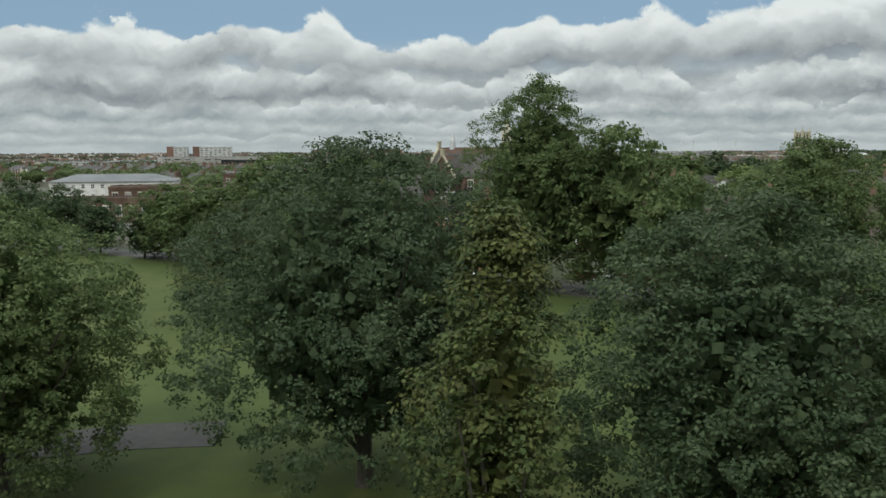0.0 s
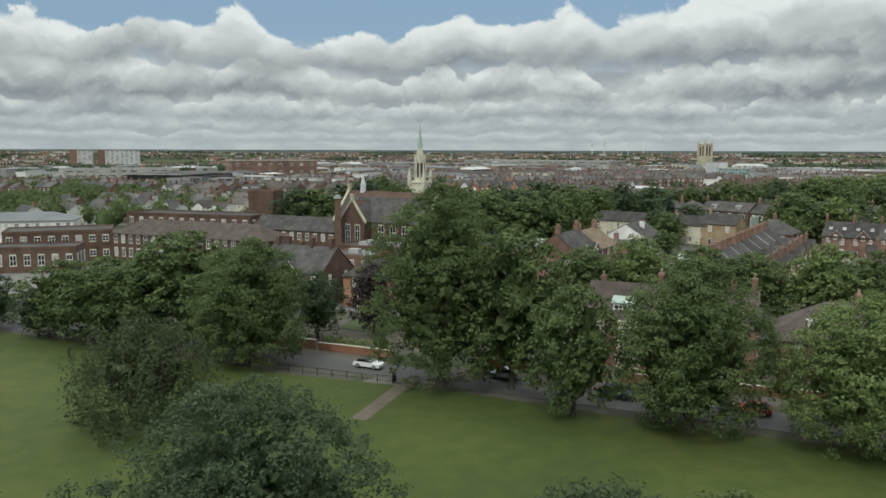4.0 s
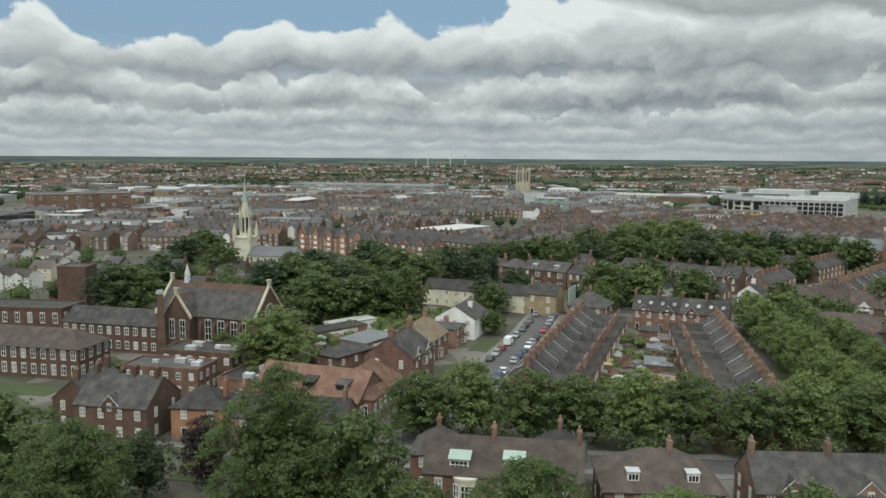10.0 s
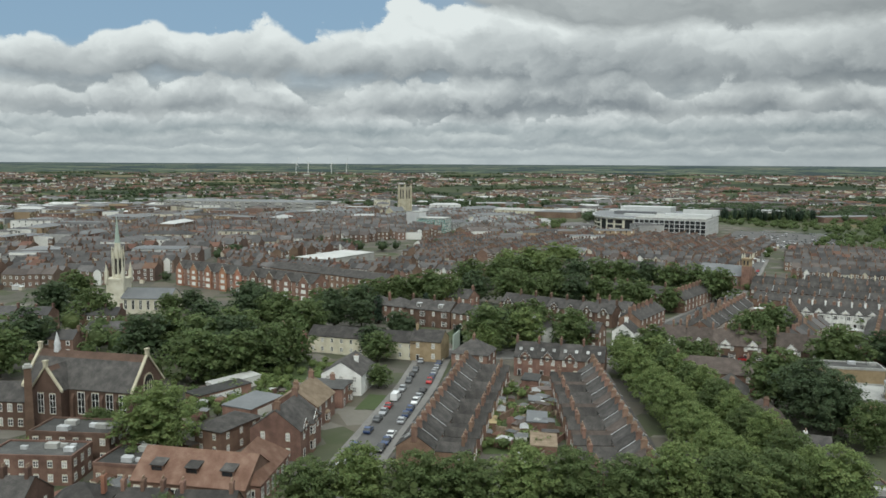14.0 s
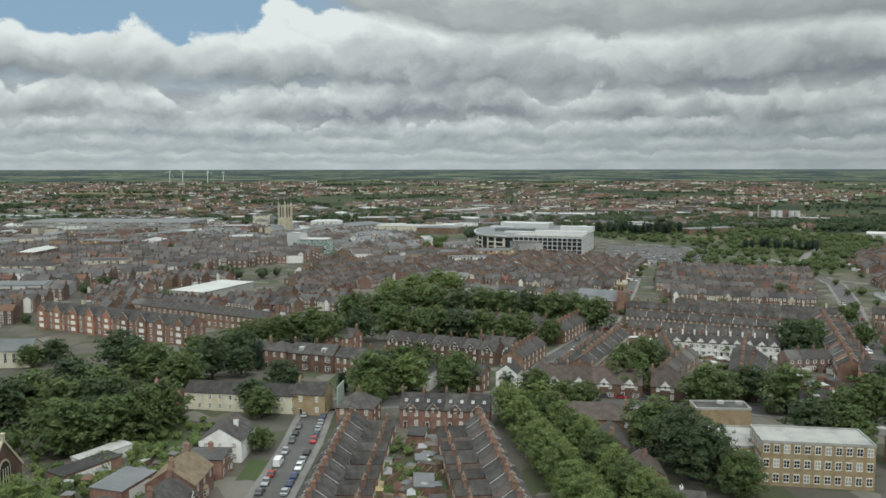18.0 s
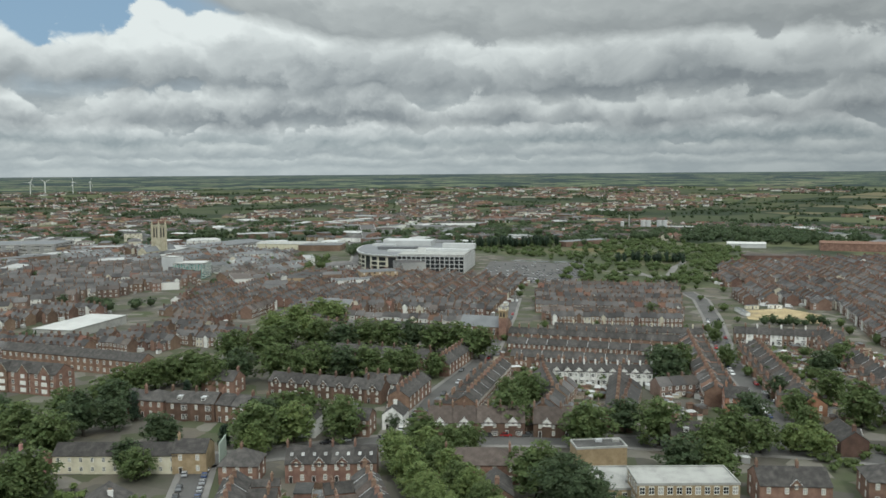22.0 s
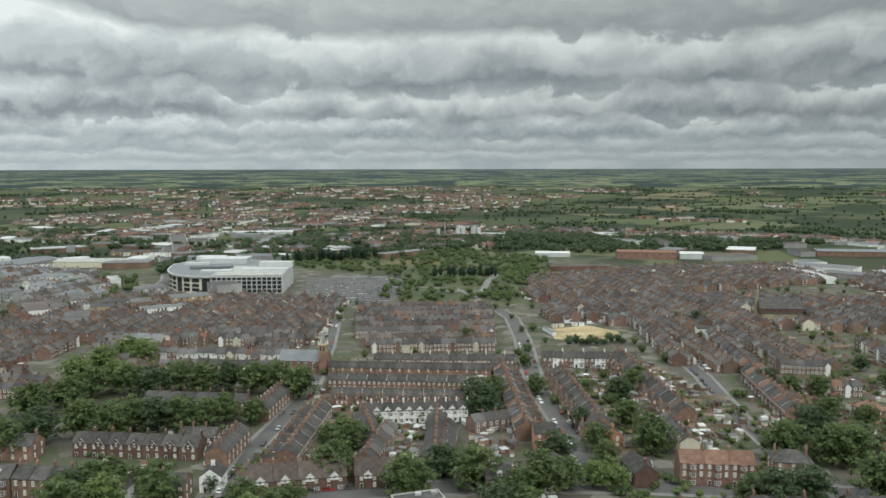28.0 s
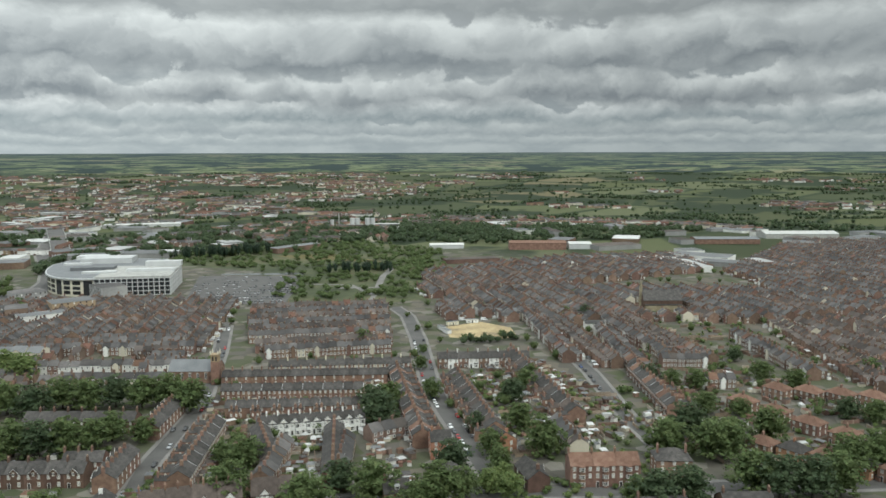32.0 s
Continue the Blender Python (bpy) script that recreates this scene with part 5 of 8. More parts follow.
def block(x0, y0, x1, y1, d, h, label, wall=None, roof=None, rise=0.0, hip=False, storeys=2, every=3.2, win=(1.5, 1.9), back=False, category="building", name="building", parapet=True, extras=0, ends=True, group="", glass=None, cols=2, z=0.0, surround=None):
    """A long building whose front runs from one point to the other; its front faces to the right of that way, its depth lies to the left."""
    L, a = math.hypot(x1 - x0, y1 - y0), heading(x0, y0, x1, y1)
    nx, ny = -(y1 - y0) / L, (x1 - x0) / L
    t = thing(name, pose((x0 + x1) / 2 + nx * d / 2, (y0 + y1) / 2 + ny * d / 2, z, 0, 0, a), label, category, group)
    wall, roof = wall or BRICK, roof or (FLATROOF if not rise else SLATE)
    b, r = MB(), MB()
    if rise and not hip:
        b.gable_wall(-L / 2, L / 2, -d / 2, d / 2, 0, h, h + rise)
        r.gable_roof(-L / 2, L / 2, -d / 2, d / 2, h, h + rise, 0.35)
    elif rise:
        b.box(-L / 2, L / 2, -d / 2, d / 2, 0, h)
        r.hip_roof(-L / 2, L / 2, -d / 2, d / 2, h, h + rise, 0.4)
    else:
        b.box(-L / 2, L / 2, -d / 2, d / 2, 0, h)
        r.box(-L / 2 + 0.02, L / 2 - 0.02, -d / 2 + 0.02, d / 2 - 0.02, h + 0.004, h + 0.12)
        if parapet:
            q = MB()
            q.box(-L / 2 - 0.1, L / 2 + 0.1, -d / 2 - 0.1, -d / 2 + 0.25, h - 0.2, h + 0.5).box(-L / 2 - 0.1, L / 2 + 0.1, d / 2 - 0.25, d / 2 + 0.1, h - 0.2, h + 0.5)
            q.box(-L / 2 - 0.1, -L / 2 + 0.25, -d / 2 + 0.25, d / 2 - 0.25, h - 0.2, h + 0.5).box(L / 2 - 0.25, L / 2 + 0.1, -d / 2 + 0.25, d / 2 - 0.25, h - 0.2, h + 0.5)
            part("parapet", q, wall if wall in (BRICK, BROWN) else CONCRETE, t)
    part("wall", b, wall, t)
    part("roof", r, roof, t)
    sh = h / storeys
    n = max(1, int(L / every)) if every else 0
    for s in range(storeys if every else 0):
        z = s * sh + sh * 0.3
        for k in range(n):
            x = -L / 2 + L * (k + 0.5) / n
            window(t, x, -d / 2, z, win[0], min(win[1], sh * 0.62), cols=cols, glass=glass if (k * 3 + s) % 4 else CURTAIN, surround=surround)
            if back:
                window(t, x, d / 2, z, win[0], min(win[1], sh * 0.62), 180, cols=cols, glass=glass, surround=surround)
        if ends:
            m = max(1, int(d / every))
            for k in range(m):
                y = -d / 2 + d * (k + 0.5) / m
                window(t, -L / 2, y, z, win[0], min(win[1], sh * 0.62), -90, cols=cols, glass=glass, surround=surround)
                window(t, L / 2, y, z, win[0], min(win[1], sh * 0.62), 90, cols=cols, glass=glass, surround=surround)
    rng = random.Random(int(x0 * 7 + y0))
    for k in range(extras):
        ex, ey, s = rng.uniform(-L * 0.4, L * 0.4), rng.uniform(-d * 0.3, d * 0.3), rng.uniform(0.6, 1.6)
        part("roof_plant", MB().box(ex - s, ex + s, ey - s * 0.6, ey + s * 0.6, h + 0.1, h + 0.4 + s * 0.6), LEAD if k % 2 else CONCRETE, t, "roof-top box")
    return t


block(-66, 229, -22, 203, 12, 7.4, "long two-storey brown brick school range with a dark hipped roof", BROWN, DARKTILE, 3.6, True, 2, 2.6, (1.3, 2.2), category="school", name="school_range")
block(-30, 240, -5, 224, 11, 7.5, "brick school range with dark slate roof beside the hall", BROWN, SLATE, 3.4, False, 2, 2.6, (1.3, 1.8), category="school", name="school_range", ends=False)
block(-70, 258, -30, 240, 12, 10.5, "flat-roofed brown brick school block with tall white windows", BROWN, FLATROOF, 0, False, 2, 3.4, (1.4, 2.6), category="school", name="school_block")
block(-38, 296, -29, 293, 9, 15, "plain square brown brick tower block of the school", BROWN, FLATROOF, 0, every=0, category="tower", name="brick_tower")
block(-92, 222, -66, 229, 14, 8, "low flat-roofed brick school block", BROWN, FLATROOF, 0, False, 2, 3.0, (1.6, 1.6), category="school", name="school_block")
block(-4, 201, 12, 191, 10, 6.5, "flat-roofed brick school annexe with rooflights", BROWN, FLATROOF, 0, False, 2, 2.8, (1.3, 1.3), category="school", name="school_annexe", extras=5)
block(-12, 190, 4, 181, 9, 6.0, "flat-roofed school annexe with glazed rooflights", BRICK, FLATROOF, 0, False, 2, 3.0, (1.1, 1.3), category="school", name="school_annexe", extras=6)
block(8, 181, 18, 174, 12, 4.0, "low flat-roofed school kitchen with roof vents", BRICK, FLATROOF, 0, False, 1, 2.2, (1.1, 0.8), category="school", name="school_annexe", extras=6)
red = block(14, 166, 33, 151, 13, 5.2, "red-tiled school building with dormers beside the lane", BRICK, TILE, 4.6, False, 1, 2.6, (1.4, 2.4), category="school", name="red_roofed_school")
for x in (-7.5, 0.0, 7.5):
    q = MB().box(x - 1.3, x + 1.3, -4.6, -2.0, 6.4, 7.7)
    q.solid([(x - 1.5, -4.9, 7.7), (x + 1.5, -4.9, 7.7), (x + 1.5, -1.2, 8.5), (x - 1.5, -1.2, 8.5)], [(x - 1.5, -4.9, 7.85), (x + 1.5, -4.9, 7.85), (x + 1.5, -1.2, 8.65), (x - 1.5, -1.2, 8.65)], 1)
    q.box(x - 1.1, x + 1.1, -4.66, -4.6, 6.6, 7.5, 2)
    part("dormer", q, [TILE, SLATE, GLASS], red, "tile-hung dormer with a dark glazed front")
block(36, 152, 46, 167, 10, 5.2, "hipped red-tiled school wing in red brick", BRICK, TILE, 5.0, True, 1, 2.6, (1.4, 2.4), category="school", name="red_roofed_wing")

block(-120, 246, -84, 252, 13, 9.0, "white-rendered school block with a grey mansard roof", WHITE, GREYROOF, 2.2, True, 3, 2.8, (1.1, 1.4), category="school", name="white_school_block", surround=WHITE)
block(-100, 203, -68, 206, 10, 6.0, "low brick school block with tall white windows beside the playground", BROWN, FLATROOF, 0, False, 1, 3.0, (1.5, 2.6), category="school", name="school_block")
patch("playground", [(-88, 178), (-48, 172), (-52, 205), (-62, 222), (-90, 200)], 0.05, PAVING, "pale worn tarmac school playground", "playground")
patch("lawn_1", [(-66, 214), (-28, 192), (-24, 197), (-63, 222)], 0.075, LAWN, "strip of school lawn", "lawn")

# ---- houses by the park lane ----
LANE = -27.5
v = house(pose(46, 109, 0, 0, 0, LANE), 23, 9.5, 7.0, 4.2, BRICK, DARKTILE, "pair of large brick villas with bays and a copper-topped dormer", "house", "park villas", chimneys=((0.43, 0), (0.97, 0), (0.41, 0.9)), cols=5, doors=1, ends=True)


def round_bay(t, x, y, h, mats):
    """A curved two-storey bay with a parapet."""
    n = 8
    arc = [(x + 1.7 * math.cos(math.pi + math.pi * k / n), y + 1.15 * math.sin(math.pi + math.pi * k / n)) for k in range(n + 1)]
    q = MB().solid([(p, r, 0) for p, r in arc], [(p, r, h) for p, r in arc])
    q.solid([(x + (p - x) * 1.08, y + (r - y) * 1.1, h) for p, r in arc], [(x + (p - x) * 1.08, y + (r - y) * 1.1, h + 0.35) for p, r in arc], 1)
    g = part("bay", q, mats, t, "curved pale bay with white windows")
    for z in (0.8, 3.9):
        for ang in (-52, 0, 52):
            s, c = math.sin(radians(ang)), math.cos(radians(ang))
            window(g, x + s * 1.66, y - c * 1.12, z, 1.15, 1.9, ang * 0.8, cols=2, rows=2, sill=False)


def copper_dormer(t, x, y, z):
    q = MB().box(x - 1.4, x + 1.4, y, y + 2.4, z, z + 1.6)
    q.solid([(x - 1.65, y - 0.3, z + 1.6), (x + 1.65, y - 0.3, z + 1.6), (x + 1.65, y + 3.0, z + 2.5), (x - 1.65, y + 3.0, z + 2.5)], [(x - 1.65, y - 0.3, z + 1.75), (x + 1.65, y - 0.3, z + 1.75), (x + 1.65, y + 3.0, z + 2.65), (x - 1.65, y + 3.0, z + 2.65)], 1)
    g = part("dormer", q, [FRAME, COPPER], t, "white dormer with a pale green copper roof")
    window(g, x, y, z + 0.2, 2.5, 1.2, cols=4, rows=2, sill=False)


round_bay(v, -5.2, -4.75, 6.4, [CREAM, STONE])
copper_dormer(v, -6.3, -3.9, 7.3)
copper_dormer(v, 1.6, -3.5, 7.6)
v2 = house(pose(67.5, 102, 0, 0, 0, LANE + 6), 17, 12, 5.4, 4.4, BRICK, DARKTILE, "brick villa with a brown hipped roof and white dormers", "house", "park villas", hip=True, chimneys=((0.6, 0),), cols=4, doors=1, dormers=2, ends=True)
house(pose(89, 93, 0, 0, 0, LANE + 6), 21, 10, 5.6, 4.2, BRICK, SLATE, "wide brick villa with small white gables on the roof", "house", "park villas", chimneys=((0.03, 0), (0.55, 0), (0.97, 0)), cols=5, doors=1, gables=2, ends=True)
house(pose(40, 122, 0, 0, 0, LANE), 8, 8, 6.0, 3.6, BRICK, SLATE, "hipped rear wing of a brick villa with one chimney", "house", "park villas", hip=True, cols=2)
house(pose(58, 115, 0, 0, 0, LANE), 8, 8, 6.0, 3.6, BRICK, SLATE, "hipped rear wing of a brick villa with one chimney", "house", "park villas", hip=True, cols=2)
house(pose(110, 86, 0, 0, 0, LANE), 18, 11, 6.0, 4.0, BRICK, SLATE, "brick villa with slate roof beyond the park trees", "house", "park villas", chimneys=((0.03, 0), (0.97, 0)), cols=4, gables=1, ends=True)
house(pose(-9, 163, 0, 0, 0, -30), 15, 12, 6.6, 4.4, BROWN, SLATE, "large brown brick villa with many tall chimneys and gables", "house", "school villas", chimneys=((0.08, 0), (0.35, 0.3), (0.62, 0), (0.92, 0)), cols=4, gables=1, ends=True)
house(pose(-16, 171, 0, 0, 0, 60), 12, 9, 6.2, 3.8, BROWN, SLATE, "brown brick villa wing with tall chimneys", "house", "school villas", chimneys=((0.1, 0), (0.9, 0)), cols=3, ends=True)
house(pose(5, 158, 0, 0, 0, -24), 10, 9, 6.0, 3.2, ORANGE, SLATE, "square orange brick house with a hipped slate roof", "house", "school villas", hip=True, chimneys=((0.9, 0),), cols=2, ends=True)
house(pose(15, 152, 0, 0, 0, -28), 9, 8, 5.0, 3.4, BRICK, SLATE, "small brick house with clustered chimneys", "house", "school villas", chimneys=((0.1, 0), (0.5, 0), (0.9, 0)), cols=2, ends=True)
house(pose(25, 145, 0, 0, 0, -28), 11, 8, 5.4, 3.4, BRICK, SLATE, "brick house with slate roof behind the big trees", "house", "school villas", chimneys=((0.1, 0), (0.9, 0)), cols=3, ends=True)
WALLMAT = ORANGE


def garden_wall(x0, y0, x1, y1, h=1.1, hedge=0.0, label="low orange brick garden wall with a clipped hedge"):
    L, a = math.hypot(x1 - x0, y1 - y0), heading(x0, y0, x1, y1)
    t = thing("garden_wall", pose((x0 + x1) / 2, (y0 + y1) / 2, 0, 0, 0, a), label, "wall")
    part("brickwork", MB().box(-L / 2, L / 2, -0.13, 0.13, 0, h), WALLMAT, t)
    part("coping", MB().box(-L / 2 - 0.05, L / 2 + 0.05, -0.18, 0.18, h, h + 0.1), STONE, t)
    if hedge:
        rng = np.random.default_rng(int(abs(x0) * 10 + 3))
        n = int(L * 60)
        c = np.stack([rng.uniform(-L / 2, L / 2, n), rng.uniform(0.25, 1.5, n), rng.uniform(0.3, h + hedge, n)], 1)
        v = quads(c, rng.normal(size=(n, 3)) + [0, -0.5, 0.6], 0.22, 0.7, rng)
        part("hedge", quad_mesh("hedge", v, GREENS["bright"]), None, t, "clipped green hedge")


garden_wall(-4.5, 121.5, 6.5, 115.5, 1.1, 1.0)
garden_wall(-16, 128, -5, 122, 1.4, 0.0, "brown wooden gate and low brick wall in shade")
garden_wall(18, 110, 34, 101.5, 1.2, 0.8, "brick garden wall with a green hedge beside the lane")
garden_wall(36, 100.5, 72, 83, 1.2, 0.5, "brick garden wall with a low hedge beside the lane")
patch("lawn_2", [(-2, 136), (6, 131), (9, 140), (1, 145)], 0.08, LAWN, "small front garden lawn", "lawn")


def railing(pts, label):
    t = thing("railing", pose(0, 0, 0), label, "fence")
    for (ax, ay), (bx, by) in zip(pts, pts[1:]):
        L, a = math.hypot(bx - ax, by - ay), heading(ax, ay, bx, by)
        m = pose(ax, ay, 0, 0, 0, a)
        for z in (0.35, 0.95):
            part("rail", MB().box(0, L, -0.02, 0.02, z, z + 0.05), TIMBER, t, at=m)
        n = int(L / 2.0)
        for k in range(n + 1):
            part("post", MB().box(-0.04, 0.04, -0.04, 0.04, 0, 1.1), TIMBER, t, at=m @ pose(L * k / n, 0, 0))


railing([(-50, 134.5), (-12, 111), (6, 102.5)], "dark metal post-and-rail fence along the lawn")
car(3, 110.5, -32, "white", "coupe", where="on the park lane")
car(21, 103.5, 150, "silver", where="on the park lane under trees")
car(47, 86.5, 150, "red", where="on the park lane under trees")
car(33, 94.0, -30, "blue", where="on the park lane under trees")
car(-22, 127, -32, "blue", where="on the park lane under trees")
tb = thing("litter_bin", pose(6.2, 103.2, 0), "black park litter bin beside the path", "bin")
part("body", MB().tube(0, 0, 0.1, 0.95, 0.28, 0.3, 10), TIMBER, tb)
part("lid", MB().tube(0, 0, 0.95, 1.2, 0.31, 0.12, 10), TIMBER, tb)

# ---- houses on the van street ----
ST = heading(65, 172, 101, 220)
house(pose(50, 183, 0, 0, 0, ST), 14, 12, 7.0, 4.4, BRICK, SLATE, "tall Victorian red brick house with two steep gables and bays", "house", "van street houses", gables=2, bay=2, cols=3, chimneys=((0.1, 0), (0.9, 0)), ends=True)
block(35, 184, 46, 192, 8, 6, "brick rear wing with a grey slate roof", BRICK, SLATE, 1.6, True, 2, 3.5, (0.9, 1.2), name="rear_house", category="house")
house(pose(60, 202, 0, 0, 0, ST), 14, 12, 6.0, 4.0, BRICK, TAN, "brick house with a tan tiled roof and white bays", "house", "van street houses", bay=1, cols=3, chimneys=((0.1, 0), (0.9, 0)), ends=True)
house(pose(71, 214, 0, 0, 0, ST), 9, 10, 5.6, 0.6, BRICK, FLATROOF, "low brick house with a flat roof and white bay", "house", "van street houses", hip=True, bay=2, cols=2, chimneys=((0.8, 0),))
house(pose(81, 226, 0, 0, 0, ST - 90), 12, 15, 6.0, 3.6, WHITE, SLATE, "large white-rendered house with a broad gable and slate roof", "house", "van street houses", along="y", cols=3, chimneys=((0.5, 0.4),), ends=True, surround=WHITE)
block(84, 276, 113, 248, 9, 6.2, "row of cream-rendered cottages with slate roofs", CREAM, SLATE, 2.8, False, 2, 3.4, (1.0, 1.5), name="cottage_row", category="house", surround=CREAM)
house(pose(79, 280, 0, 0, 0, -43), 8, 12, 5.6, 2.8, PINK, SLATE, "pink-rendered cottage with slate roof", "house", "van street houses", cols=2, chimneys=((0.1, 0),), surround=PINK)
house(pose(119, 249, 0, 0, 0, -43), 11, 10, 7.0, 3.0, BUFF, SLATE, "buff house with a slate roof", "house", "van street houses", cols=2, chimneys=((0.1, 0),))
block(123.2, 239.2, 129.4, 246.4, 0.35, 9.5, "pale green rendered end wall with a faded advert", MINT, MINT, 0, every=0, parapet=False, name="end_wall", category="wall")
terrace(71, 157, 117, 217, 15, 2, 3, d=8.2, h=5.6, rise=2.9, label="narrow red brick terraced house with slate roof and rear wing", group="van street terrace", wing=(2.9, 8.6, 4.3), chimneys=((0.98, 0.0),), bay=1, cols=2, skylights=1)
terrace(103, 115, 146, 193, 17, 1, 3, d=8.2, h=5.6, rise=2.9, label="narrow red brick terraced house with slate roof and rear wing", group="avenue terrace", wing=(3.0, 8.8, 4.3), chimneys=((0.98, 0.0),), bay=1, cols=2, skylights=1, roof=(SLATE, SLATE, DARKTILE))
house(pose(126, 230, 0, 0, 0, -45), 12, 11, 6.0, 4.2, BRICK, SLATE, "square brick house with hipped slate roof and gablet", "house", "main road houses", hip=True, chimneys=((0.5, 0),), cols=3, ends=True)
terrace(137, 221, 158, 202, 4, 1, 2, d=11, h=6.2, rise=3.8, label="red brick semi-detached house with rear gable", group="main road houses", chimneys=((0.02, 0),), cols=2, gables=1, skylights=2)
house(pose(180, 179, 0, 0, 0, -45), 25, 13, 6.2, 3.4, BRICK, DARKTILE, "long brick house with a low hipped brown roof", "house", "main road houses", hip=True, cols=5, chimneys=((0.1, 0), (0.9, 0)), ends=True)
house(pose(168, 160, 0, 0, 0, 45), 14, 9, 5.4, 3.2, BRICK, SLATE, "brick house beside the avenue with a slate roof", "house", "avenue houses", cols=3, chimneys=((0.1, 0),), ends=True)
house(pose(160, 141, 0, 0, 0, 52), 12, 9, 4.6, 3.0, BRICK, DARKTILE, "low brick house with a long brown roof", "house", "avenue houses", cols=3, chimneys=((0.5, 0),), ends=True)
house(pose(150, 121, 0, 0, 0, 45), 8, 10, 4.6, 3.2, WHITE, SLATE, "whitewashed gabled cottage with stained wall", "house", "avenue houses", along="y", cols=2, chimneys=((0.5, 0.5),), surround=WHITE)
block(128, 100, 142, 91, 14, 4.0, "flat grey-roofed garage block with rooflights", BRICK, FLATROOF, 0, every=0, extras=3, name="garage_block")
ob = block(185, 124, 205, 105, 13, 11.5, "three-storey buff brick office block with pale flat roof", BUFF, CONCRETE, 0, False, 3, 2.4, (1.5, 2.0), name="office_block", cols=2)
block(180, 138, 192, 127, 17, 7.5, "lower flat-roofed wing of the buff office block", BUFF, CONCRETE, 0, False, 2, 2.8, (1.4, 1.7), name="office_wing", extras=4)
block(203, 158, 216, 148, 8, 8.5, "brick lift house and stair block with a flat roof", BUFF, FLATROOF, 0, every=0, extras=2, name="stair_block")
for gx, gy, ga, w, d, h, m, lab in ((112, 171, 57, 9, 5, 2.6, GREYROOF, "grey-roofed brick back garden garage"), (104, 156, 57, 9, 6, 2.5, TAN, "tan flat-roofed back garden garage"), (115, 203, 50, 11, 4, 2.8, PALEROOF, "long white-roofed lean-to garage"), (131, 203, 50, 8, 5, 3.0, FLATROOF, "small flat-roofed rear extension"),
                                 (100, 176, 57, 6, 5, 2.2, EARTH, "low brick yard store building"), (121, 186, 60, 5, 3, 2.2, GREYROOF, "small grey-roofed garden shed"), (44, 232, 25, 18, 6, 3, FLATROOF, "row of flat-roofed brick garages"), (50, 240, 25, 16, 5, 3, PALEROOF, "row of white-doored garages"), (49, 212, 40, 14, 9, 4, GREYROOF, "low brick workshop with a grey roof")):
    sh = thing("garage", pose(gx, gy, 0, 0, 0, ga), lab, "garage", "garages")
    part("wall", MB().box(-w / 2, w / 2, -d / 2, d / 2, 0, h), BRICK if m is not PALEROOF else WHITE, sh)
    part("roof", MB().solid([(-w / 2 - 0.2, -d / 2 - 0.2, h), (w / 2 + 0.2, -d / 2 - 0.2, h), (w / 2 + 0.2, d / 2 + 0.2, h), (-w / 2 - 0.2, d / 2 + 0.2, h)], [(-w / 2 - 0.2, -d / 2 - 0.2, h + 0.15), (w / 2 + 0.2, -d / 2 - 0.2, h + 0.15), (w / 2 + 0.2, d / 2 + 0.2, h + 0.4), (-w / 2 - 0.2, d / 2 + 0.2, h + 0.4)]), m, sh)
    part("garage_door", MB().box(-w * 0.3, w * 0.3, -d / 2 - 0.06, -d / 2, 0, h * 0.82), FRAME, sh)
for n, pts in enumerate(([(90, 160), (98, 156), (120, 196), (112, 200)], [(110, 163), (118, 158), (132, 186), (124, 191)], [(75, 205), (83, 201), (90, 212), (84, 217)], [(55, 244), (72, 240), (80, 262), (70, 282), (55, 268)], [(150, 255), (160, 246), (170, 252), (158, 266)], [(140, 280), (150, 262), (160, 266), (150, 290)])):
    patch("lawn_%d" % (n + 3), pts, 0.07, LAWN, "rough garden lawn behind the houses", "lawn")
car_row(STREET_A[1:], 5.4, 1, 3.2, 3, 0.35)
car_row(STREET_A[2:], 5.2, -1, 3.2, 5, 0.2)
car(89, 209, ST, "white", "van")
car(46, 149, ST - 90 + 75, "white", "caravan", where="on the lane corner")
car(20, 195, -30, "white", "van", where="in the school yard")
car_row(AVENUE, 5.6, 1, 3.0, 8, 0.5)
car_row(AVENUE, 5.6, -1, 3.0, 9, 0.5)
car_row(STREET_S, 6.5, 1, 2.8, 11, 0.68)
car_row(STREET_S, 6.5, -1, 2.8, 12, 0.68)
car_row(AVENUE_2[:5], 6.5, 1, 3.4, 13, 0.5)
car_row(AVENUE_2[:5], 6.5, -1, 3.4, 14, 0.5)
car_row(MAIN[1:4], 6.5, 1, 4.2, 15, 0.5, "on the main road")
car_row(STREET_3[1:4], 7, 1, 2.8, 16, 0.6)
car_row([(318, 128), (340, 138)], 2.6, 1, 0, 17, 0.1, "in a small car park")

# ---- rows past the main road ----
terrace(128, 330, 140, 311, 2, 1, 2, d=11, h=7.0, rise=3.2, label="brick villa with hipped slate roof", group="villa row", cols=3, chimneys=((0.02, 0),), hip=True)
terrace(140, 309, 152, 293, 2, 1, 2, d=11, h=7.2, rise=3.2, label="dark brick villa with white two-storey bays", group="villa row", bay=2, cols=2, chimneys=((0.02, 0),), dormers=1, wall=BROWN)
terrace(153, 292, 168, 262, 5, 1, 2, d=11, h=7.0, rise=3.2, label="tall red brick villa with white window surrounds", group="villa row", cols=2, chimneys=((0.02, 0),), surround=FRAME)
house(pose(172, 328, 0, 0, 0, -60), 16, 10, 6.4, 3.4, BRICK, SLATE, "brick house with a slate roof among trees", "house", "villa row", cols=3, chimneys=((0.02, 0), (0.97, 0)), ends=True)
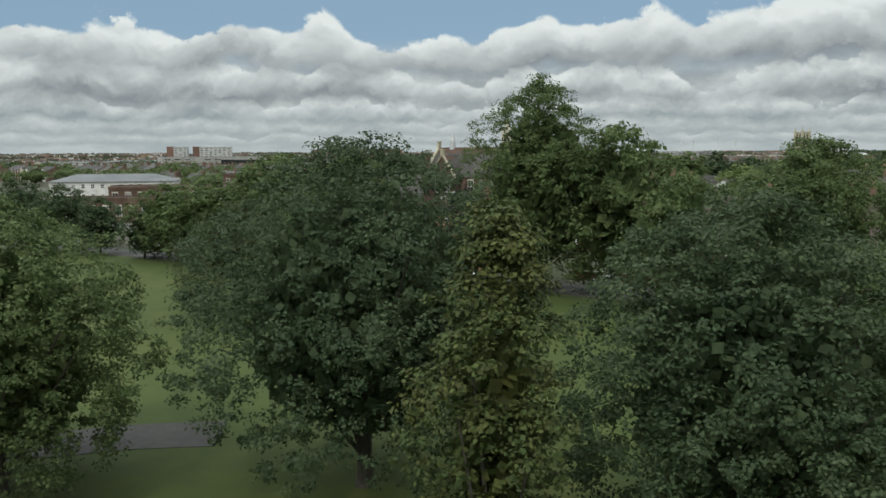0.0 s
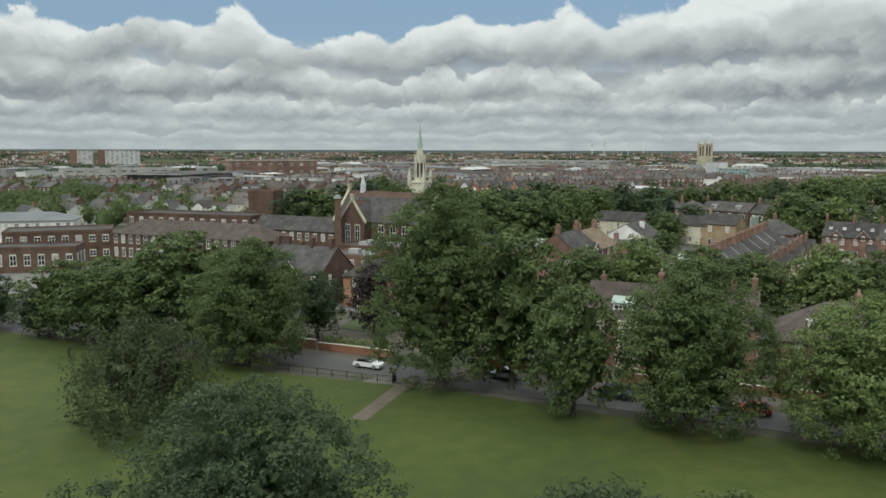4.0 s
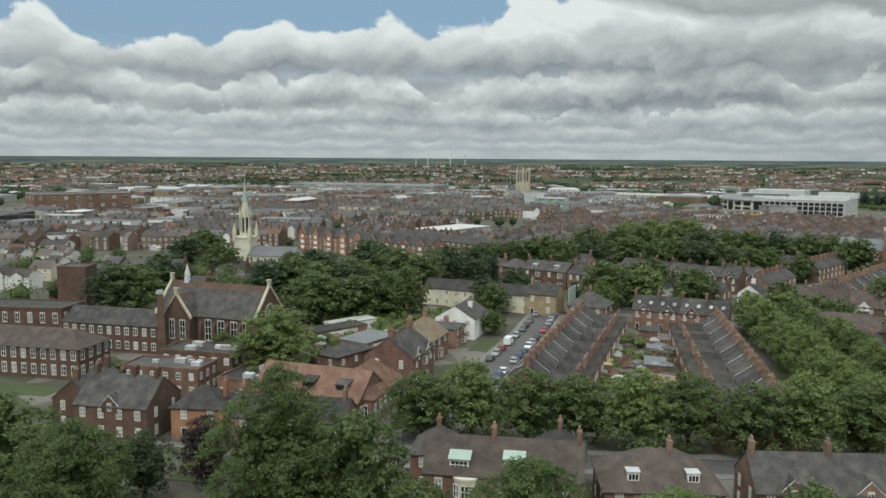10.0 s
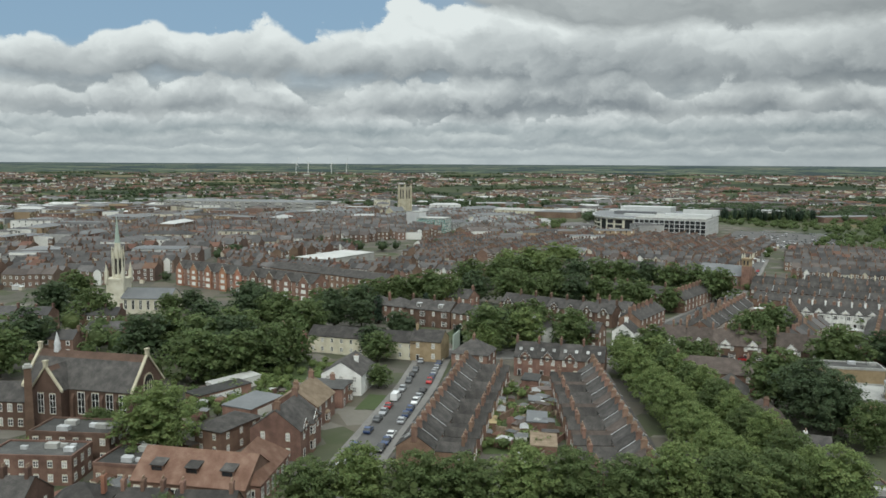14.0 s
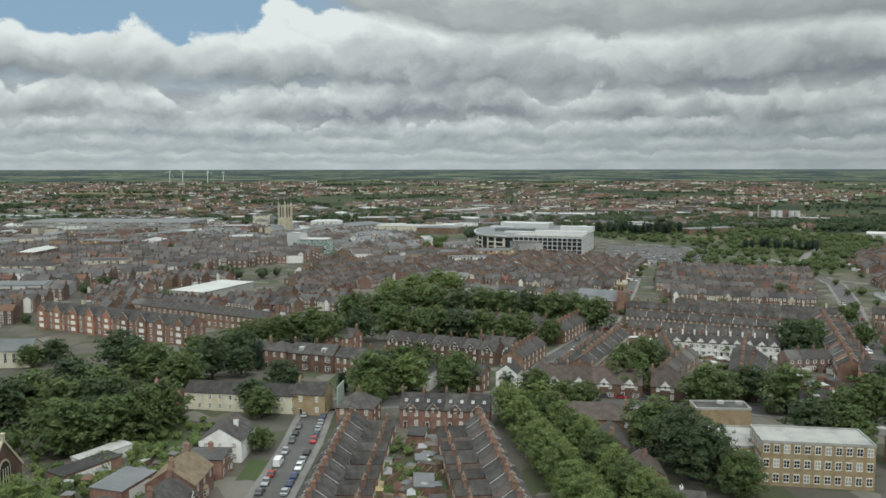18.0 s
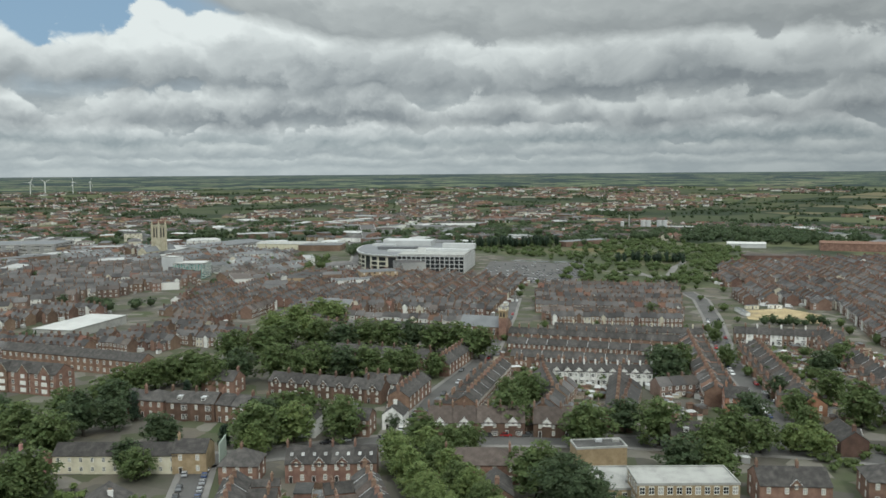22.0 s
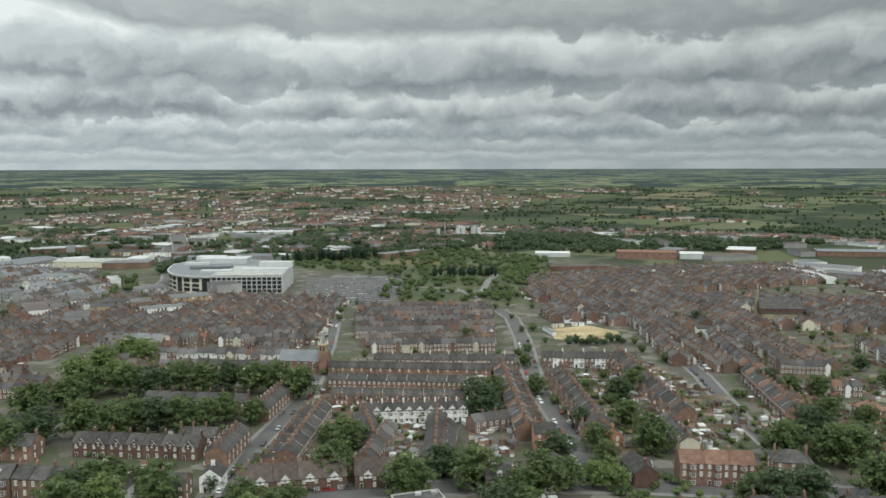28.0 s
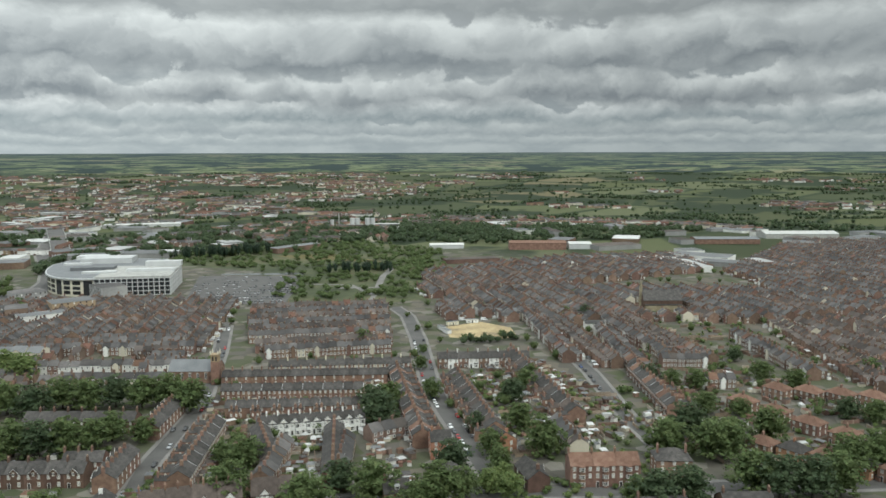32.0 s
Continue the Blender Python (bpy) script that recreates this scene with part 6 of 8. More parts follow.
terrace(188, 312, 213, 265, 7, 1, 2, d=10, h=6.0, rise=3.2, label="brown brick house in a gabled row", group="gabled row", gables=1, cols=2, chimneys=((0.98, 0),), wall=BROWN)
terrace(243, 341, 266, 295, 8, 1, 2, d=10, h=6.0, rise=3.2, label="brown brick house in a row behind trees", group="tree row", cols=2, chimneys=((0.98, 0),), wall=BROWN)
terrace(216, 282, 224, 268, 3, 2, 1, d=9, h=6.0, rise=3.0, label="brick house in a short row", group="gabled row", cols=2, chimneys=((0.98, 0),))
terrace(208, 251, 234, 266, 6, 2, 2, d=9, h=6.0, rise=2.8, label="brick terraced house with white trim on the long street", group="long street terrace", bay=1, gables=1, cols=2, chimneys=((0.98, 0),))
terrace(258, 280, 293, 298, 8, 2, 2, d=9, h=6.0, rise=2.8, label="brick terraced house with white trim on the long street", group="long street terrace", bay=1, gables=1, cols=2, chimneys=((0.98, 0),))
terrace(222, 227, 280, 260, 12, 1, 2, d=8.5, h=5.6, rise=2.8, label="brick terraced house with rear wing on the long street", group="long street terrace", wing=(2.6, 5, 4.6), cols=2, chimneys=((0.98, 0),))
terrace(254, 208, 281, 236, 7, 1, 2, d=8.5, h=5.6, rise=2.8, label="brick terraced house in a short side row", group="side rows", bay=1, cols=2, chimneys=((0.98, 0),))
terrace(251, 176, 297, 206, 9, 1, 2, d=9, h=5.8, rise=3.2, label="brick terraced house with slate roof", group="side rows", cols=2, gables=1, chimneys=((0.98, 0),))
house(pose(180, 240, 0, 0, 0, -55), 10, 10, 6.4, 3.0, BRICK, SLATE, "red brick corner house with slate roof", "house", "corner houses", cols=3, chimneys=((0.1, 0),), ends=True)
house(pose(194, 236, 0, 0, 0, -55), 8, 9, 5.8, 3.0, WHITE, SLATE, "whitewashed gabled corner house", "house", "corner houses", along="y", cols=2, chimneys=((0.5, 0),), surround=WHITE)
house(pose(166, 253, 0, 0, 0, -55), 9, 10, 6.8, 3.0, WHITE, SLATE, "house with a white end wall among trees", "house", "corner houses", along="y", cols=2, chimneys=((0.1, 0),), surround=WHITE)
terrace(199, 223, 224, 198, 4, 1, 2, d=11, h=5.2, rise=4.6, label="half-timbered house with white gables and tall chimneys", group="half-timbered row", gables=1, bay=1, cols=2, chimneys=((0.02, 0), (0.5, 0)), wall=BROWN, gable_wall=WHITE, roof=DARKTILE, stack=BRICK)
terrace(226, 195, 238, 180, 2, 1, 1, d=11, h=5.2, rise=4.6, label="half-timbered house with white gables and tall chimneys", group="half-timbered row", gables=1, cols=2, chimneys=((0.02, 0),), wall=BROWN, gable_wall=WHITE, roof=DARKTILE, stack=BRICK)
terrace(285, 241, 316, 202, 10, 1, 2, d=9, h=6.0, rise=2.8, label="terraced house with a white-painted bay front and gablet", group="white row", bay=2, gables=1, cols=2, chimneys=((0.98, 0),), wall=(WHITE, WHITE), surround=WHITE)
terrace(299, 271, 333, 214, 13, 2, 2, d=8, h=5.6, rise=2.8, label="plain red brick terraced house in a grid row", group="grid terraces", cols=2, chimneys=((0.98, 0),), wing=(2.4, 4, 4.4))
terrace(320, 292, 356, 227, 14, 1, 2, d=8, h=5.6, rise=2.8, label="plain red brick terraced house in a grid row", group="grid terraces", cols=2, chimneys=((0.98, 0),), wing=(2.4, 4, 4.4))
terrace(341, 310, 386, 230, 17, 2, 2, d=8, h=5.6, rise=2.8, label="plain red brick terraced house in a grid row", group="grid terraces", cols=2, chimneys=((0.98, 0),))
terrace(369, 300, 413, 230, 15, 1, 2, d=8, h=5.6, rise=2.8, label="terraced house with a whitened upper front", group="grid terraces", cols=2, chimneys=((0.98, 0),), wall=(BRICK, CREAM))
house(pose(300, 154, 0, 0, 0, -58), 9, 12, 8.0, 3.0, ORANGE, SLATE, "tall orange brick end house with three floors", "house", "avenue houses", cols=2, storeys=3, chimneys=((0.1, 0),), ends=True)
house(pose(274, 137, 0, 0, 0, -30), 13, 12, 5.0, 4.4, BROWN, SLATE, "house with a tall slate hipped roof and white hips", "house", "avenue houses", hip=True, cols=3, chimneys=())
house(pose(249, 147, 0, 0, 0, -50), 10, 10, 6.4, 3.4, BRICK, SLATE, "red brick house with white dormer and bays", "house", "avenue houses", cols=2, bay=1, dormers=1, chimneys=((0.1, 0),))
house(pose(316, 133, 0, 0, 0, -40), 11, 11, 6.0, 3.8, ORANGE, SLATE, "orange brick house with a broad white-edged gable", "house", "avenue houses", along="y", cols=2, chimneys=((0.5, 0.6),), ends=True)
house(pose(288, 108, 0, 0, 0, 40), 16, 9, 5.4, 3.2, BROWN, SLATE, "long house with white gable and slate roof", "house", "avenue houses", cols=3, gables=1, chimneys=((0.1, 0),))
house(pose(231, 103, 0, 0, 0, -48), 20, 12, 6.6, 3.6, BRICK, SLATE, "large brick villa with slate roofs beside the road", "house", "main road villas", cols=4, gables=1, chimneys=((0.03, 0), (0.6, 0)), ends=True)
house(pose(255, 82, 0, 0, 0, -55), 18, 12, 6.6, 3.6, BRICK, SLATE, "large brick villa with a hipped slate roof beside the road", "house", "main road villas", hip=True, cols=4, chimneys=((0.5, 0),), ends=True)
house(pose(275, 56, 0, 0, 0, -60), 18, 12, 6.6, 3.6, BRICK, SLATE, "brick villa with bays beside the main road", "house", "main road villas", cols=4, gables=2, chimneys=((0.05, 0), (0.95, 0)), ends=True)
house(pose(292, 30, 0, 0, 0, -62), 18, 12, 6.6, 3.6, BROWN, SLATE, "brown brick villa beside the main road", "house", "main road villas", cols=4, gables=1, chimneys=((0.05, 0), (0.95, 0)), ends=True)
terrace(296, 96, 309, 72, 3, 1, 1, d=11, h=8.6, rise=3.4, label="three-storey red brick villa with white bays", group="tall villas", storeys=3, cols=3, bay=2, chimneys=((0.02, 0),), roof=TILE)
house(pose(321, 61, 0, 0, 0, -66), 14, 11, 8.0, 3.4, BRICK, SLATE, "three-storey red brick villa with hipped slate roof", "house", "tall villas", hip=True, storeys=3, cols=3, chimneys=((0.1, 0), (0.9, 0)), ends=True)
terrace(303, 164, 397, 231, 20, 2, 3, d=9, h=6.2, rise=3.0, label="brick terraced house on the tree avenue", group="tree avenue terrace", wing=(2.6, 5, 5), bay=1, cols=2, chimneys=((0.98, 0),), roof=(SLATE, TILE, SLATE))
terrace(326, 139, 402, 195, 15, 1, 3, d=9, h=6.0, rise=3.0, label="brick terraced house facing the tree avenue", group="tree avenue terrace", wing=(2.6, 5, 5), cols=2, chimneys=((0.98, 0),), roof=(SLATE, DARKTILE, SLATE))
terrace(427, 219, 455, 171, 9, 1, 2, d=9, h=6.0, rise=3.0, label="terraced house with a white-painted front", group="white row", bay=1, cols=2, chimneys=((0.98, 0),), wall=(BRICK, WHITE))
terrace(364, 113, 461, 185, 18, 1, 3, d=9, h=5.8, rise=3.0, label="brick terraced house on a side street", group="side street terrace", wing=(2.6, 5, 4.8), cols=2, chimneys=((0.98, 0),), roof=(SLATE, DARKTILE, SLATE))
terrace(394, 72, 462, 108, 12, 2, 3, d=9, h=5.8, rise=3.0, label="brick terraced house on a side street", group="side street terrace", wing=(2.6, 5, 4.8), bay=1, cols=2, chimneys=((0.98, 0),), roof=(SLATE, SLATE, TILE))
for k in range(5):
    f = k / 4
    house(pose(420 - 42 * f, 44 - 62 * f, 0, 0, 0, -118), 13, 9, 5.4, 3.0, BRICK, TILE, "pair of red brick semi-detached houses with tiled roofs", "house", "semi-detached houses", hip=True, cols=4, doors=2, chimneys=((0.5, 0),), ends=True)
    house(pose(362 - 10 * f, 30 - 50 * f, 0, 0, 0, -118), 11, 9, 5.4, 3.0, ORANGE if k % 2 else BRICK, SLATE if k % 2 else TILE, "brick house with hipped roof beside the main road", "house", "semi-detached houses", hip=True, cols=3, bay=1, chimneys=((0.5, 0),), ends=True)
    house(pose(450 + 8 * f, 30 - 60 * f, 0, 0, 0, -118), 13, 9, 5.4, 3.0, BRICK, TILE, "pair of brick semi-detached houses with tiled roofs", "house", "semi-detached houses", hip=True, cols=4, doors=2, chimneys=((0.5, 0),), ends=True)


# ---- landmarks ----
def minster():
    t = thing("minster", pose(406, 917, 0, 0, 0, 20), "pale stone gothic minster with a tall square pinnacled tower", "church")
    b = MB().box(-5.2, 5.2, -5.2, 5.2, 0, 38).box(-5.6, 5.6, -5.6, 5.6, 20, 20.8).box(-5.6, 5.6, -5.6, 5.6, 36.8, 38)
    for s in (-1, 1):
        for u in (-1, 1):
            b.box(s * 5.2 - 1.0, s * 5.2 + 1.0, u * 5.2 - 1.0, u * 5.2 + 1.0, 0, 39)
    tw = part("tower", b, MINSTERSTONE, t)
    for s in (-1, 1):
        for u in (-1, 1):
            part("pinnacle", MB().tube(s * 5.2, u * 5.2, 39, 44, 0.9, 0.05, 6), MINSTERSTONE, tw)
    for turn in (0, 90, 180, 270):
        for x in (-2.1, 2.1):
            a = Matrix.Rotation(radians(turn), 4, "Z") @ pose(x, -5.25, 0)
            part("belfry_opening", MB().box(-0.9, 0.9, -0.15, 0.1, 24, 34).solid([(-0.9, -0.15, 34), (0.9, -0.15, 34), (0.9, 0.1, 34), (-0.9, 0.1, 34)], [(-0.1, -0.15, 36), (0.1, -0.15, 36), (0.1, 0.1, 36), (-0.1, 0.1, 36)]), TIMBER, tw, at=a)
    for nm, q in (("nave", (-26, -5, -7, 7, 9, 14)), ("chancel", (5, 20, -6, 6, 9, 14))):
        part(nm, MB().gable_wall(q[0], q[1], q[2], q[3], 0, q[4], q[5]), MINSTERSTONE, t)
        part("roof", MB().gable_roof(q[0], q[1], q[2], q[3], q[4], q[5] + 0.1, 0.3), GREYROOF, t)


minster()


def spire_church():
    t = thing("spire_church", pose(31, 390, 0, 0, 0, -30), "cream stone church with an ornate octagonal tower and copper spire", "church")
    b = MB().box(-4, 4, -4, 4, 0, 15).box(-4.4, 4.4, -4.4, 4.4, 14.4, 15.2)
    tw = part("tower", b, STONE, t)
    lan = MB().tube(0, 0, 15, 26, 2.45, 2.05, 8, 0, 0.5)
    part("lantern", lan, STONE, tw)
    for k in range(8):
        a = Matrix.Rotation(radians(45 * k), 4, "Z")
        part("lantern_opening", MB().box(-0.42, 0.42, -2.36, -1.9, 17, 24), TIMBER, tw, at=a)
        part("lantern_rib", MB().box(-0.22, 0.22, -2.75, -2.1, 15, 26.6).tube(0, -2.45, 26.6, 29.6, 0.3, 0.03, 4), STONE, tw, at=a @ Matrix.Rotation(radians(22.5), 4, "Z"))
    for s in (-1, 1):
        for u in (-1, 1):
            part("pinnacle", MB().box(s * 3.8 - 0.7, s * 3.8 + 0.7, u * 3.8 - 0.7, u * 3.8 + 0.7, 13, 18.5).tube(s * 3.8, u * 3.8, 18.5, 22, 0.75, 0.03, 4, 0, 0.5), STONE, tw)
    part("spire_base", MB().tube(0, 0, 26, 31, 1.6, 1.2, 8, 0, 0.5), STONE, tw)
    part("spire", MB().tube(0, 0, 31, 43.0, 1.22, 0.04, 8, 0, 0.5), COPPER, tw, "pale green copper spire")
    part("nave", MB().gable_wall(4, 26, -7, 7, 0, 7, 10.5), STONE, t)
    part("roof", MB().gable_roof(4, 26, -7, 7, 7, 10.6, 0.4), GREYROOF, t)
    for x in range(6):
        window(t, 6 + x * 3.4, -7, 2.0, 1.3, 4.2, cols=2, rows=2, surround=STONE)


spire_church()


def office():
    t = thing("council_office", pose(0, 0, 0), "large white modern office block with curved front and glazed frames", "office")
    arc = []
    for k in range(11):
        f = k / 10
        # a quadratic sweep from the front corner round to the road side
        arc.append(((1 - f) ** 2 * 507 + 2 * f * (1 - f) * 474 + f * f * 552, (1 - f) ** 2 * 606 + 2 * f * (1 - f) * 652 + f * f * 716))
    low = arc + [(606, 735), (634, 645), (560, 610)]
    part("curved_wing", MB().solid([(x, y, 0) for x, y in low], [(x, y, 15.5) for x, y in low]), STONE, t, "cream stone-clad curved wing")
    cx, cy = 560, 660
    part("curved_roof", MB().solid([(cx + (x - cx) * 1.03, cy + (y - cy) * 1.03, 15.5) for x, y in low], [(cx + (x - cx) * 1.03, cy + (y - cy) * 1.03, 16.8) for x, y in low]), CLADDING, t, "white overhanging roof edge")
    part("curved_deck", MB().solid([(x, y, 16.804) for x, y in low], [(x, y, 17.0) for x, y in low]), GREYROOF, t, "grey sheet roof deck")
    for k in range(10):
        (ax, ay), (bx, by) = arc[k], arc[k + 1]
        LL, hd = math.hypot(bx - ax, by - ay), heading(bx, by, ax, ay)
        for z, h in ((2, 3.0), (6.2, 3.0), (10.6, 3.6)) if k % 3 else ((1.0, 13.4),):
            part("glass_strip", MB().box(-LL * 0.36, LL * 0.36, -0.25, 0.1, z, z + h), GLASS, t, at=pose((ax + bx) / 2, (ay + by) / 2, 0, 0, 0, hd))
    g = [(507, 606), (545, 552), (602, 594), (566, 650)]
    part("glazed_wing", MB().solid([(x, y, 0) for x, y in g], [(x, y, 16) for x, y in g]), GLASS, t)
    part("glazed_roof", MB().solid([(x, y, 16.004) for x, y in g], [(x, y, 17.6) for x, y in g]), CONCRETE, t)
    for (ax, ay), (bx, by), m in (((507, 606), (545, 552), 14), ((545, 552), (602, 594), 12)):
        hd = heading(ax, ay, bx, by)
        for k in range(m + 1):
            x, y = ax + (bx - ax) * k / m, ay + (by - ay) * k / m
            part("fin", MB().box(-0.32, 0.32, -0.9, 0.3, 0, 16), CLADDING, t, at=pose(x, y, 0, 0, 0, hd))
        LL = math.hypot(bx - ax, by - ay)
        for z in (0.2, 4.0, 8.0, 12.0, 15.4):
            part("floor_band", MB().box(-LL / 2, LL / 2, -0.45, 0.1, z, z + 0.6), CLADDING, t, at=pose((ax + bx) / 2, (ay + by) / 2, 0, 0, 0, hd))
    for x, y, w, d, h, z in ((592, 606, 34, 10, 5, 17.6), (560, 590, 44, 8, 2.5, 17.6), (590, 680, 50, 26, 5.5, 17.0), (545, 650, 40, 14, 3.0, 17.0), (600, 715, 30, 16, 4, 17.0), (530, 625, 30, 8, 2, 17.0), (560, 690, 26, 6, 2.2, 17.0)):
        part("roof_plant", MB().box(-w / 2, w / 2, -d / 2, d / 2, z, z + h), CLADDING if w != 40 else GREYROOF, t, at=pose(x, y, 0, 0, 0, -55))


office()
block(331, 720, 352, 700, 22, 14, "modern glazed block in teal and white panels", TEAL, PALEROOF, 0, False, 5, 2.6, (1.9, 1.8), name="glass_block", category="office")
block(330, 742, 336, 725, 10, 19, "white panelled end tower of the glazed block", CLADDING, PALEROOF, 0, every=0, name="white_block", category="office")
block(150, 518, 164, 496, 52, 5.5, "large low warehouse with a white sheet roof", CONCRETE, PALEROOF, 1.2, True, 1, 0, name="warehouse")
row_e = block(66, 462, 116, 372, 11, 9.6, "long three-storey Edwardian red brick terrace with gables", BRICK, SLATE, 3.6, False, 3, 4.2, (1.5, 1.8), name="edwardian_row", category="house")
for k in range(9):
    gx = -47 + k * 11.6
    g = part("gable", MB().gable_wall(gx - 2.6, gx + 2.6, -6.3, -2, 0, 9.8, 13.0, "y"), ORANGE if k < 5 else BRICK, row_e, "projecting brick gable with pale edges")
    part("gable_roof", MB().gable_roof(gx - 2.6, gx + 2.6, -6.3, -0.5, 9.8, 13.0, 0.3, "y"), SLATE, g)
    part("bargeboard", bargeboard(gx, -6.4, 9.8, 5.2, 3.2), STONE, g, "pale stone gable edge")
    part("gable_window", MB().box(gx - 1.5, gx + 1.5, -6.42, -6.2, 1.0, 2.9).box(gx - 1.5, gx + 1.5, -6.42, -6.2, 4.2, 6.0).box(gx - 1.0, gx + 1.0, -6.42, -6.2, 7.2, 8.9), FRAME, g)
block(117, 457, 156, 378, 10, 7.5, "long brick terrace with slate roof", BRICK, SLATE, 3.0, False, 2, 4.0, (1.4, 1.6), name="terrace_row", category="house")
block(-112, 745, -38, 772, 34, 20, "large red-brown brick theatre block with square bays", TOWN_WALL[0], FLATROOF, 0, False, 3, 9, (3.0, 2.0), name="brick_block")
block(-118, 562, -96, 640, 40, 13, "dark glazed office block with buff bands", GLASS, FLATROOF, 0, every=0, name="dark_office", category="office")
for bx, by, bl in ((-468, 1377, 34), (-426, 1384, 64)):
    ux, uy = 0.987, 0.159
    block(bx, by, bx + ux * 11, by + uy * 11, 18, 28, "red-brown brick stair end of the high-rise flats", BRICK, FLATROOF, 0, every=0, name="flats_stair", category="flats")
    block(bx + ux * 11.2, by + uy * 11.2, bx + ux * bl, by + uy * bl, 17, 27, "pale slab of high-rise flats with balcony bands", CLADDING, FLATROOF, 0, False, 8, 7, (4.4, 1.5), name="tower_block", category="flats", ends=False, extras=2)
block(-230, 665, -150, 705, 30, 14, "long glazed hospital-like block with bands", CONCRETE, GREYROOF, 0, False, 4, 8, (5, 1.4), name="long_block", category="office")
block(150, 1140, 318, 1005, 60, 16, "big grey shopping centre block with flat roofs", TOWN_WALL[5], GREYROOF, 0, False, 4, 14, (9, 1.6), name="shopping_block", extras=8)
def chapel():
    t = thing("chapel", pose(342, 330, 0, 0, 0, -63), "red brick chapel with a squat square tower", "church")
    part("wall", MB().gable_wall(-14, 14, -7, 7, 0, 7, 12), BRICK, t)
    part("roof", MB().gable_roof(-14, 14, -7, 7, 7, 12, 0.3), GREYROOF, t)
    tw = part("tower", MB().box(10.8, 15.2, -10.2, -5.8, 0, 13), BRICK, t)
    part("belfry", MB().box(10.9, 15.1, -10.1, -5.9, 13, 17).box(10.6, 15.4, -10.4, -5.6, 16.6, 17.3), BUFF, tw)
    for px in (10.9, 15.1):
        for py in (-10.1, -5.9):
            part("pinnacle", MB().box(px - 0.35, px + 0.35, py - 0.35, py + 0.35, 17.3, 18.3).tube(px, py, 18.3, 20.0, 0.4, 0.03, 4), STONE, tw)
    for bx in (12.1, 13.9):
        part("belfry_opening", MB().box(bx - 0.45, bx + 0.45, -10.16, -10.0, 13.6, 16.0), TIMBER, tw)
    part("belfry_opening", MB().box(10.84, 10.95, -8.6, -7.4, 13.6, 16.0), TIMBER, tw)
    for x in range(5):
        window(t, -11 + x * 4.5, -7, 2.5, 1.4, 3.4)


chapel()

# ---- far town ----
town = Town()
row = town.row
W2 = dict(w=5.0)
for x0, y0, x1, y1, sd in ((399, 327, 447, 263, 1), (412, 345, 465, 272, -1), (427, 363, 484, 285, 1), (442, 376, 502, 295, -1), (457, 388, 519, 305, 1), (472, 402, 538, 318, -1), (490, 414, 556, 328, 1), (505, 425, 572, 340, -1),
                           (591, 160, 497, 93, 1), (604, 146, 500, 70, -1), (581, 66, 492, 14, 1), (636, 41, 495, -20, -1), (559, 156, 465, 107, 1), (574, 190, 470, 120, -1), (487, 98, 499, 73, 1), (449, 75, 460, 53, 1), (600, 230, 470, 150, 1)):
    row(x0, y0, x1, y1, rng=random.Random(int(x0 + y0)), side=sd, roof=0 if sd > 0 else 1, **W2)
row(310, 421, 355, 342, wall=3, rng=random.Random(2), w=6)
row(299, 388, 325, 336, rng=random.Random(3), w=6)
row(315, 463, 327, 438, wall=4, roof=4, rng=random.Random(4), h=9, w=8, d=12)
K1 = [(342, 330, 30), (190, 520, 45), (330, 400, 30)]
fill(town, [(270, 390), (355, 352), (395, 372), (400, 430), (330, 500), (280, 470)], -60, 15, 5, K1, 70, w=5.5)
fill(town, [(380, 375), (470, 425), (540, 470), (500, 560), (440, 640), (330, 640), (240, 540), (235, 470), (330, 500), (400, 440)], 33, 16, 7, K1, 80, cross=10)
fill(town, [(100, 470), (235, 400), (250, 540), (180, 610), (110, 560)], -63, 17, 8, K1 + [(175, 520, 42), (215, 535, 30)], 70)
fill(town, [(505, 215), (560, 290), (640, 310), (720, 250), (790, 60), (760, -60), (640, 40), (610, 150)], 38, 17, 9, [(660, 135, 26), (528, 236, 40)], 90)
fill(town, [(500, -20), (640, 35), (760, -70), (1000, -200), (700, -330), (480, -160)], 38, 19, 10, (), 90, wall=1, roof=1)
fill(town, [(470, 12), (495, -22), (480, -160), (380, -180), (400, -60)], 62, 26, 11, (), 60, wall=0, roof=2, wings=False, w=8.5, d=9, gap=0.3)
fill(town, [(620, 330), (720, 255), (900, 120), (1010, 190), (930, 300), (760, 400)], 40, 17, 13, [(714, 470, 60)], 70)
fill(town, [(800, -70), (760, 40), (900, 110), (1250, 60), (1350, -250), (1000, -330)], 35, 18, 17, (), 90)
C = dict(wings=False, w=8, d=11, h=7.0, rise=2.6, gap=0.1)
fill(town, [(-60, 480), (60, 480), (120, 600), (240, 640), (330, 660), (380, 760), (300, 900), (120, 980), (0, 900), (10, 620)], -28, 15, 15, [(40, 400, 50), (200, 540, 50), (80, 580, 26), (-60, 510, 14)], 45, wall=1, **C)
fill(town, [(-300, 520), (-120, 500), (-60, 480), (0, 640), (-30, 720), (-110, 720), (-240, 640)], -35, 22, 16, [(-105, 600, 50), (-200, 690, 60), (-60, 510, 14)], 40, wall=1, roof=0, **C)
fill(town, [(-130, 320), (-50, 350), (-40, 470), (-80, 480), (-150, 430)], -30, 22, 18, [(-35, 296, 20)], 24, wall=3, roof=0, wings=False, w=8, d=8, gap=0.35)
fill(town, [(0, 300), (40, 330), (20, 370), (-30, 400), (-45, 340)], -28, 26, 19, [(-35, 296, 20)], 30, wall=0, roof=0, wings=False, w=7, d=9)
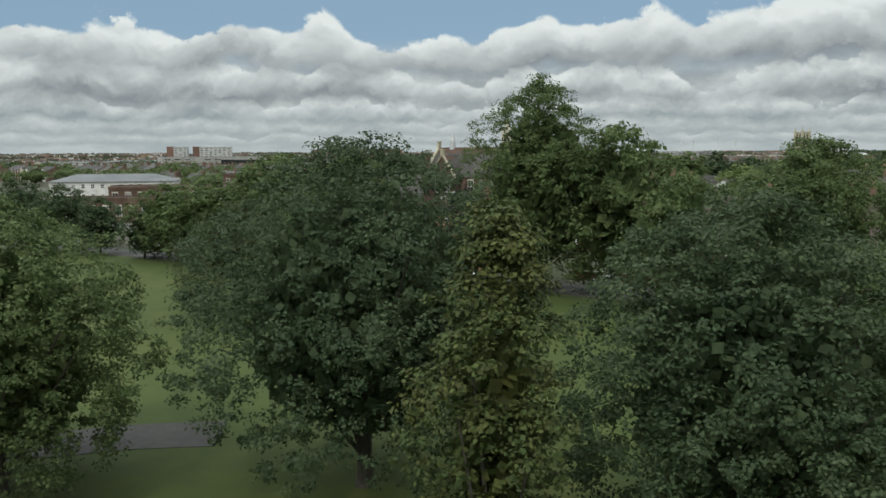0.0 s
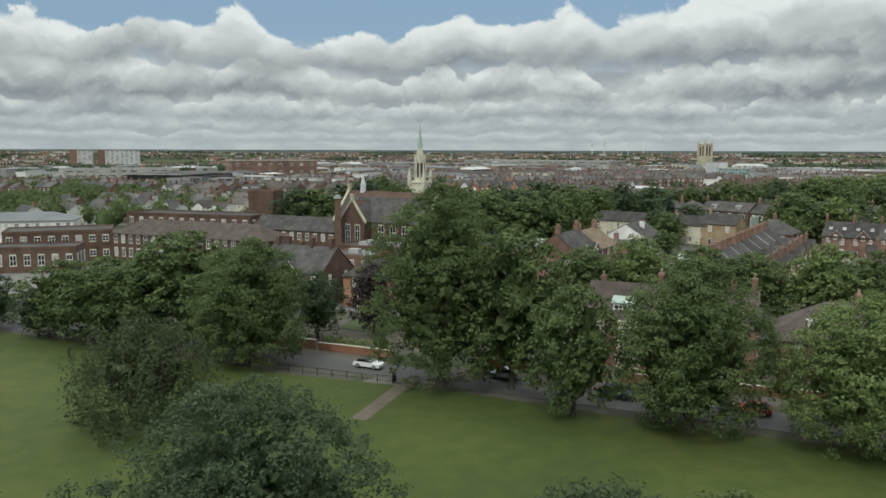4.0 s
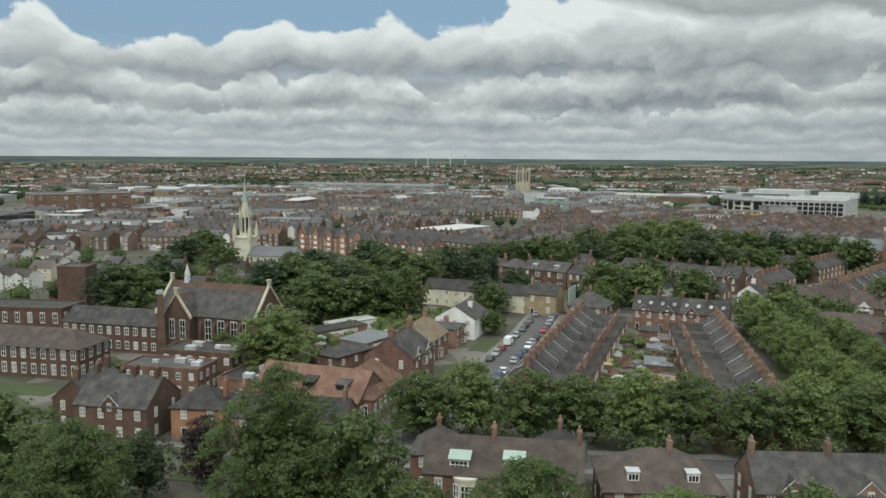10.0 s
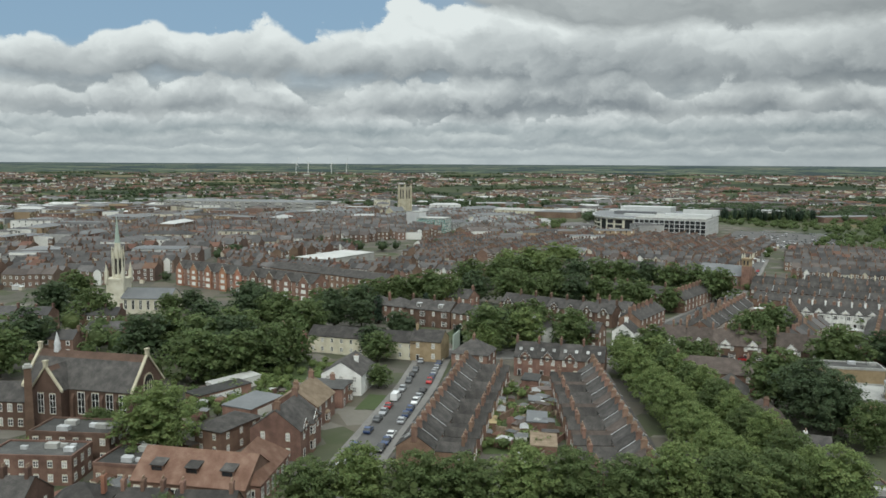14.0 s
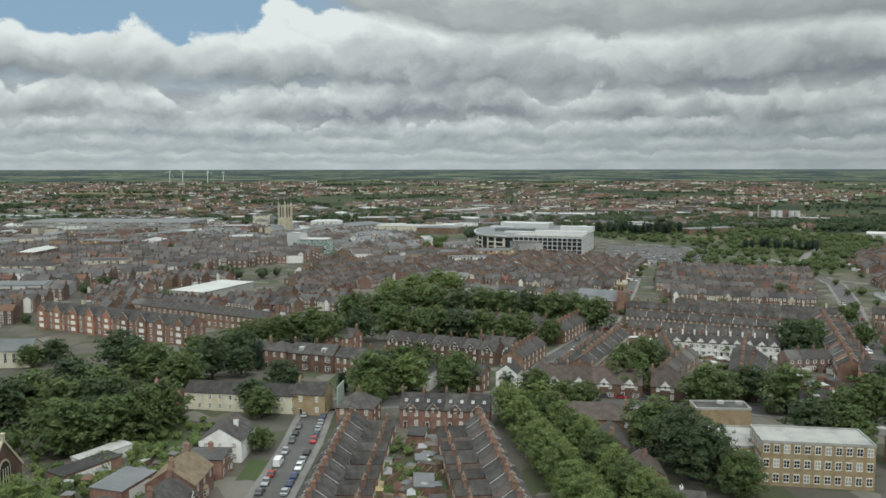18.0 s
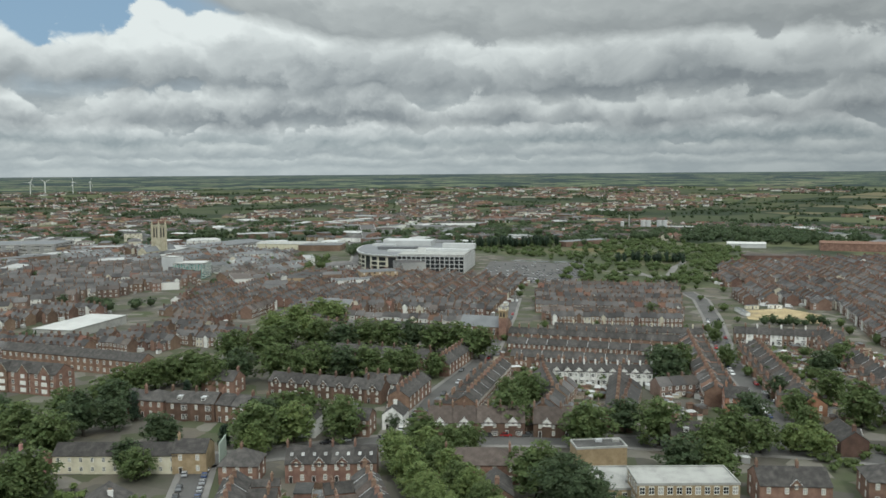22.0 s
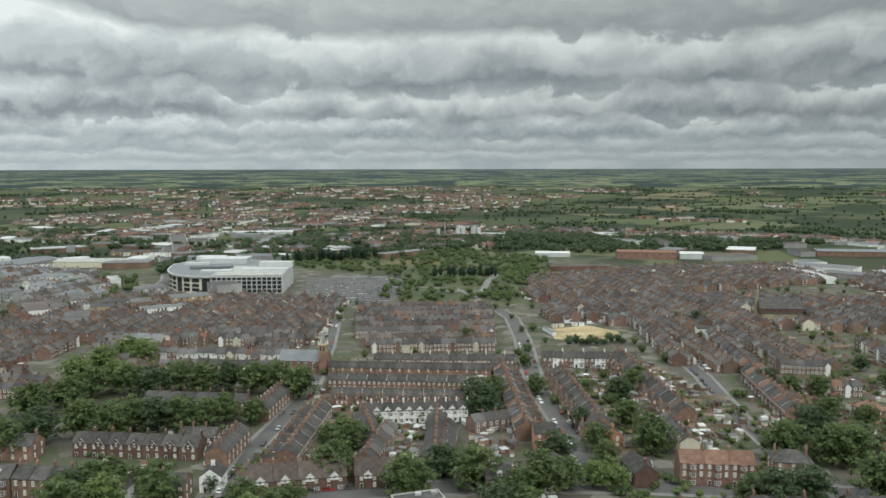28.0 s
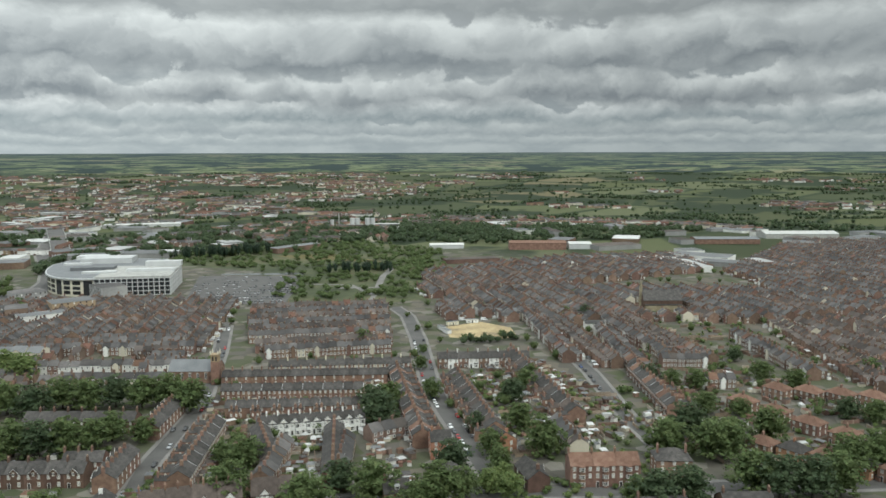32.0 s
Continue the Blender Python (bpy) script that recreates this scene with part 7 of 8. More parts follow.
fill(town, [(340, 640), (440, 660), (520, 800), (480, 1000), (330, 1080), (300, 900), (370, 760)], 20, 24, 20, [(406, 917, 50), (340, 715, 40)], 40, wall=5, roof=4, **C)
rng = random.Random(21)
for k in range(430):
    x, y = rng.uniform(-120, 520), rng.uniform(540, 1250)
    if x < 0.75 * (y - 560) - 60 or rng.random() < 0.35:
        if math.hypot(x - 406, y - 917) > 50 and not (540 < x and y < 780) and math.hypot(x - 340, y - 715) > 40 and math.hypot(x + 75, y - 770) > 60 and math.hypot(x - 200, y - 530) > 95:
            town.house(x, y, land_height(x, y), rng.choice((-0.5, 1.07)) + rng.uniform(-0.15, 0.15), rng.uniform(16, 44), rng.uniform(12, 26), rng.uniform(6, 12), rng.choice((0.4, 0.6, 2.2)), rng.choice((0, 1, 2, 3, 3, 4, 5, 5)), rng.choice((0, 0, 1, 3, 4, 4)), wins=7, hip=True, stack=False)
town.put("distant_houses", "many distant brick terraces with slate roofs")
far = Town()
rng = random.Random(4)
for k in range(7600):
    a, r = radians(rng.uniform(-30, 118)), 900 + 3700 * rng.random() ** 0.8
    x, y = r * math.sin(a), r * math.cos(a)
    built = noise.noise((x * 0.0022, y * 0.0022, 1)) + (0.14 if math.degrees(a) < 60 else -0.24)
    if built > -0.02 and r > 1150:
        b = rng.choice((0.5, 2.07)) + rng.uniform(-0.2, 0.2)
        L = rng.uniform(20, 70)
        far.row(x, y, x + L * math.cos(b), y + L * math.sin(b), rng=rng, wings=False, w=10, d=9, h=5.5, wall=rng.choice((0, 1, 1, 2, 3, 4)), roof=rng.choice((0, 1, 1, 2, 2)), stack=False, wins=1 if r < 1700 else 0)
for k in range(240):
    a, r = radians(rng.uniform(-30, 55)), rng.uniform(950, 2300)
    if rng.random() < 0.14:
        a, r = radians(rng.uniform(60, 105)), rng.uniform(930, 1500)
    x, y = r * math.sin(a), r * math.cos(a)
    far.house(x, y, land_height(x, y), rng.uniform(0, 3), rng.uniform(20, 80), rng.uniform(15, 40), rng.uniform(5, 9), 1.2, rng.choice((3, 5, 5, 0)), rng.choice((3, 3, 4, 4, 4, 1)), wins=0, hip=True, stack=False)
far.put("outlying_houses", "scattered far suburbs and pale industrial sheds")

SCRUBLAND = material("rough_grass", [(0.035, 0.045, 0.02), (0.06, 0.072, 0.03), (0.115, 0.105, 0.05)], 0.012, 0.95, vary=0.0, fine=0.15, coords="World")
# open ground between the town and the country
patch("green_scrub", [(560, 470), (600, 345), (640, 320), (790, 390), (960, 480), (1000, 640), (820, 760), (700, 760), (690, 520)], 0.03, SCRUBLAND, "rough green waste ground with paths and scrub", "lawn")
patch("car_park", [(512, 506), (550, 428), (690, 503), (640, 606)], 0.06, ASPHALT, "large grey open car park with rows of cars", "car park")
patch("earth_site", [(500, 246), (504, 222), (521, 203), (548, 219), (557, 247), (529, 264)], 0.08, EARTH, "cleared building site of bare sandy earth", "ground")
strip("path_scrub", [(640, 432), (660, 400), (720, 430), (760, 445), (820, 470)], 7, 0.09, PAVING, "pale new access road across waste ground", "road")
strip("path_loop", [(579, 362), (620, 380), (660, 430), (645, 480)], 5, 0.085, PAVING, "curving pale path across waste ground", "path")
cars = [MB(), MB()]
rng = random.Random(6)
for i in range(13):
    for j in range(26):
        if rng.random() < 0.38 + 0.45 * (i / 13):
            continue
        u, w = (i + 0.5) / 13, (j + 0.5) / 26
        x = 512 + 38 * w + (128 + 12 * w) * u + rng.uniform(-0.4, 0.4)
        y = 506 - 78 * w + (100 - 25 * w) * u + rng.uniform(-0.4, 0.4)
        if not inside(x, y, [(514, 505), (551, 431), (687, 503), (639, 603)]):
            continue
        c, s = math.cos(0.9), math.sin(0.9)
        for mb, hl, hw, z0, z1 in ((cars[0], 2.1, 0.85, 0.3, 0.9), (cars[1], 1.1, 0.75, 0.9, 1.45)):
            ring = [(x + a * c - b * s, y + a * s + b * c) for a, b in ((-hl, -hw), (hl, -hw), (hl, hw), (-hl, hw))]
            mb.solid([(p, q, z0) for p, q in ring], [(x + (p - x) * 0.9, y + (q - y) * 0.9, z1) for p, q in ring])
fleet = thing("parked_cars", pose(0, 0, 0), "many distant cars parked in rows", "cars", kind="stuff")
tagged(part("bodies", cars[0], material("fleet_paint", [(0.10, 0.10, 0.11), (0.45, 0.45, 0.46)], 0.02, 0.3, vary=0.75, fine=0.4, island=True, coords="World"), fleet), kind="stuff")
tagged(part("cabins", cars[1], GLASS, fleet), kind="stuff")


def silo_works():
    t = thing("silo_works", pose(1230, 765, land_height(1230, 765), 0, 0, -60), "white industrial silos with low sheds and a stack", "factory")
    for k in range(4):
        part("silo", MB().tube(-24 + k * 9 + (9 if k > 1 else 0), 0, 0, 19, 4.2, 4.2, 14), CLADDING, t)
    part("shed", MB().box(16, 60, -8, 8, 0, 9), PALEROOF, t)
    part("shed", MB().box(20, 90, -16, -9, 0, 5), CLADDING, t)
    part("stack", MB().tube(-48, 0, 0, 28, 1.2, 0.9, 10), CONCRETE, t)
    part("tank", MB().tube(-60, 4, 0, 16, 3, 3, 12), CLADDING, t)


silo_works()


def shed(x, y, turn, w, d, h, wall, roof, label, rise=2.0):
    t = thing("industrial_shed", pose(x, y, land_height(x, y), 0, 0, turn), label, "shed", "industrial sheds")
    part("wall", MB().gable_wall(-w / 2, w / 2, -d / 2, d / 2, 0, h, h + rise), wall, t)
    part("roof", MB().gable_roof(-w / 2, w / 2, -d / 2, d / 2, h, h + rise, 0.5), roof, t)


shed(1022, 368, -65, 75, 30, 9, BRICK, TILE, "long red brick shed with a shallow roof")
shed(1050, 318, -65, 30, 24, 7, CLADDING, PALEROOF, "broad white sheet-roofed hall")
shed(935, 255, -65, 62, 34, 5, CONCRETE, GREYROOF, "wide grey-roofed supermarket shed")
shed(1345, 62, -65, 110, 40, 8, CONCRETE, PALEROOF, "long pale green-grey warehouse shed", 3)
shed(1200, 150, -65, 90, 30, 7, BRICK, GREYROOF, "brick works sheds with grey roofs")
shed(975, 480, -60, 46, 14, 5, CLADDING, PALEROOF, "low white roadside shed")
shed(1000, 170, -65, 40, 18, 6, CLADDING, PALEROOF, "white sheet-roofed shed by the estate")
shed(580, 902, -57, 90, 38, 7, CREAM, CONCRETE, "large cream-walled retail shed")
shed(618, 868, -57, 22, 34, 9, WHITE, PALEROOF, "white box-like end of the retail shed", 0.6)
shed(500, 950, 20, 120, 50, 8, CONCRETE, GREYROOF, "wide grey-roofed retail shed")
shed(1180, 1240, -45, 120, 24, 6, CLADDING, PALEROOF, "long white sheet-roofed depot")
shed(90, 1240, -25, 160, 45, 9, CLADDING, PALEROOF, "long pale market hall roof")
shed(75, 580, -27, 34, 22, 9, CLADDING, GREYROOF, "white box-like hall with flat roof", 0.6)
shed(-60, 508, 5, 20, 12, 8, WHITE, FLATROOF, "white three-storey corner block", 0.4)
shed(590, 236, -60, 26, 12, 5, CONCRETE, GREYROOF, "low grey yard building by the cleared site", 1)
shed(565, 161, -65, 14, 11, 6.5, WHITE, FLATROOF, "white flat-roofed modern block", 0.4)


def site_cabin(x, y, turn, paint, label):
    t = thing("site_cabin", pose(x, y, 0.05, 0, 0, turn), label, "cabin", "site cabins")
    part("body", MB().box(-4.5, 4.5, -1.5, 1.5, 0.15, 2.7), paint, t)
    part("roof", MB().box(-4.6, 4.6, -1.6, 1.6, 2.7, 2.85), GREYROOF, t)
    for wx in (-2.6, 2.4):
        window(t, wx, -1.5, 1.0, 1.3, 1.0, sill=False)
    door(t, 0, -1.5, 0.2)


for cx, cy, ct, cp, cl in ((520, 262, 50, WHITE, "white portable cabin at the building site"), (512, 254, 50, WHITE, "white portable cabin at the building site"), (538, 262, -40, CREAM, "cream portable cabin at the building site"), (552, 252, -60, WHITE, "white portable cabin beside the site fence")):
    site_cabin(cx, cy, ct, cp, cl)
for cx, cy, ct, cp in ((556, 262, -60, "white"), (560, 255, -60, "grey"), (548, 268, -50, "blue"), (563, 247, -60, "white")):
    car(cx, cy, ct, cp, "van" if cp == "white" else "car", where="parked by the building site")


def hill_church():
    t = thing("stone_church", pose(672, 135, 0, 0, 0, -63), "dark stone church with a steep slate roof and bell turret", "church")
    part("nave", MB().gable_wall(-16, 16, -8, 8, 0, 8, 15), BROWN, t)
    part("roof", MB().gable_roof(-16, 16, -8, 8, 8, 15.1, 0.4), SLATE, t)
    part("aisle", MB().box(-15, 15, -11.5, -8, 0, 4.3), DARKSTONE, t)
    part("aisle_roof", MB().box(-15.3, 15.3, -11.8, -8, 4.3, 4.8), SLATE, t)
    part("turret", MB().box(-17.5, -15.5, -1.2, 1.2, 0, 17).tube(-16.5, 0, 17, 24, 1.3, 0.05, 6), DARKSTONE, t)


hill_church()


def turbine(dx, dy, r, turn):
    t = thing("wind_turbine", pose(dx * r, dy * r, -26, 0, 0, turn), "tall white three-bladed wind turbine", "turbine", "wind turbines")
    part("mast", MB().tube(0, 0, 0, 92, 2.2, 1.3, 10), WHITE, t)
    part("nacelle", MB().box(-1.8, 1.8, -4, 4, 91, 95), WHITE, t)
    for k in range(3):
        part("blade", MB().solid([(-1.3, -4.6, 0), (1.3, -4.6, 0), (1.3, -4.1, 0), (-1.3, -4.1, 0)], [(-0.3, -4.5, 34), (0.3, -4.5, 34), (0.3, -4.2, 34), (-0.3, -4.2, 34)]), WHITE, t, at=pose(0, 0, 93, 0, 120 * k + turn * 3, 0))


for dx, dy, tn in ((0.281, 0.9597, 8), (0.2948, 0.9556, 20), (0.3216, 0.9469, 33), (0.3386, 0.9409, 47)):
    turbine(dx, dy, 4600, tn)
# flyover deck
t = thing("flyover", pose(0, 0, 0), "concrete flyover carrying the dual carriageway", "bridge")
part("deck", MB().solid([(640, 830, 0.5), (660, 818, 0.5), (916, 1158, -7), (896, 1174, -7)], [(640, 830, 1.6), (660, 818, 1.6), (916, 1158, 4), (896, 1174, 4)]), ASPHALT, t)
part("parapet", MB().solid([(640, 830, 1.6), (640.6, 829.6, 1.6), (896.6, 1173.6, 4), (896, 1174, 4)], [(640, 830, 2.8), (640.6, 829.6, 2.8), (896.6, 1173.6, 5.2), (896, 1174, 5.2)]), CONCRETE, t)
part("parapet", MB().solid([(659.4, 818.4, 1.6), (660, 818, 1.6), (916, 1158, 4), (915.4, 1158.4, 4)], [(659.4, 818.4, 2.8), (660, 818, 2.8), (916, 1158, 5.2), (915.4, 1158.4, 5.2)]), CONCRETE, t)

# sheds, lean-tos and walls in the back yards of the nearer rows
clutter = Town()
rng = random.Random(31)
for x0, y0, x1, y1, wl in ((275, 217, 236, 199, 0), (290, 195, 249, 173, 0), (262, 130, 250, 146, 3), (352, 119, 324, 100, 0), (300, 190, 322, 178, 1)):
    clutter.row(x0, y0, x1, y1, w=5.6, d=8.5, h=5.4, rise=3.0, wall=wl, roof=0, rng=rng, wings=False)
for poly, n in (([(72, 165), (100, 150), (142, 200), (122, 214)], 60), ([(205, 240), (300, 275), (330, 215), (250, 175), (215, 205)], 150), ([(290, 280), (345, 310), (400, 225), (330, 170)], 190), ([(310, 120), (400, 200), (470, 180), (380, 70)], 190), ([(345, 60), (420, 100), (500, 60), (430, -60), (350, -40)], 160), ([(180, 260), (240, 270), (250, 330), (190, 325)], 60), ([(326, 201), (324, 177), (264, 147), (269, 168)], 46), ([(443, 183), (466, 166), (358, 106), (320, 120)], 90), ([(20, 180), (60, 200), (75, 225), (40, 245)], 40), ([(-25, 170), (20, 150), (15, 175), (-10, 195)], 26)):
    k = 0
    while k < n:
        x, y = rng.uniform(min(p[0] for p in poly), max(p[0] for p in poly)), rng.uniform(min(p[1] for p in poly), max(p[1] for p in poly))
        if inside(x, y, poly):
            k += 1
            clutter.house(x, y, 0, rng.choice((0.55, 1.0, 2.1, 2.6)), rng.uniform(1.6, 5.0), rng.uniform(1.5, 3.0), rng.uniform(1.4, 2.6), rng.uniform(0.15, 0.6), rng.choice((0, 0, 1, 3, 4)), rng.choice((0, 1, 2, 3, 4)), wins=0, hip=True, stack=False)
clutter.put("yard_sheds", "small sheds and lean-tos in back yards")
fences = thing("garden_fences", pose(0, 0, 0), "rows of garden fences and yard walls between plots", "fences", kind="stuff")
boards, yardwalls = MB(), MB()
for poly, n in (([(205, 240), (300, 275), (330, 215), (250, 175), (215, 205)], 150), ([(290, 280), (345, 310), (400, 225), (330, 170)], 120), ([(310, 120), (400, 200), (470, 180), (380, 70)], 200), ([(345, 60), (420, 100), (500, 60), (430, -60), (350, -40)], 170), ([(84, 150), (104, 142), (146, 206), (126, 216)], 50), ([(470, 120), (620, 230), (760, 60), (640, 30), (500, -20)], 260)):
    k = 0
    while k < n:
        x, y = rng.uniform(min(p[0] for p in poly), max(p[0] for p in poly)), rng.uniform(min(p[1] for p in poly), max(p[1] for p in poly))
        if inside(x, y, poly):
            k += 1
            a, L = rng.choice((0.6, 2.17)) + rng.uniform(-0.06, 0.06), rng.uniform(4, 12)
            c, e = math.cos(a), math.sin(a)
            ring = [(x + p * c - q * e, y + p * e + q * c) for p, q in ((-L / 2, -0.08), (L / 2, -0.08), (L / 2, 0.08), (-L / 2, 0.08))]
            zt = rng.uniform(1.3, 1.9)
            (boards if rng.random() < 0.6 else yardwalls).solid([(p, q, 0) for p, q in ring], [(p, q, zt) for p, q in ring])
tagged(part("board_fences", boards, material("weathered_fence", [(0.16, 0.12, 0.085), (0.26, 0.20, 0.145), (0.40, 0.36, 0.31)], 0.05, 0.85, vary=0.4, fine=1.0, island=True, coords="World"), fences), kind="stuff")
tagged(part("yard_walls", yardwalls, TOWN_WALL[0], fences), kind="stuff")

# ---- town trees ----
tree(30, 285, 17.0, 18.9, "maple")
tree(40, 291, 17.0, 18.9)
tree(54, 303, 17.0, 18.9, "maple")
tree(60, 283, 17.0, 18.9)
tree(80, 328, 17.0, 18.9, "maple")
tree(83, 311, 17.0, 18.9)
tree(87, 289, 17.0, 18.9)
tree(41, 251, 17.0, 18.1)
tree(53, 251, 15.2, 16.0)
tree(63, 254, 15.6, 16.4)
tree(72, 259, 16.0, 16.8)
tree(105, 309, 17.0, 18.0, "maple")
tree(123, 324, 15.3, 16.1, "maple")
tree(-13, 284, 17.0, 18.9)
tree(-20, 287, 17.0, 18.9, "maple")
tree(-5, 311, 17.0, 18.9, "maple")
tree(4, 377, 17.0, 18.9, "maple")
tree(14, 410, 17.0, 18.9)
tree(19, 358, 15.9, 16.7)
tree(50, 372, 9.5, 11.0)
tree(60, 373, 10.5, 12.5, "maple")
tree(22, 191, 17.0, 18.9, "bright")
tree(11, 207, 8.8, 9.2)
tree(102, 261, 10.9, 11.5, "maple")
tree(89, 222, 7.5, 7.8)
tree(154, 266, 13.3, 14.0, "maple")
tree(164, 266, 13.7, 14.3)
tree(167, 257, 16.0, 16.8)
tree(178, 249, 13.3, 14.0)
tree(224, 204, 15.7, 16.5)
tree(180, 155, 17.0, 18.9)
tree(178, 143, 17.0, 18.9, "maple")
tree(225, 170, 17.0, 18.9)
tree(173, 121, 12.5, 12.0)
tree(174, 132, 16.6, 17.4, "maple")
tree(168, 332, 16.3, 17.1)
tree(184, 335, 16.8, 17.6, "maple")
tree(200, 330, 17.0, 18.9)
tree(207, 317, 16.6, 17.5)
tree(218, 317, 16.9, 17.7)
tree(222, 306, 16.6, 17.4, "maple")
tree(230, 300, 16.6, 17.4)
tree(237, 292, 15.0, 15.7)
tree(250, 294, 13.8, 14.5)
tree(255, 280, 12.1, 12.7)
tree(203, 375, 17.0, 18.9)
tree(219, 373, 17.0, 18.9)
tree(238, 381, 17.0, 18.9)
tree(253, 370, 17.0, 18.9)
tree(257, 355, 17.0, 18.5, "maple")
tree(272, 354, 17.0, 18.9)
tree(276, 340, 17.0, 18.5)
tree(286, 332, 17.0, 18.5, "maple")
tree(290, 318, 17.0, 18.2)
tree(300, 311, 17.0, 18.3)
tree(297, 292, 17.0, 18.9)
tree(248, 410, 17.0, 18.9, "bright")
tree(271, 421, 17.0, 18.9, "bright")
tree(296, 432, 17.0, 18.9, "bright")
tree(296, 416, 17.0, 18.9, "bright")
tree(253, 381, 17.0, 18.9, "bright")
tree(167, 347, 16.9, 17.8)
tree(161, 354, 13.9, 14.6)
tree(152, 353, 13.8, 14.5)
tree(144, 352, 13.6, 14.3)
tree(136, 351, 13.5, 14.1)
tree(124, 340, 12.9, 13.6)
tree(107, 332, 13.8, 14.5)
tree(79, 344, 17.0, 18.9, "maple")
tree(46, 276, 17.0, 18.9)
tree(55, 269, 17.0, 18.9, "maple")
tree(116, 307, 11.6, 12.2, "maple")
tree(122, 283, 10.9, 11.5, "maple")
tree(124, 278, 8.5, 8.9, "maple")
tree(143, 252, 17.0, 18.9)
tree(156, 247, 14.9, 15.7, "bright")
tree(170, 236, 14.9, 15.6)
tree(192, 234, 7.3, 7.7, "maple")
tree(101, 252, 10.6, 11.2)
tree(251, 219, 14.5, 15.2)
tree(252, 232, 9.6, 10.1)
tree(336, 210, 14.3, 15.0, "maple")
tree(344, 204, 14.4, 15.1)
tree(246, 155, 17.0, 18.9)
tree(249, 171, 13.1, 13.7, "maple")
tree(222, 132, 15.3, 16.0, "maple")
tree(244, 136, 12.1, 12.7)
tree(254, 132, 17.0, 17.9)
tree(229, 124, 13.3, 13.9)
tree(264, 127, 12.7, 13.3)
tree(186, 197, 11.6, 12.2)
tree(182, 207, 14.0, 14.7)
tree(196, 198, 9.8, 10.3)
tree(418, 226, 8.4, 8.9)
tree(369, 193, 11.5, 12.1)
tree(394, 188, 9.4, 9.9, "maple")
tree(358, 167, 7.1, 7.4, "maple")
tree(332, 151, 10.1, 10.6, "maple")
tree(309, 134, 12.0, 12.6)
tree(294, 124, 10.7, 11.2)
tree(283, 118, 9.1, 9.6, "bright")
tree(273, 111, 9.9, 10.4, "bright")
tree(283, 140, 14.8, 15.5, "maple")
tree(320, 196, 17.0, 18.9, "maple")
tree(454, 289, 11.6, 12.1)
tree(318, 113, 17.0, 18.2)
tree(343, 134, 13.6, 14.3)
tree(403, 154, 12.6, 13.2)
tree(379, 152, 13.5, 14.2, "maple")
tree(340, 66, 17.0, 18.7)
tree(367, 62, 17.0, 18.9, "maple")
tree(345, 49, 17.0, 18.9)
tree(352, 43, 17.0, 18.9)
tree(317, 30, 17.0, 18.9)
tree(316, 20, 17.0, 18.9, "maple")
tree(321, 9, 17.0, 18.9, "maple")
tree(375, 29, 17.0, 17.8)
tree(410, 44, 9.3, 9.7)
tree(406, 60, 11.6, 12.9)
tree(329, 0, 17.0, 18.4)
tree(353, -4, 17.0, 18.9)
tree(365, -15, 17.0, 18.9)
tree(447, 96, 11.6, 12.9, "maple")
tree(441, 83, 11.3, 11.8)
tree(447, 70, 11.4, 12.0)
tree(517, 59, 9.0, 9.4, "maple")
tree(480, 41, 11.6, 12.9)
tree(470, 22, 11.6, 12.9)
tree(426, -3, 11.6, 12.9, "maple")
tree(427, -15, 11.6, 12.9)
tree(514, -15, 11.6, 12.9)
tree(602, 195, 9.2, 9.7)
tree(604, 179, 11.2, 11.8, "maple")
tree(419, 156, 11.2, 11.8)
tree(290, 49, 17.0, 18.9, "maple")
tree(281, 58, 17.0, 18.6, "maple")
tree(272, 120, 10.0, 10.5, "bright")
tree(282, 65, 13.2, 13.9)
tree(138, 244, 12.5, 12.5, "bright", 0.8, 1, "weep", where="by the main road")
for x, y, h in ((126, 313, 12), (152, 322, 10), (137, 262, 8), (104, 262, 7)):
    tree(x, y, h, 4.0, "conifer", 0.6, 1, "cone")
wide = [(-700, 480), (-260, 420), (-130, 600), (-60, 1000), (300, 1150), (560, 1050), (760, 800), (1000, 520), (1150, 300), (1300, -100), (1500, -600), (3200, -900), (3600, 600), (2600, 2600), (600, 3600), (-1100, 2800)]
rng = random.Random(12)
spots = scatter(wide, 1100, 9, 12, 3)
for k in range(760):
    a, r = radians(rng.uniform(-35, 122)), 1150 + 3700 * rng.random() ** 0.9
    x, y = r * math.sin(a), r * math.cos(a)
    b = -a + rng.uniform(-0.5, 0.5) + (1.3 if rng.random() < 0.25 else 0)
    for j in range(int(rng.uniform(8, 26))):
        if rng.random() < 0.85:
            h = rng.uniform(4, 11)
            spots.append((x + j * 9 * math.cos(b) + rng.uniform(-3, 3), y + j * 9 * math.sin(b) + rng.uniform(-3, 3), h, h * 1.3))
for k in range(46):
    a, r = radians(rng.uniform(-35, 122)), 1500 + 3300 * rng.random()
    x, y = r * math.sin(a), r * math.cos(a)
    for j in range(34):
        u = rng.gauss(0, 70)
        v = rng.gauss(0, 22)
        spots.append((x + u * math.cos(a) + v * math.sin(a), y - u * math.sin(a) + v * math.cos(a), rng.uniform(9, 14), 15))
copse("distant_trees", spots, "countless distant hedgerow and garden trees", "maple", leaf=2.2, leaves=12)
belt = [(560, 760), (700, 760), (830, 640), (1000, 620), (1010, 470), (1250, 250), (1450, 200), (1400, 700), (1050, 1000), (800, 960)]
copse("wood_belt", scatter(belt, 900, 10, 14, 5, [(1022, 368, 50), (1230, 765, 60)]), "dense belt of dark trees beyond the town", "maple", leaf=1.4, leaves=44)
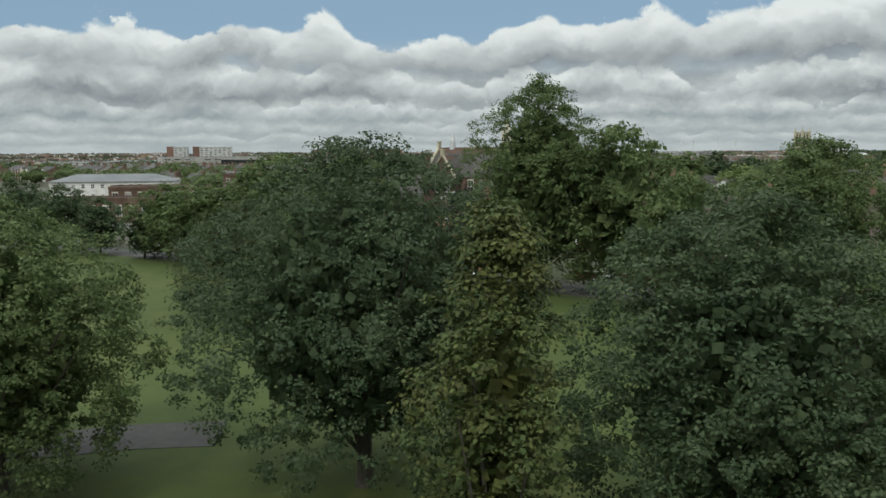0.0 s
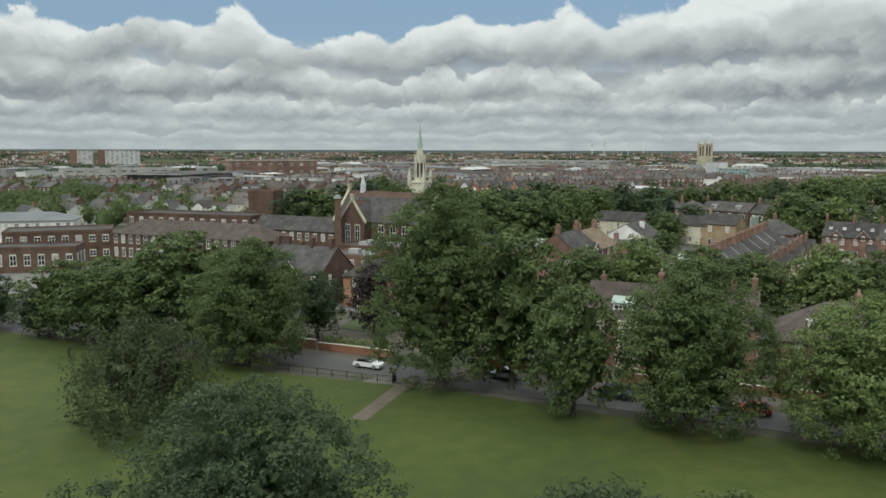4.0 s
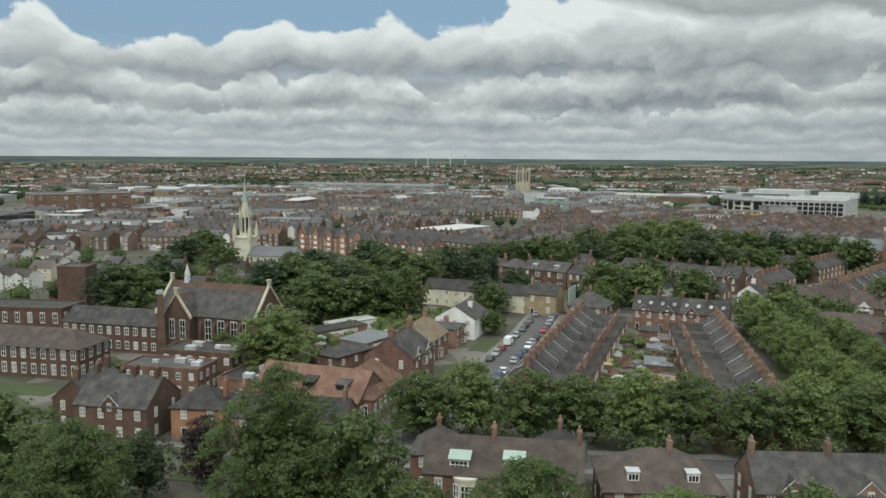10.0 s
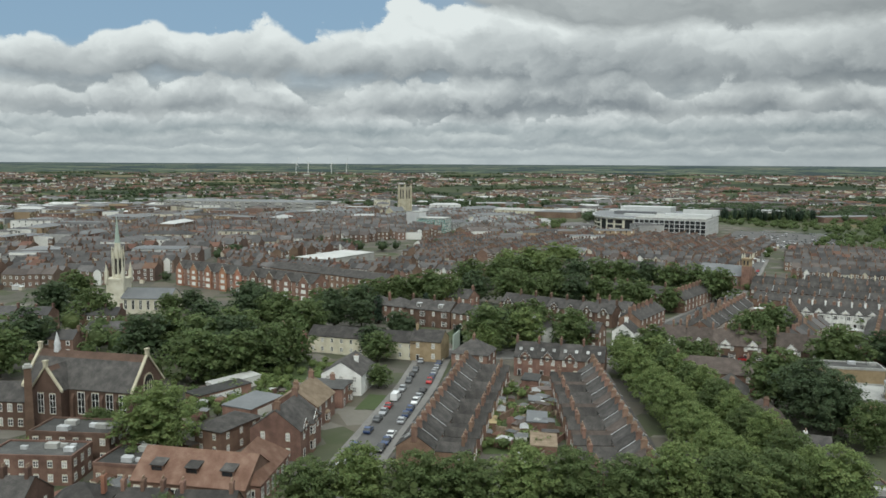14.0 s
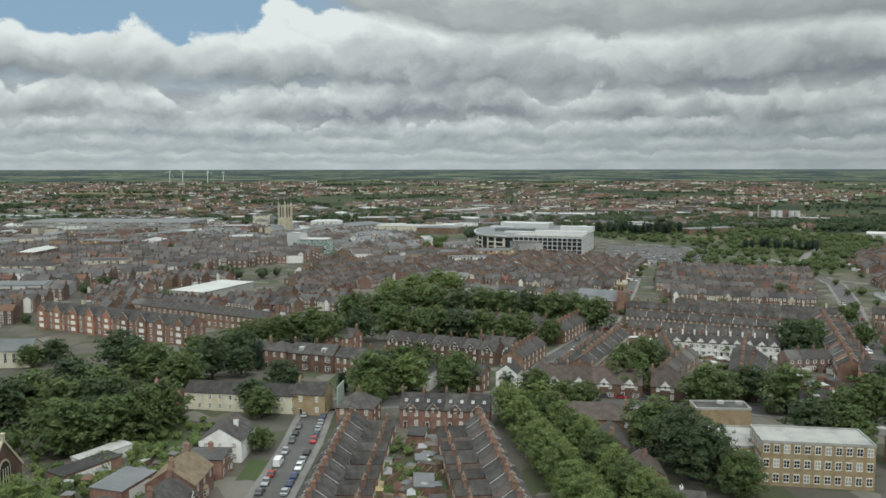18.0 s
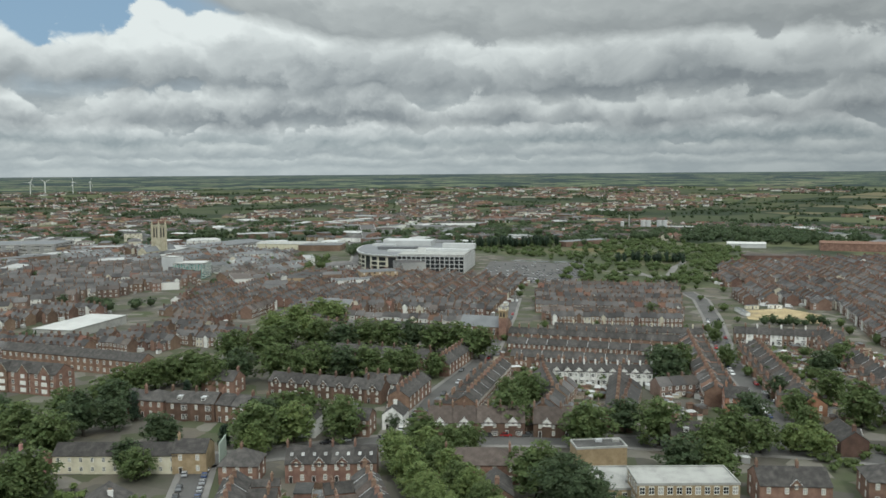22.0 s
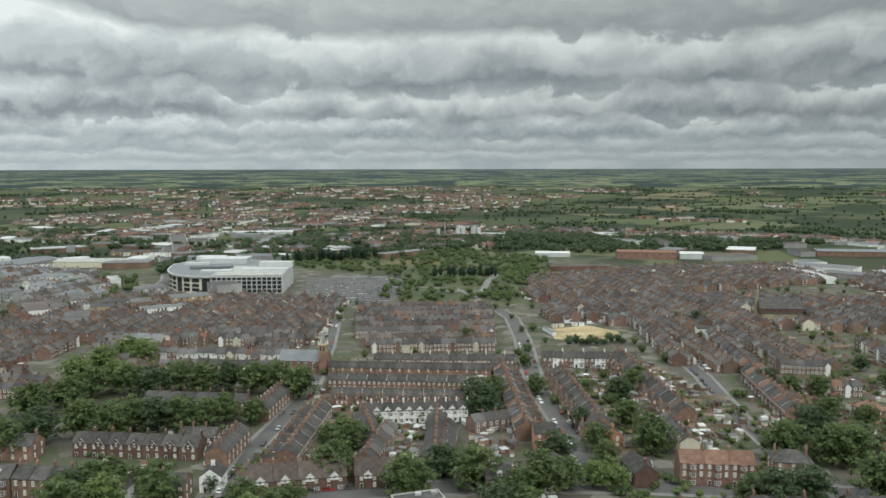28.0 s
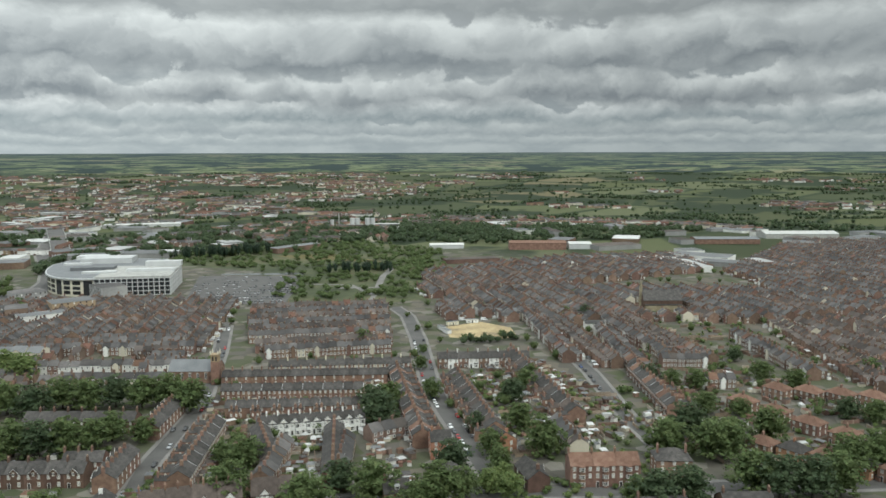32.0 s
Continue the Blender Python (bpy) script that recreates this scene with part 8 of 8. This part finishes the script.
scrub = [(575, 460), (600, 360), (650, 330), (800, 390), (950, 480), (990, 620), (830, 740), (710, 740), (690, 530)]
copse("scrub", scatter(scrub, 620, 5, 8.5, 6, [(740, 440, 20), (660, 420, 24)]), "scrubby bushes on waste ground", leaf=0.8, leaves=70)
rng = random.Random(9)
pop = [(728 + 91 * f + rng.uniform(-5, 5), 727 - 65 * f + rng.uniform(-8, 8), rng.uniform(13, 19), 6) for f in (k / 34 for k in range(35))] + [(714 + 44 * f + rng.uniform(-6, 6), 488 - 45 * f + rng.uniform(-6, 6), rng.uniform(10, 15), 6) for f in (k / 17 for k in range(18))]
copse("poplars", pop, "dark rows of tall poplars", "conifer", leaf=0.8, leaves=110)
mid = [(210, 350), (330, 345), (520, 520), (620, 330), (900, 150), (1000, 0), (900, -200), (480, -200), (370, -60), (420, 30), (380, 110), (320, 150), (300, 200), (270, 240), (240, 300)]
copse("garden_trees", scatter(mid, 300, 5.5, 6.5, 8, [(555, 245, 45)]), "small garden trees between the houses", leaf=0.6, leaves=90)
near = [(-110, 270), (-20, 300), (40, 250), (60, 300), (-20, 420), (-120, 480), (-200, 450)]
copse("school_trees", scatter(near, 120, 8.5, 9.5, 18, [(-50, 245, 35), (-35, 296, 14), (11, 223, 22)]), "trees among the houses behind the school", leaf=0.6, leaves=160)
left = [(-330, 440), (-130, 420), (-110, 520), (-180, 620), (-300, 640)]
copse("left_trees", scatter(left, 90, 10, 12, 28), "green belt of trees before the hospital", leaf=0.9, leaves=120)
yards = [(75, 165), (100, 150), (140, 200), (120, 205)]
copse("yard_shrubs", scatter(yards, 34, 2.6, 3.4, 38), "shrubs in the back gardens", "bright", leaf=0.3, leaves=110)
centre = [(-300, 520), (-60, 470), (120, 470), (260, 560), (400, 640), (500, 1000), (100, 1000), (-200, 740)]
copse("town_trees", scatter(centre, 230, 7.5, 9, 71, [(31, 390, 30), (-75, 770, 50), (406, 917, 34), (340, 715, 40), (190, 520, 40)]), "round street trees between the town roofs", "maple", leaf=0.9, leaves=60)
edge_of_town = [(-420, 900), (-100, 1000), (300, 1160), (560, 1080), (760, 1000), (1000, 1300), (500, 2000), (-500, 1900)]
copse("edge_trees", scatter(edge_of_town, 900, 9.5, 14, 72), "dark bands of trees past the town centre", "maple", leaf=1.7, leaves=26)
gar = [(45, 215), (80, 215), (85, 262), (55, 280), (40, 250)]
copse("garden_shrubs", scatter(gar, 40, 3.2, 4.4, 39, [(62, 205, 10), (83, 226, 12)]), "garden shrubs and small trees", "bright", leaf=0.35, leaves=110)

plots = [([(72, 165), (100, 150), (142, 200), (122, 214)], 40), ([(205, 240), (300, 275), (330, 215), (250, 175), (215, 205)], 150), ([(290, 280), (345, 310), (400, 225), (330, 170)], 130), ([(250, 110), (310, 120), (400, 200), (470, 180), (380, 70), (300, 60)], 330), ([(345, 60), (420, 100), (500, 60), (430, -60), (350, -40)], 220), ([(180, 260), (240, 270), (250, 330), (190, 325)], 70), ([(20, 180), (60, 200), (75, 225), (40, 245)], 40), ([(-60, 160), (20, 150), (15, 175), (-40, 185)], 40), ([(470, 120), (620, 230), (760, 60), (640, 30), (500, -20)], 260)]
spots = [q for i, (poly, n) in enumerate(plots) for q in scatter(poly, n, 2.6, 3.6, 40 + i)]
copse("garden_shrubs", spots[::2], "clipped hedges and shrubs in back gardens", "bright", leaf=0.34, leaves=60)
copse("garden_bushes", spots[1::2], "dark leafy bushes in back gardens", "lime", leaf=0.38, leaves=60)

ringside = [(469, 806), (545, 783), (500, 700), (402, 553), (353, 606)]
copse("ringside_trees", scatter(ringside, 75, 7.5, 9.5, 51), "round trees along the ring road verge", "lime", leaf=0.7, leaves=90)
copse("site_hedge", [(486 + 26 * f + 3 * math.sin(9 * f), 229 - 27 * f, 5.5 + 2 * math.sin(17 * f), 6.5) for f in (k / 9 for k in range(10))], "row of dark trees before the cleared site", "maple", leaf=0.6, leaves=120)
patch("rough_field", [(820, 483), (797, 569), (808, 642), (858, 588)], 0.07, material("dry_grass", [(0.10, 0.085, 0.03), (0.15, 0.12, 0.045)], 0.02, 0.95, vary=0.0, fine=0.2, coords="World"), "dry brownish grass field behind the car park", "field")
patch("pond", [(655, 590), (664, 596), (706, 524), (696, 512)], 0.075, material("pond_water", [(0.05, 0.055, 0.055), (0.07, 0.075, 0.075)], 0.1, 0.15, vary=0.0), "long narrow pond beside the car park", "water")

lawns = scatter([(20, 225), (58, 214), (85, 250), (60, 270), (20, 260)], 55, 3.2, 4.2, 61) + scatter([(-20, 205), (20, 200), (28, 220), (-5, 222)], 18, 2.6, 3.6, 62, [(11, 223, 13)])
copse("lane_bushes", lawns, "overgrown garden bushes behind the school hall", "bright", leaf=0.36, leaves=110)
patch("garden_lawn", [(40, 252), (66, 246), (76, 262), (52, 274)], 0.05, LAWN, "green lawn among tall garden trees", "lawn")
